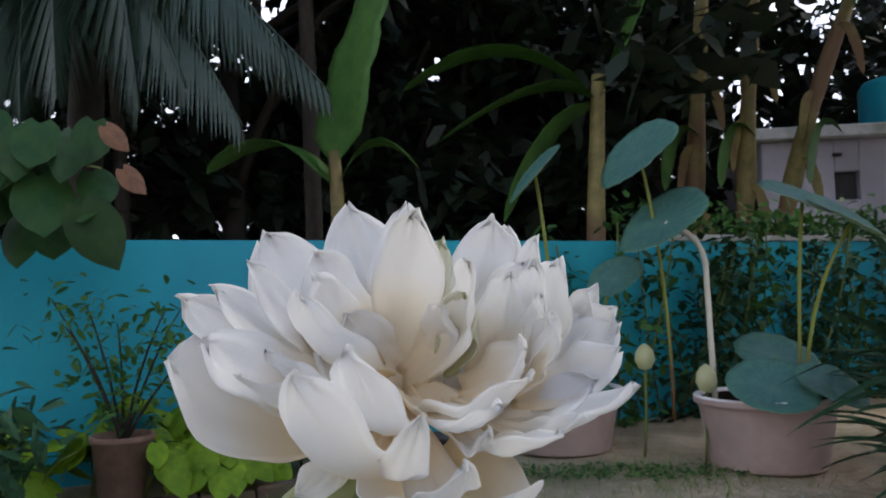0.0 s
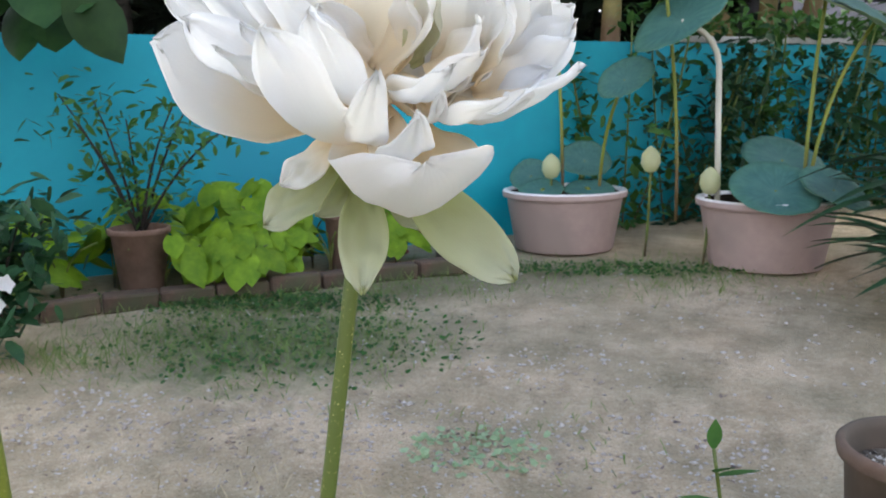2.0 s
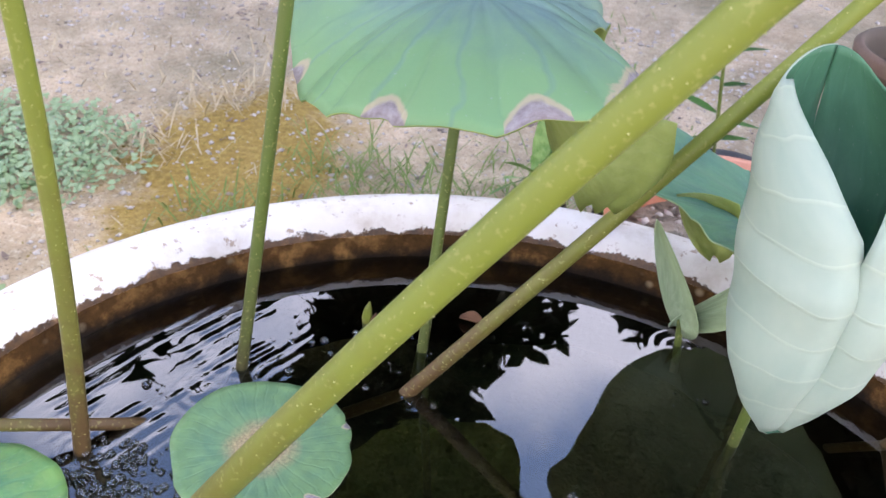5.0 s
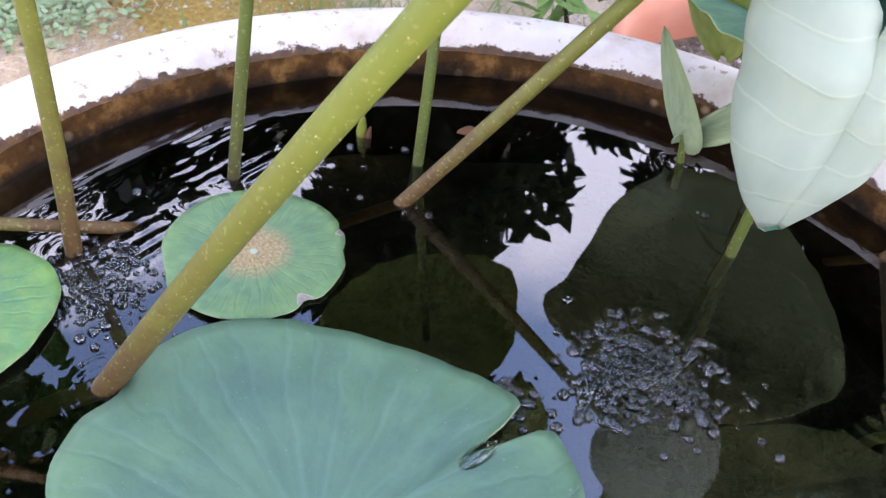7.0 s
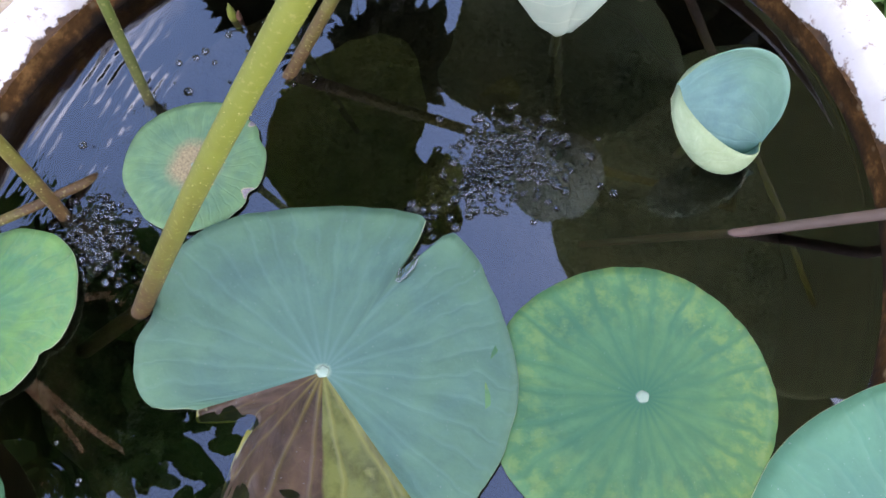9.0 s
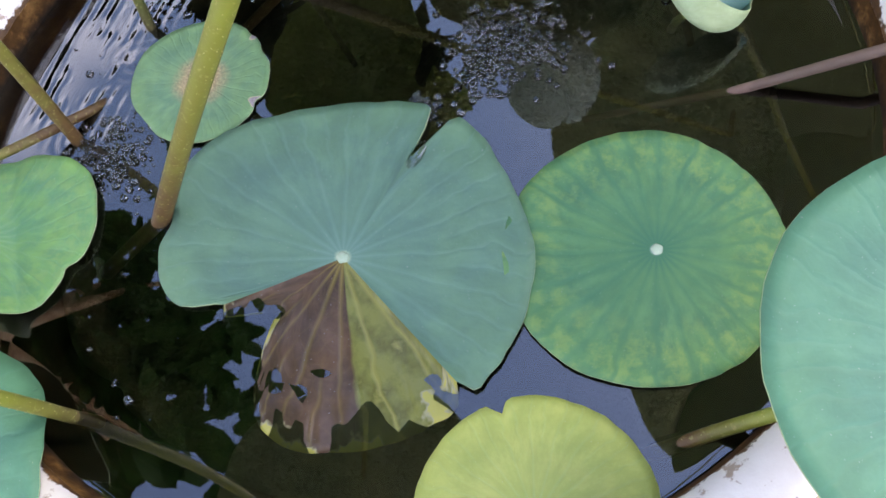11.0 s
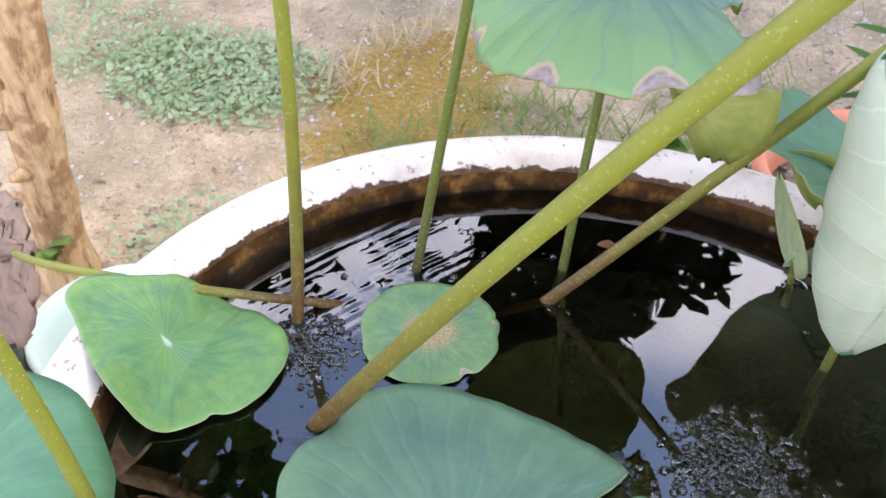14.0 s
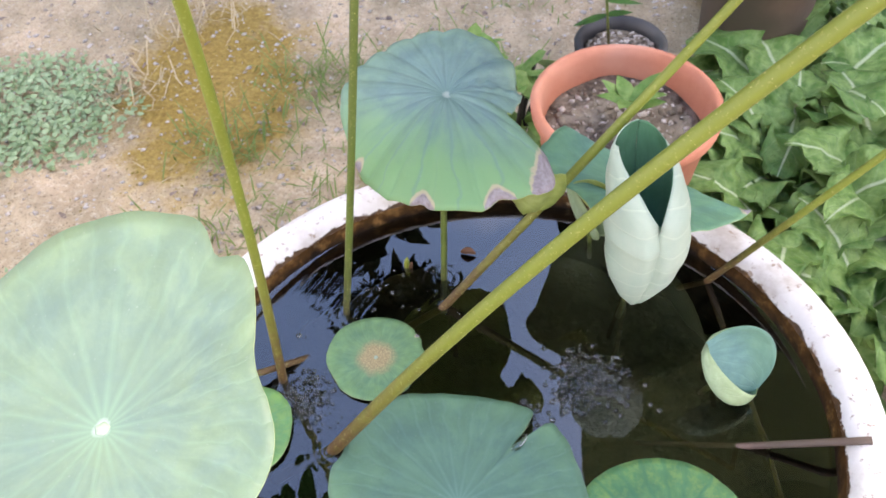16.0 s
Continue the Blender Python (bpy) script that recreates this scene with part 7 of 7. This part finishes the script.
# ---- lotus in the tubs by the wall ----
def build_far_lotus():
    for x, y, z, nx, ny, r, bx, by, mat in [(0.50, 4.10, 1.63, -0.75, -0.5, 0.24, 0.62, 4.1, M_stalk), (0.60, 4.0, 1.28, -0.55, -0.45, 0.24, 0.80, 4.0, M_stalk_pale), (-0.02, 4.3, 1.58, -0.9, -0.3, 0.20, 0.06, 4.35, M_stalk), (0.36, 4.1, 1.02, -0.5, -0.6, 0.15, 0.25, 4.35, M_stalk), (1.02, 3.82, 0.50, 0.0, -0.5, 0.20, 1.0, 4.0, M_stalk), (1.28, 3.85, 0.50, 0.3, -0.4, 0.17, 1.15, 4.0, M_stalk), (1.12, 4.15, 0.62, 0.1, -0.35, 0.20, 1.1, 4.1, M_stalk), (1.25, 4.05, 1.36, 0.35, -0.3, 0.22, 1.2, 4.05, M_stalk), (1.45, 4.0, 1.25, 0.5, -0.3, 0.24, 1.22, 4.05, M_stalk), (-0.05, 4.25, 0.46, 0, -0.3, 0.12, -0.02, 4.3, M_stalk), (0.2, 4.3, 0.46, 0, -0.2, 0.13, 0.16, 4.35, M_stalk), (0.18, 4.5, 0.60, 0.1, -0.7, 0.14, 0.15, 4.5, M_stalk), (-0.12, 4.45, 0.52, -0.1, -0.8, 0.11, -0.1, 4.45, M_stalk)]:
        z0 = ground_z(x, by) + 0.2
        t = thing("lotus_leaf", "blue-green lotus leaf on its stalk in a tub by the wall", "lotus leaf", (bx, by, z0), group="lotus leaves by the wall")
        rad = 0.014 if mat is M_stalk_pale else 0.009
        line = bent((bx, by, z0), (bx, by, (z0 + z) / 2 + 0.1), (x, y, z - 0.003), 12)
        if mat is M_stalk_pale:
            line = [(bx - 0.02 * k / 9, by, z0 + (1.08 - z0) * k / 9) for k in range(9)] + bent((bx - 0.02, by, 1.08), (bx - 0.04, by, z - 0.05), (x, y, z - 0.003), 6)
        part("stalk", tube("stalk", line, rad, 9), mat, t)
        me, _ = lotus_blade("blade", (x, y, z), (nx, ny, 0.8), r, lambda a: 1.0 + wavy(a, x * 9, 0.03), lambda q, a, u, v: 0.12 * q * q - 0.25 * max(0, abs(u) - 0.4) ** 1.5 + ripple(q, a, 18, 0.02), [M_leaf_far, M_under], nr=8, na=60)
        part("blade", me, None, t)
    for x, y, z in [(0.50, 4.2, 0.62), (0.0, 4.3, 0.58), (0.76, 4.0, 0.53)]:
        b = thing("lotus_bud", "pale closed lotus bud in front of the wall", "flower", (x, y, ground_z(x, y)), group="lotus buds")
        part("stalk", tube("stalk", bent((x - 0.02, y, ground_z(x, y) - 0.01), (x, y, 0.3), (x, y, z - 0.05), 6), 0.007, 7), M_stalk_green, b)
        part("bud", lathe("bud", [(0.0, -0.065), (0.03, -0.055), (0.05, -0.015), (0.045, 0.03), (0.02, 0.06), (0.0, 0.072)], 20, (x, y, z)), M_petal_green, b)


build_far_lotus()


def build_strappy():
    rng = np.random.RandomState(21)
    for cx, cy, n, ln in [(1.42, 3.25, 34, 0.62), (1.62, 3.05, 30, 0.6), (1.50, 3.55, 30, 0.75), (1.72, 3.4, 36, 0.8), (1.85, 3.15, 36, 0.7), (1.35, 2.85, 30, 0.45)]:
        z = ground_z(cx, cy)
        s = thing("dracaena", "dark green plant with long narrow arching leaves", "plant", (cx, cy, z), group="dark strappy plants")
        part("stem", tube("stem", bent((cx, cy, z - 0.01), (cx + 0.02, cy, z + 0.2), (cx, cy, z + 0.62), 6), 0.012, 7), M_bark_shaded, s)
        for _ in range(n):
            a, e = rng.uniform(0, 6.28), rng.uniform(-0.35, 0.6)
            p = np.array((cx, cy, z + rng.uniform(0.12, 0.62)))
            d = np.array((math.cos(a), math.sin(a), e))
            l1 = ln * rng.uniform(0.4, 0.75)
            v, f = blade_piece(p, p + d / np.linalg.norm(d) * l1, 0.075, np.cross(d, (0, 0, 1.0)), 0.25 * l1, 6, 0, 0, 0.3)
            part("leaf", mesh_of("leaf", v, f), M_dark_green, s)


build_strappy()

# ---- pots round the near tub ----
build_pot("terracotta_pot", 0.293, 0.72, 0.145, 0.10, 0.33, M_terra, "red terracotta pot filled with crumbly grey-brown soil", 0.055, seed=6)
build_pot("black_pot", 0.335, 1.03, 0.085, 0.065, 0.22, M_black, "small black plastic pot behind the terracotta one", 0.02, seed=7)
build_pot("brown_pot", 0.65, 1.25, 0.135, 0.10, 0.36, M_clay_old, "old brown clay pot with dark soil", 0.05, seed=8)
build_pot("black_pot", -0.565, 0.115, 0.105, 0.085, 0.29, M_black, "black plastic pot full of dry grey litter", 0.03, M_leaf_dry, seed=9, soil_label="dry grey leaf litter")


def build_bowl():
    x, y, z = -0.447, 0.262, -0.004
    b = thing("bowl", "pale teal plastic bowl standing beside the lotus tub", "bowl", (x, y, z))
    part("shell", lathe("shell", [(0.0, 0.0), (0.08, 0.0), (0.086, 0.006), (0.110, 0.205), (0.118, 0.210), (0.120, 0.217), (0.115, 0.221), (0.107, 0.216), (0.101, 0.20), (0.078, 0.02), (0.0, 0.014)], 56, (x, y, z), 0.82, 0.82), M_teal_bowl, b)


build_bowl()


def build_seedlings():
    rng = np.random.RandomState(17)
    s = thing("seedling", "slender seedling with a few oval leaves in the black pot", "plant", (0.315, 1.03, 0.2))
    part("stem", tube("stem", bent((0.315, 1.03, 0.19), (0.30, 1.03, 0.3), (0.278, 1.03, 0.44), 8), 0.0028, 6), M_stalk_green, s)
    for k, (z, dx, dz, w) in enumerate([(0.44, 0.0, 0.045, 0.022), (0.405, 0.012, 0.03, 0.026), (0.40, 0.05, 0.01, 0.02), (0.36, -0.045, 0.0, 0.02), (0.35, 0.035, 0.005, 0.02), (0.31, -0.05, 0.012, 0.024), (0.30, 0.055, 0.0, 0.022), (0.27, -0.05, -0.01, 0.02), (0.27, 0.04, 0.01, 0.022)]):
        x = 0.278 + (0.44 - z) * 0.13
        v, f = blade_piece((x, 1.03, z), (x + dx * 1.2, 1.02 + rng.normal() * 0.02, z + dz), w, (-dz, -0.6, dx) if k > 1 else (1, 0.2, 0), 0, 5, 0, 0, 0.2)
        part("leaf", mesh_of("leaf", v, f), M_green, s)
    t = thing("seedling", "young seedling with light green leaves in the terracotta pot", "plant", (0.30, 0.72, 0.275))
    part("stem", tube("stem", bent((0.30, 0.72, 0.27), (0.30, 0.72, 0.30), (0.298, 0.715, 0.325), 5), 0.003, 6), M_stalk_green, t)
    for k in range(9):
        a = k * 2.4
        e = 0.3 + 0.25 * (k % 3)
        d = np.array((math.cos(a), math.sin(a), e)) * 0.055
        p = np.array((0.298, 0.715, 0.31 + 0.002 * k))
        v, f = blade_piece(p, p + d, 0.026, np.cross(d, (0, 0, 1.0)), 0.01, 5, 0, 0, 0.2)
        part("leaf", mesh_of("leaf", v, f), M_salad, t)


build_seedlings()


def salad_leaf(root, d, ln, width, seed):
    """A long broad leaf with a pale midrib line, blistered surface and frilled margins."""
    d = np.array(d, float)
    d /= np.linalg.norm(d)
    side = np.cross(d, (0, 0, 1.0))
    side /= max(np.linalg.norm(side), 1e-6)
    up = np.cross(side, d)
    root = np.array(root, float)

    def f(u, v):
        s = (v - 0.5) * 2
        w = width * 0.5 * (0.12 + 0.88 * math.sin(math.pi * (0.06 + 0.88 * u) ** 1.1) ** 0.8) * (1 if u < 0.9 else 1 - 5 * (u - 0.9) ** 1.3)
        c = root + d * ln * u + np.array((0, 0, -0.55 * ln * u * u + 0.2 * ln * u))
        fr = 0.020 * math.sin(15 * u + seed) * s * s + 0.008 * math.sin(31 * u + 2 * seed + 4 * s) * abs(s) + 0.005 * noise.noise((9 * u, 4 * s, seed))
        return c + side * w * s * (1 + 0.20 * ((6 * u + seed) % 1.0 - 0.5) * abs(s)) + up * (fr + 0.22 * w * abs(s))

    return sheet("leaf", 22, 9, f, 0.0008)


def build_salad():
    rng = np.random.RandomState(33)
    for cx, cy, n in [(0.64, 0.86, 16), (0.72, 1.08, 16), (0.60, 0.70, 12), (0.70, 0.55, 13), (0.80, 0.78, 14), (0.70, 0.98, 14), (0.92, 1.05, 13), (1.0, 0.6, 12), (0.56, 0.62, 7), (0.86, 0.35, 12), (0.85, 1.35, 12)]:
        s = thing("leafy_greens", "rosette of broad crinkled light green leaves growing on the ground", "plant", (cx, cy, ground_z(cx, cy)), group="leafy greens")
        for k in range(int(n * 0.8)):
            a, e = 2.4 * k + rng.uniform(-0.4, 0.4), rng.uniform(0.35, 1.5) if k < n * 0.7 else rng.uniform(1.2, 2.5)
            part("leaf", salad_leaf((cx, cy, ground_z(cx, cy) - 0.005), (math.cos(a), math.sin(a), e), rng.uniform(0.24, 0.38), rng.uniform(0.10, 0.16), rng.uniform(0, 6)), [M_salad, M_salad], s)


build_salad()
build_shrub(0.14, 0.95, 0.0, 0.22, 0.24, 41, 60, 0.07, M_salad, "low weed with light green oval leaves beside the pot", "weed", 5, 0.55)


def build_trunk():
    t = thing("young_tree", "bare tan tree stem with knots and peeling bark", "tree", (-0.777, 0.467, 0))
    line = [(-0.777 + 0.10 * h + 0.12 * h * h - 0.9 * max(0.0, h - 0.7) ** 2, 0.467, h - 0.02) for h in np.linspace(0, 1.5, 34)]
    rad = 0.034 * (1 - 0.12 * np.linspace(0, 1, 34)) * (1 + 0.10 * np.abs(np.sin(np.arange(34) * 1.15)) ** 6 + 0.04 * np.sin(np.arange(34) * 2.3))
    rad[:3] *= np.array([1.5, 1.25, 1.1])
    part("stem", tube("stem", line, rad, 18), M_trunk, t)
    rng = np.random.RandomState(2)
    for h in (0.07, 0.15, 0.22, 0.30, 0.36, 0.45):
        a = rng.uniform(3.4, 6.0)
        x = -0.777 + 0.10 * h + 0.12 * h * h
        p = (x + 0.030 * math.cos(a), 0.467 + 0.030 * math.sin(a), h)
        q = (x + 0.056 * math.cos(a), 0.467 + 0.056 * math.sin(a), h + 0.006)
        part("knot", tube("knot", [p, tuple((np.array(p) + q) / 2), q], [0.013, 0.010, 0.006], 8), M_trunk, t, "stub of a cut twig")
    for k in range(9):
        a = rng.uniform(0, 6.28)
        e = (-1.10 + 0.45 * math.cos(a), 0.55 + 0.32 * math.sin(a), 2.05 + rng.uniform(-0.3, 0.35))
        part("branch", tube("branch", bent((-0.93, 0.467, 1.46), ((e[0] - 0.93) / 2, (e[1] + 0.467) / 2, 1.72), e, 8), np.linspace(0.016, 0.005, 8), 7), M_trunk, t)
    part("crown", leafy("crown", rng, 900, lambda r: (-1.12 + r.normal() * 0.27, 0.54 + r.normal() * 0.21, 2.08 + r.normal() * 0.2), 0.13, 0.8, None, 0.3, 0.5, 3), M_green, t, "loose crown of small green leaves")
    for k in range(4):
        a = 4.2 + 0.6 * k
        d = np.array((math.cos(a), math.sin(a), 0.5)) * 0.05
        p = np.array((-0.745, 0.44, 0.07 + 0.01 * k))
        v, f = blade_piece(p, p + d, 0.03, np.cross(d, (0, 0, 1.0)), 0.01, 4)
        part("leaf", mesh_of("leaf", v, f), M_salad, t)


build_trunk()


# ---- small growth and litter on the ground ----
def spot_z(x, y):
    return ground_z(x, y) - 0.004 + 0.012 * noise.noise((x * 1.7, y * 1.7, 3)) + 0.006 * noise.noise((x * 6, y * 6, 7))


def build_clover():
    rng = np.random.RandomState(51)
    for cx, cy, rx, ry, n, label in [(-0.95, 1.10, 0.27, 0.20, 1500, "dense patch of small round clover-like leaves"), (-1.35, 1.15, 0.3, 0.22, 500, "patch of small round weed leaves"), (-0.95, 2.75, 0.75, 0.5, 420, "low green weed patch on the far side of the yard"), (-0.62, 0.62, 0.16, 0.12, 160, "thin scatter of small weeds"), (-0.55, 0.40, 0.10, 0.08, 90, "thin scatter of small weeds"), (-0.15, 1.9, 0.2, 0.15, 90, "thin scatter of small weeds"), (0.25, 3.85, 0.8, 0.15, 420, "weeds along the foot of the tubs"), (-1.35, 3.2, 0.75, 0.16, 700, "weeds along the brick edging")]:
        out = []
        for _ in range(int(n * 1.9)):
            a, q = rng.uniform(0, 6.28), math.sqrt(rng.uniform(0, 1)) * rng.uniform(0.7, 1.15)
            x, y = cx + rx * q * math.cos(a), cy + ry * q * math.sin(a)
            s = rng.uniform(0.007, 0.014) * (1.6 if cy > 1.8 else 1)
            out.append(heart_piece((x, y, spot_z(x, y) + rng.uniform(0.006, 0.028)), s, (rng.normal() * 0.35, rng.normal() * 0.35 - 0.2, 1), (math.cos(a * 7), math.sin(a * 7), 0)))
        thing("clover", label, "weeds", kind="stuff", me=merged("clover", out), mats=M_clover if cy < 2 else M_green)


build_clover()


def build_grass():
    rng = np.random.RandomState(52)
    for cx, cy, sp, n, ln, mat in [(-0.28, 1.18, 0.09, 130, 0.07, M_grass), (-0.03, 1.22, 0.11, 150, 0.06, M_grass), (-0.44, 0.98, 0.06, 70, 0.09, M_grass), (-0.62, 1.42, 0.08, 40, 0.08, M_straw), (-0.70, 1.18, 0.05, 40, 0.08, M_straw), (-0.2, 0.80, 0.12, 110, 0.05, M_grass), (-0.40, 0.70, 0.10, 80, 0.05, M_grass), (0.15, 1.5, 0.10, 60, 0.05, M_grass), (0.0, 2.0, 0.2, 60, 0.05, M_grass), (-0.8, 1.6, 0.2, 50, 0.06, M_straw), (0.55, 3.7, 0.3, 160, 0.08, M_grass), (-0.3, 3.7, 0.3, 160, 0.08, M_grass), (-1.5, 2.9, 0.4, 200, 0.09, M_grass), (-0.95, 2.55, 0.28, 700, 0.05, M_grass), (-0.75, 2.75, 0.22, 400, 0.05, M_grass), (-1.35, 2.75, 0.22, 320, 0.06, M_grass), (-1.2, 3.15, 0.3, 420, 0.07, M_grass), (-0.7, 3.5, 0.25, 360, 0.07, M_grass), (0.6, 3.75, 0.25, 260, 0.06, M_grass), (-1.62, 2.4, 0.14, 120, 0.13, M_grass)]:
        out = []
        for _ in range(int(n * 1.7)):
            x, y = cx + rng.normal() * sp, cy + rng.normal() * sp * 0.7
            a = rng.uniform(0, 6.28)
            l1 = ln * rng.uniform(0.5, 1.3)
            z = spot_z(x, y) - 0.002
            out.append(blade_piece((x, y, z), (x + math.cos(a) * l1 * 0.7, y + math.sin(a) * l1 * 0.7, z + l1 * rng.uniform(0.35, 0.9)), 0.0035, (-math.sin(a), math.cos(a), 0), 0.2 * l1, 3))
        thing("grass_tuft", "thin tuft of grass on the bare earth" if mat is M_grass else "dry straw tuft on the bare earth", "grass", kind="stuff", me=merged("grass", out), mats=mat)


build_grass()


def build_pebbles():
    rng = np.random.RandomState(53)
    out = []
    for k in range(8200):
        if k < 6800:
            x, y = rng.uniform(-1.5, 0.6), rng.uniform(0.45, 2.2)
        else:
            x, y = rng.uniform(-1.8, 2.0), rng.uniform(1.8, 3.8)
        s = 0.0013 + 0.0068 * rng.uniform(0, 1) ** 2.2 * (1.5 if y > 1.8 else 1)
        out.append(stone_piece(rng, (x, y, spot_z(x, y) + s * 0.2), s))
    for _ in range(130):
        x, y = 0.02 + rng.normal() * 0.16, 2.55 + rng.normal() * 0.12
        out.append(stone_piece(rng, (x, y, spot_z(x, y) + 0.004), rng.uniform(0.004, 0.011)))
    thing("gravel", "scattered pale pebbles and crumbs of earth", "gravel", kind="stuff", me=merged("gravel", out), mats=M_pebble)


build_pebbles()


def build_litter():
    """Bits of dry straw, twigs and leaf crumbs strewn over the yard."""
    rng = np.random.RandomState(54)
    out = []
    for _ in range(520):
        x, y = rng.uniform(-1.5, 0.55), rng.uniform(0.5, 2.4)
        a, l1 = rng.uniform(0, 6.28), rng.uniform(0.01, 0.05)
        z = spot_z(x, y) + 0.002
        out.append(blade_piece((x, y, z), (x + math.cos(a) * l1, y + math.sin(a) * l1, z + rng.uniform(0, 0.008)), rng.uniform(0.0012, 0.0035), (-math.sin(a), math.cos(a), 0.2), 0.0, 3))
    thing("straw", "bits of dry straw and twig strewn on the earth", "litter", kind="stuff", me=merged("straw", out), mats=M_straw)
    out = []
    for _ in range(260):
        x, y = rng.uniform(-1.5, 0.55), rng.uniform(0.5, 2.4)
        a, l1 = rng.uniform(0, 6.28), rng.uniform(0.008, 0.025)
        z = spot_z(x, y) + 0.003
        out.append(blade_piece((x, y, z), (x + math.cos(a) * l1, y + math.sin(a) * l1, z + 0.003), l1 * 0.5, (-math.sin(a), math.cos(a), 0.3), 0.0, 3, 0.002, a))
    thing("leaf_litter", "small dry brown leaf crumbs on the earth", "litter", kind="stuff", me=merged("leaf_litter", out), mats=M_leaf_dry)
    out = []
    for _ in range(420):
        x, y = -0.54 + rng.normal() * 0.13, 1.15 + rng.normal() * 0.26
        s = rng.uniform(0.003, 0.008)
        out.append(stone_piece(rng, (x, y, spot_z(x, y) - s * 0.1), s * 0.6))
    thing("moss", "low cushions of ochre moss on the damp earth", "moss", kind="stuff", me=merged("moss", out), mats=M_moss)


build_litter()
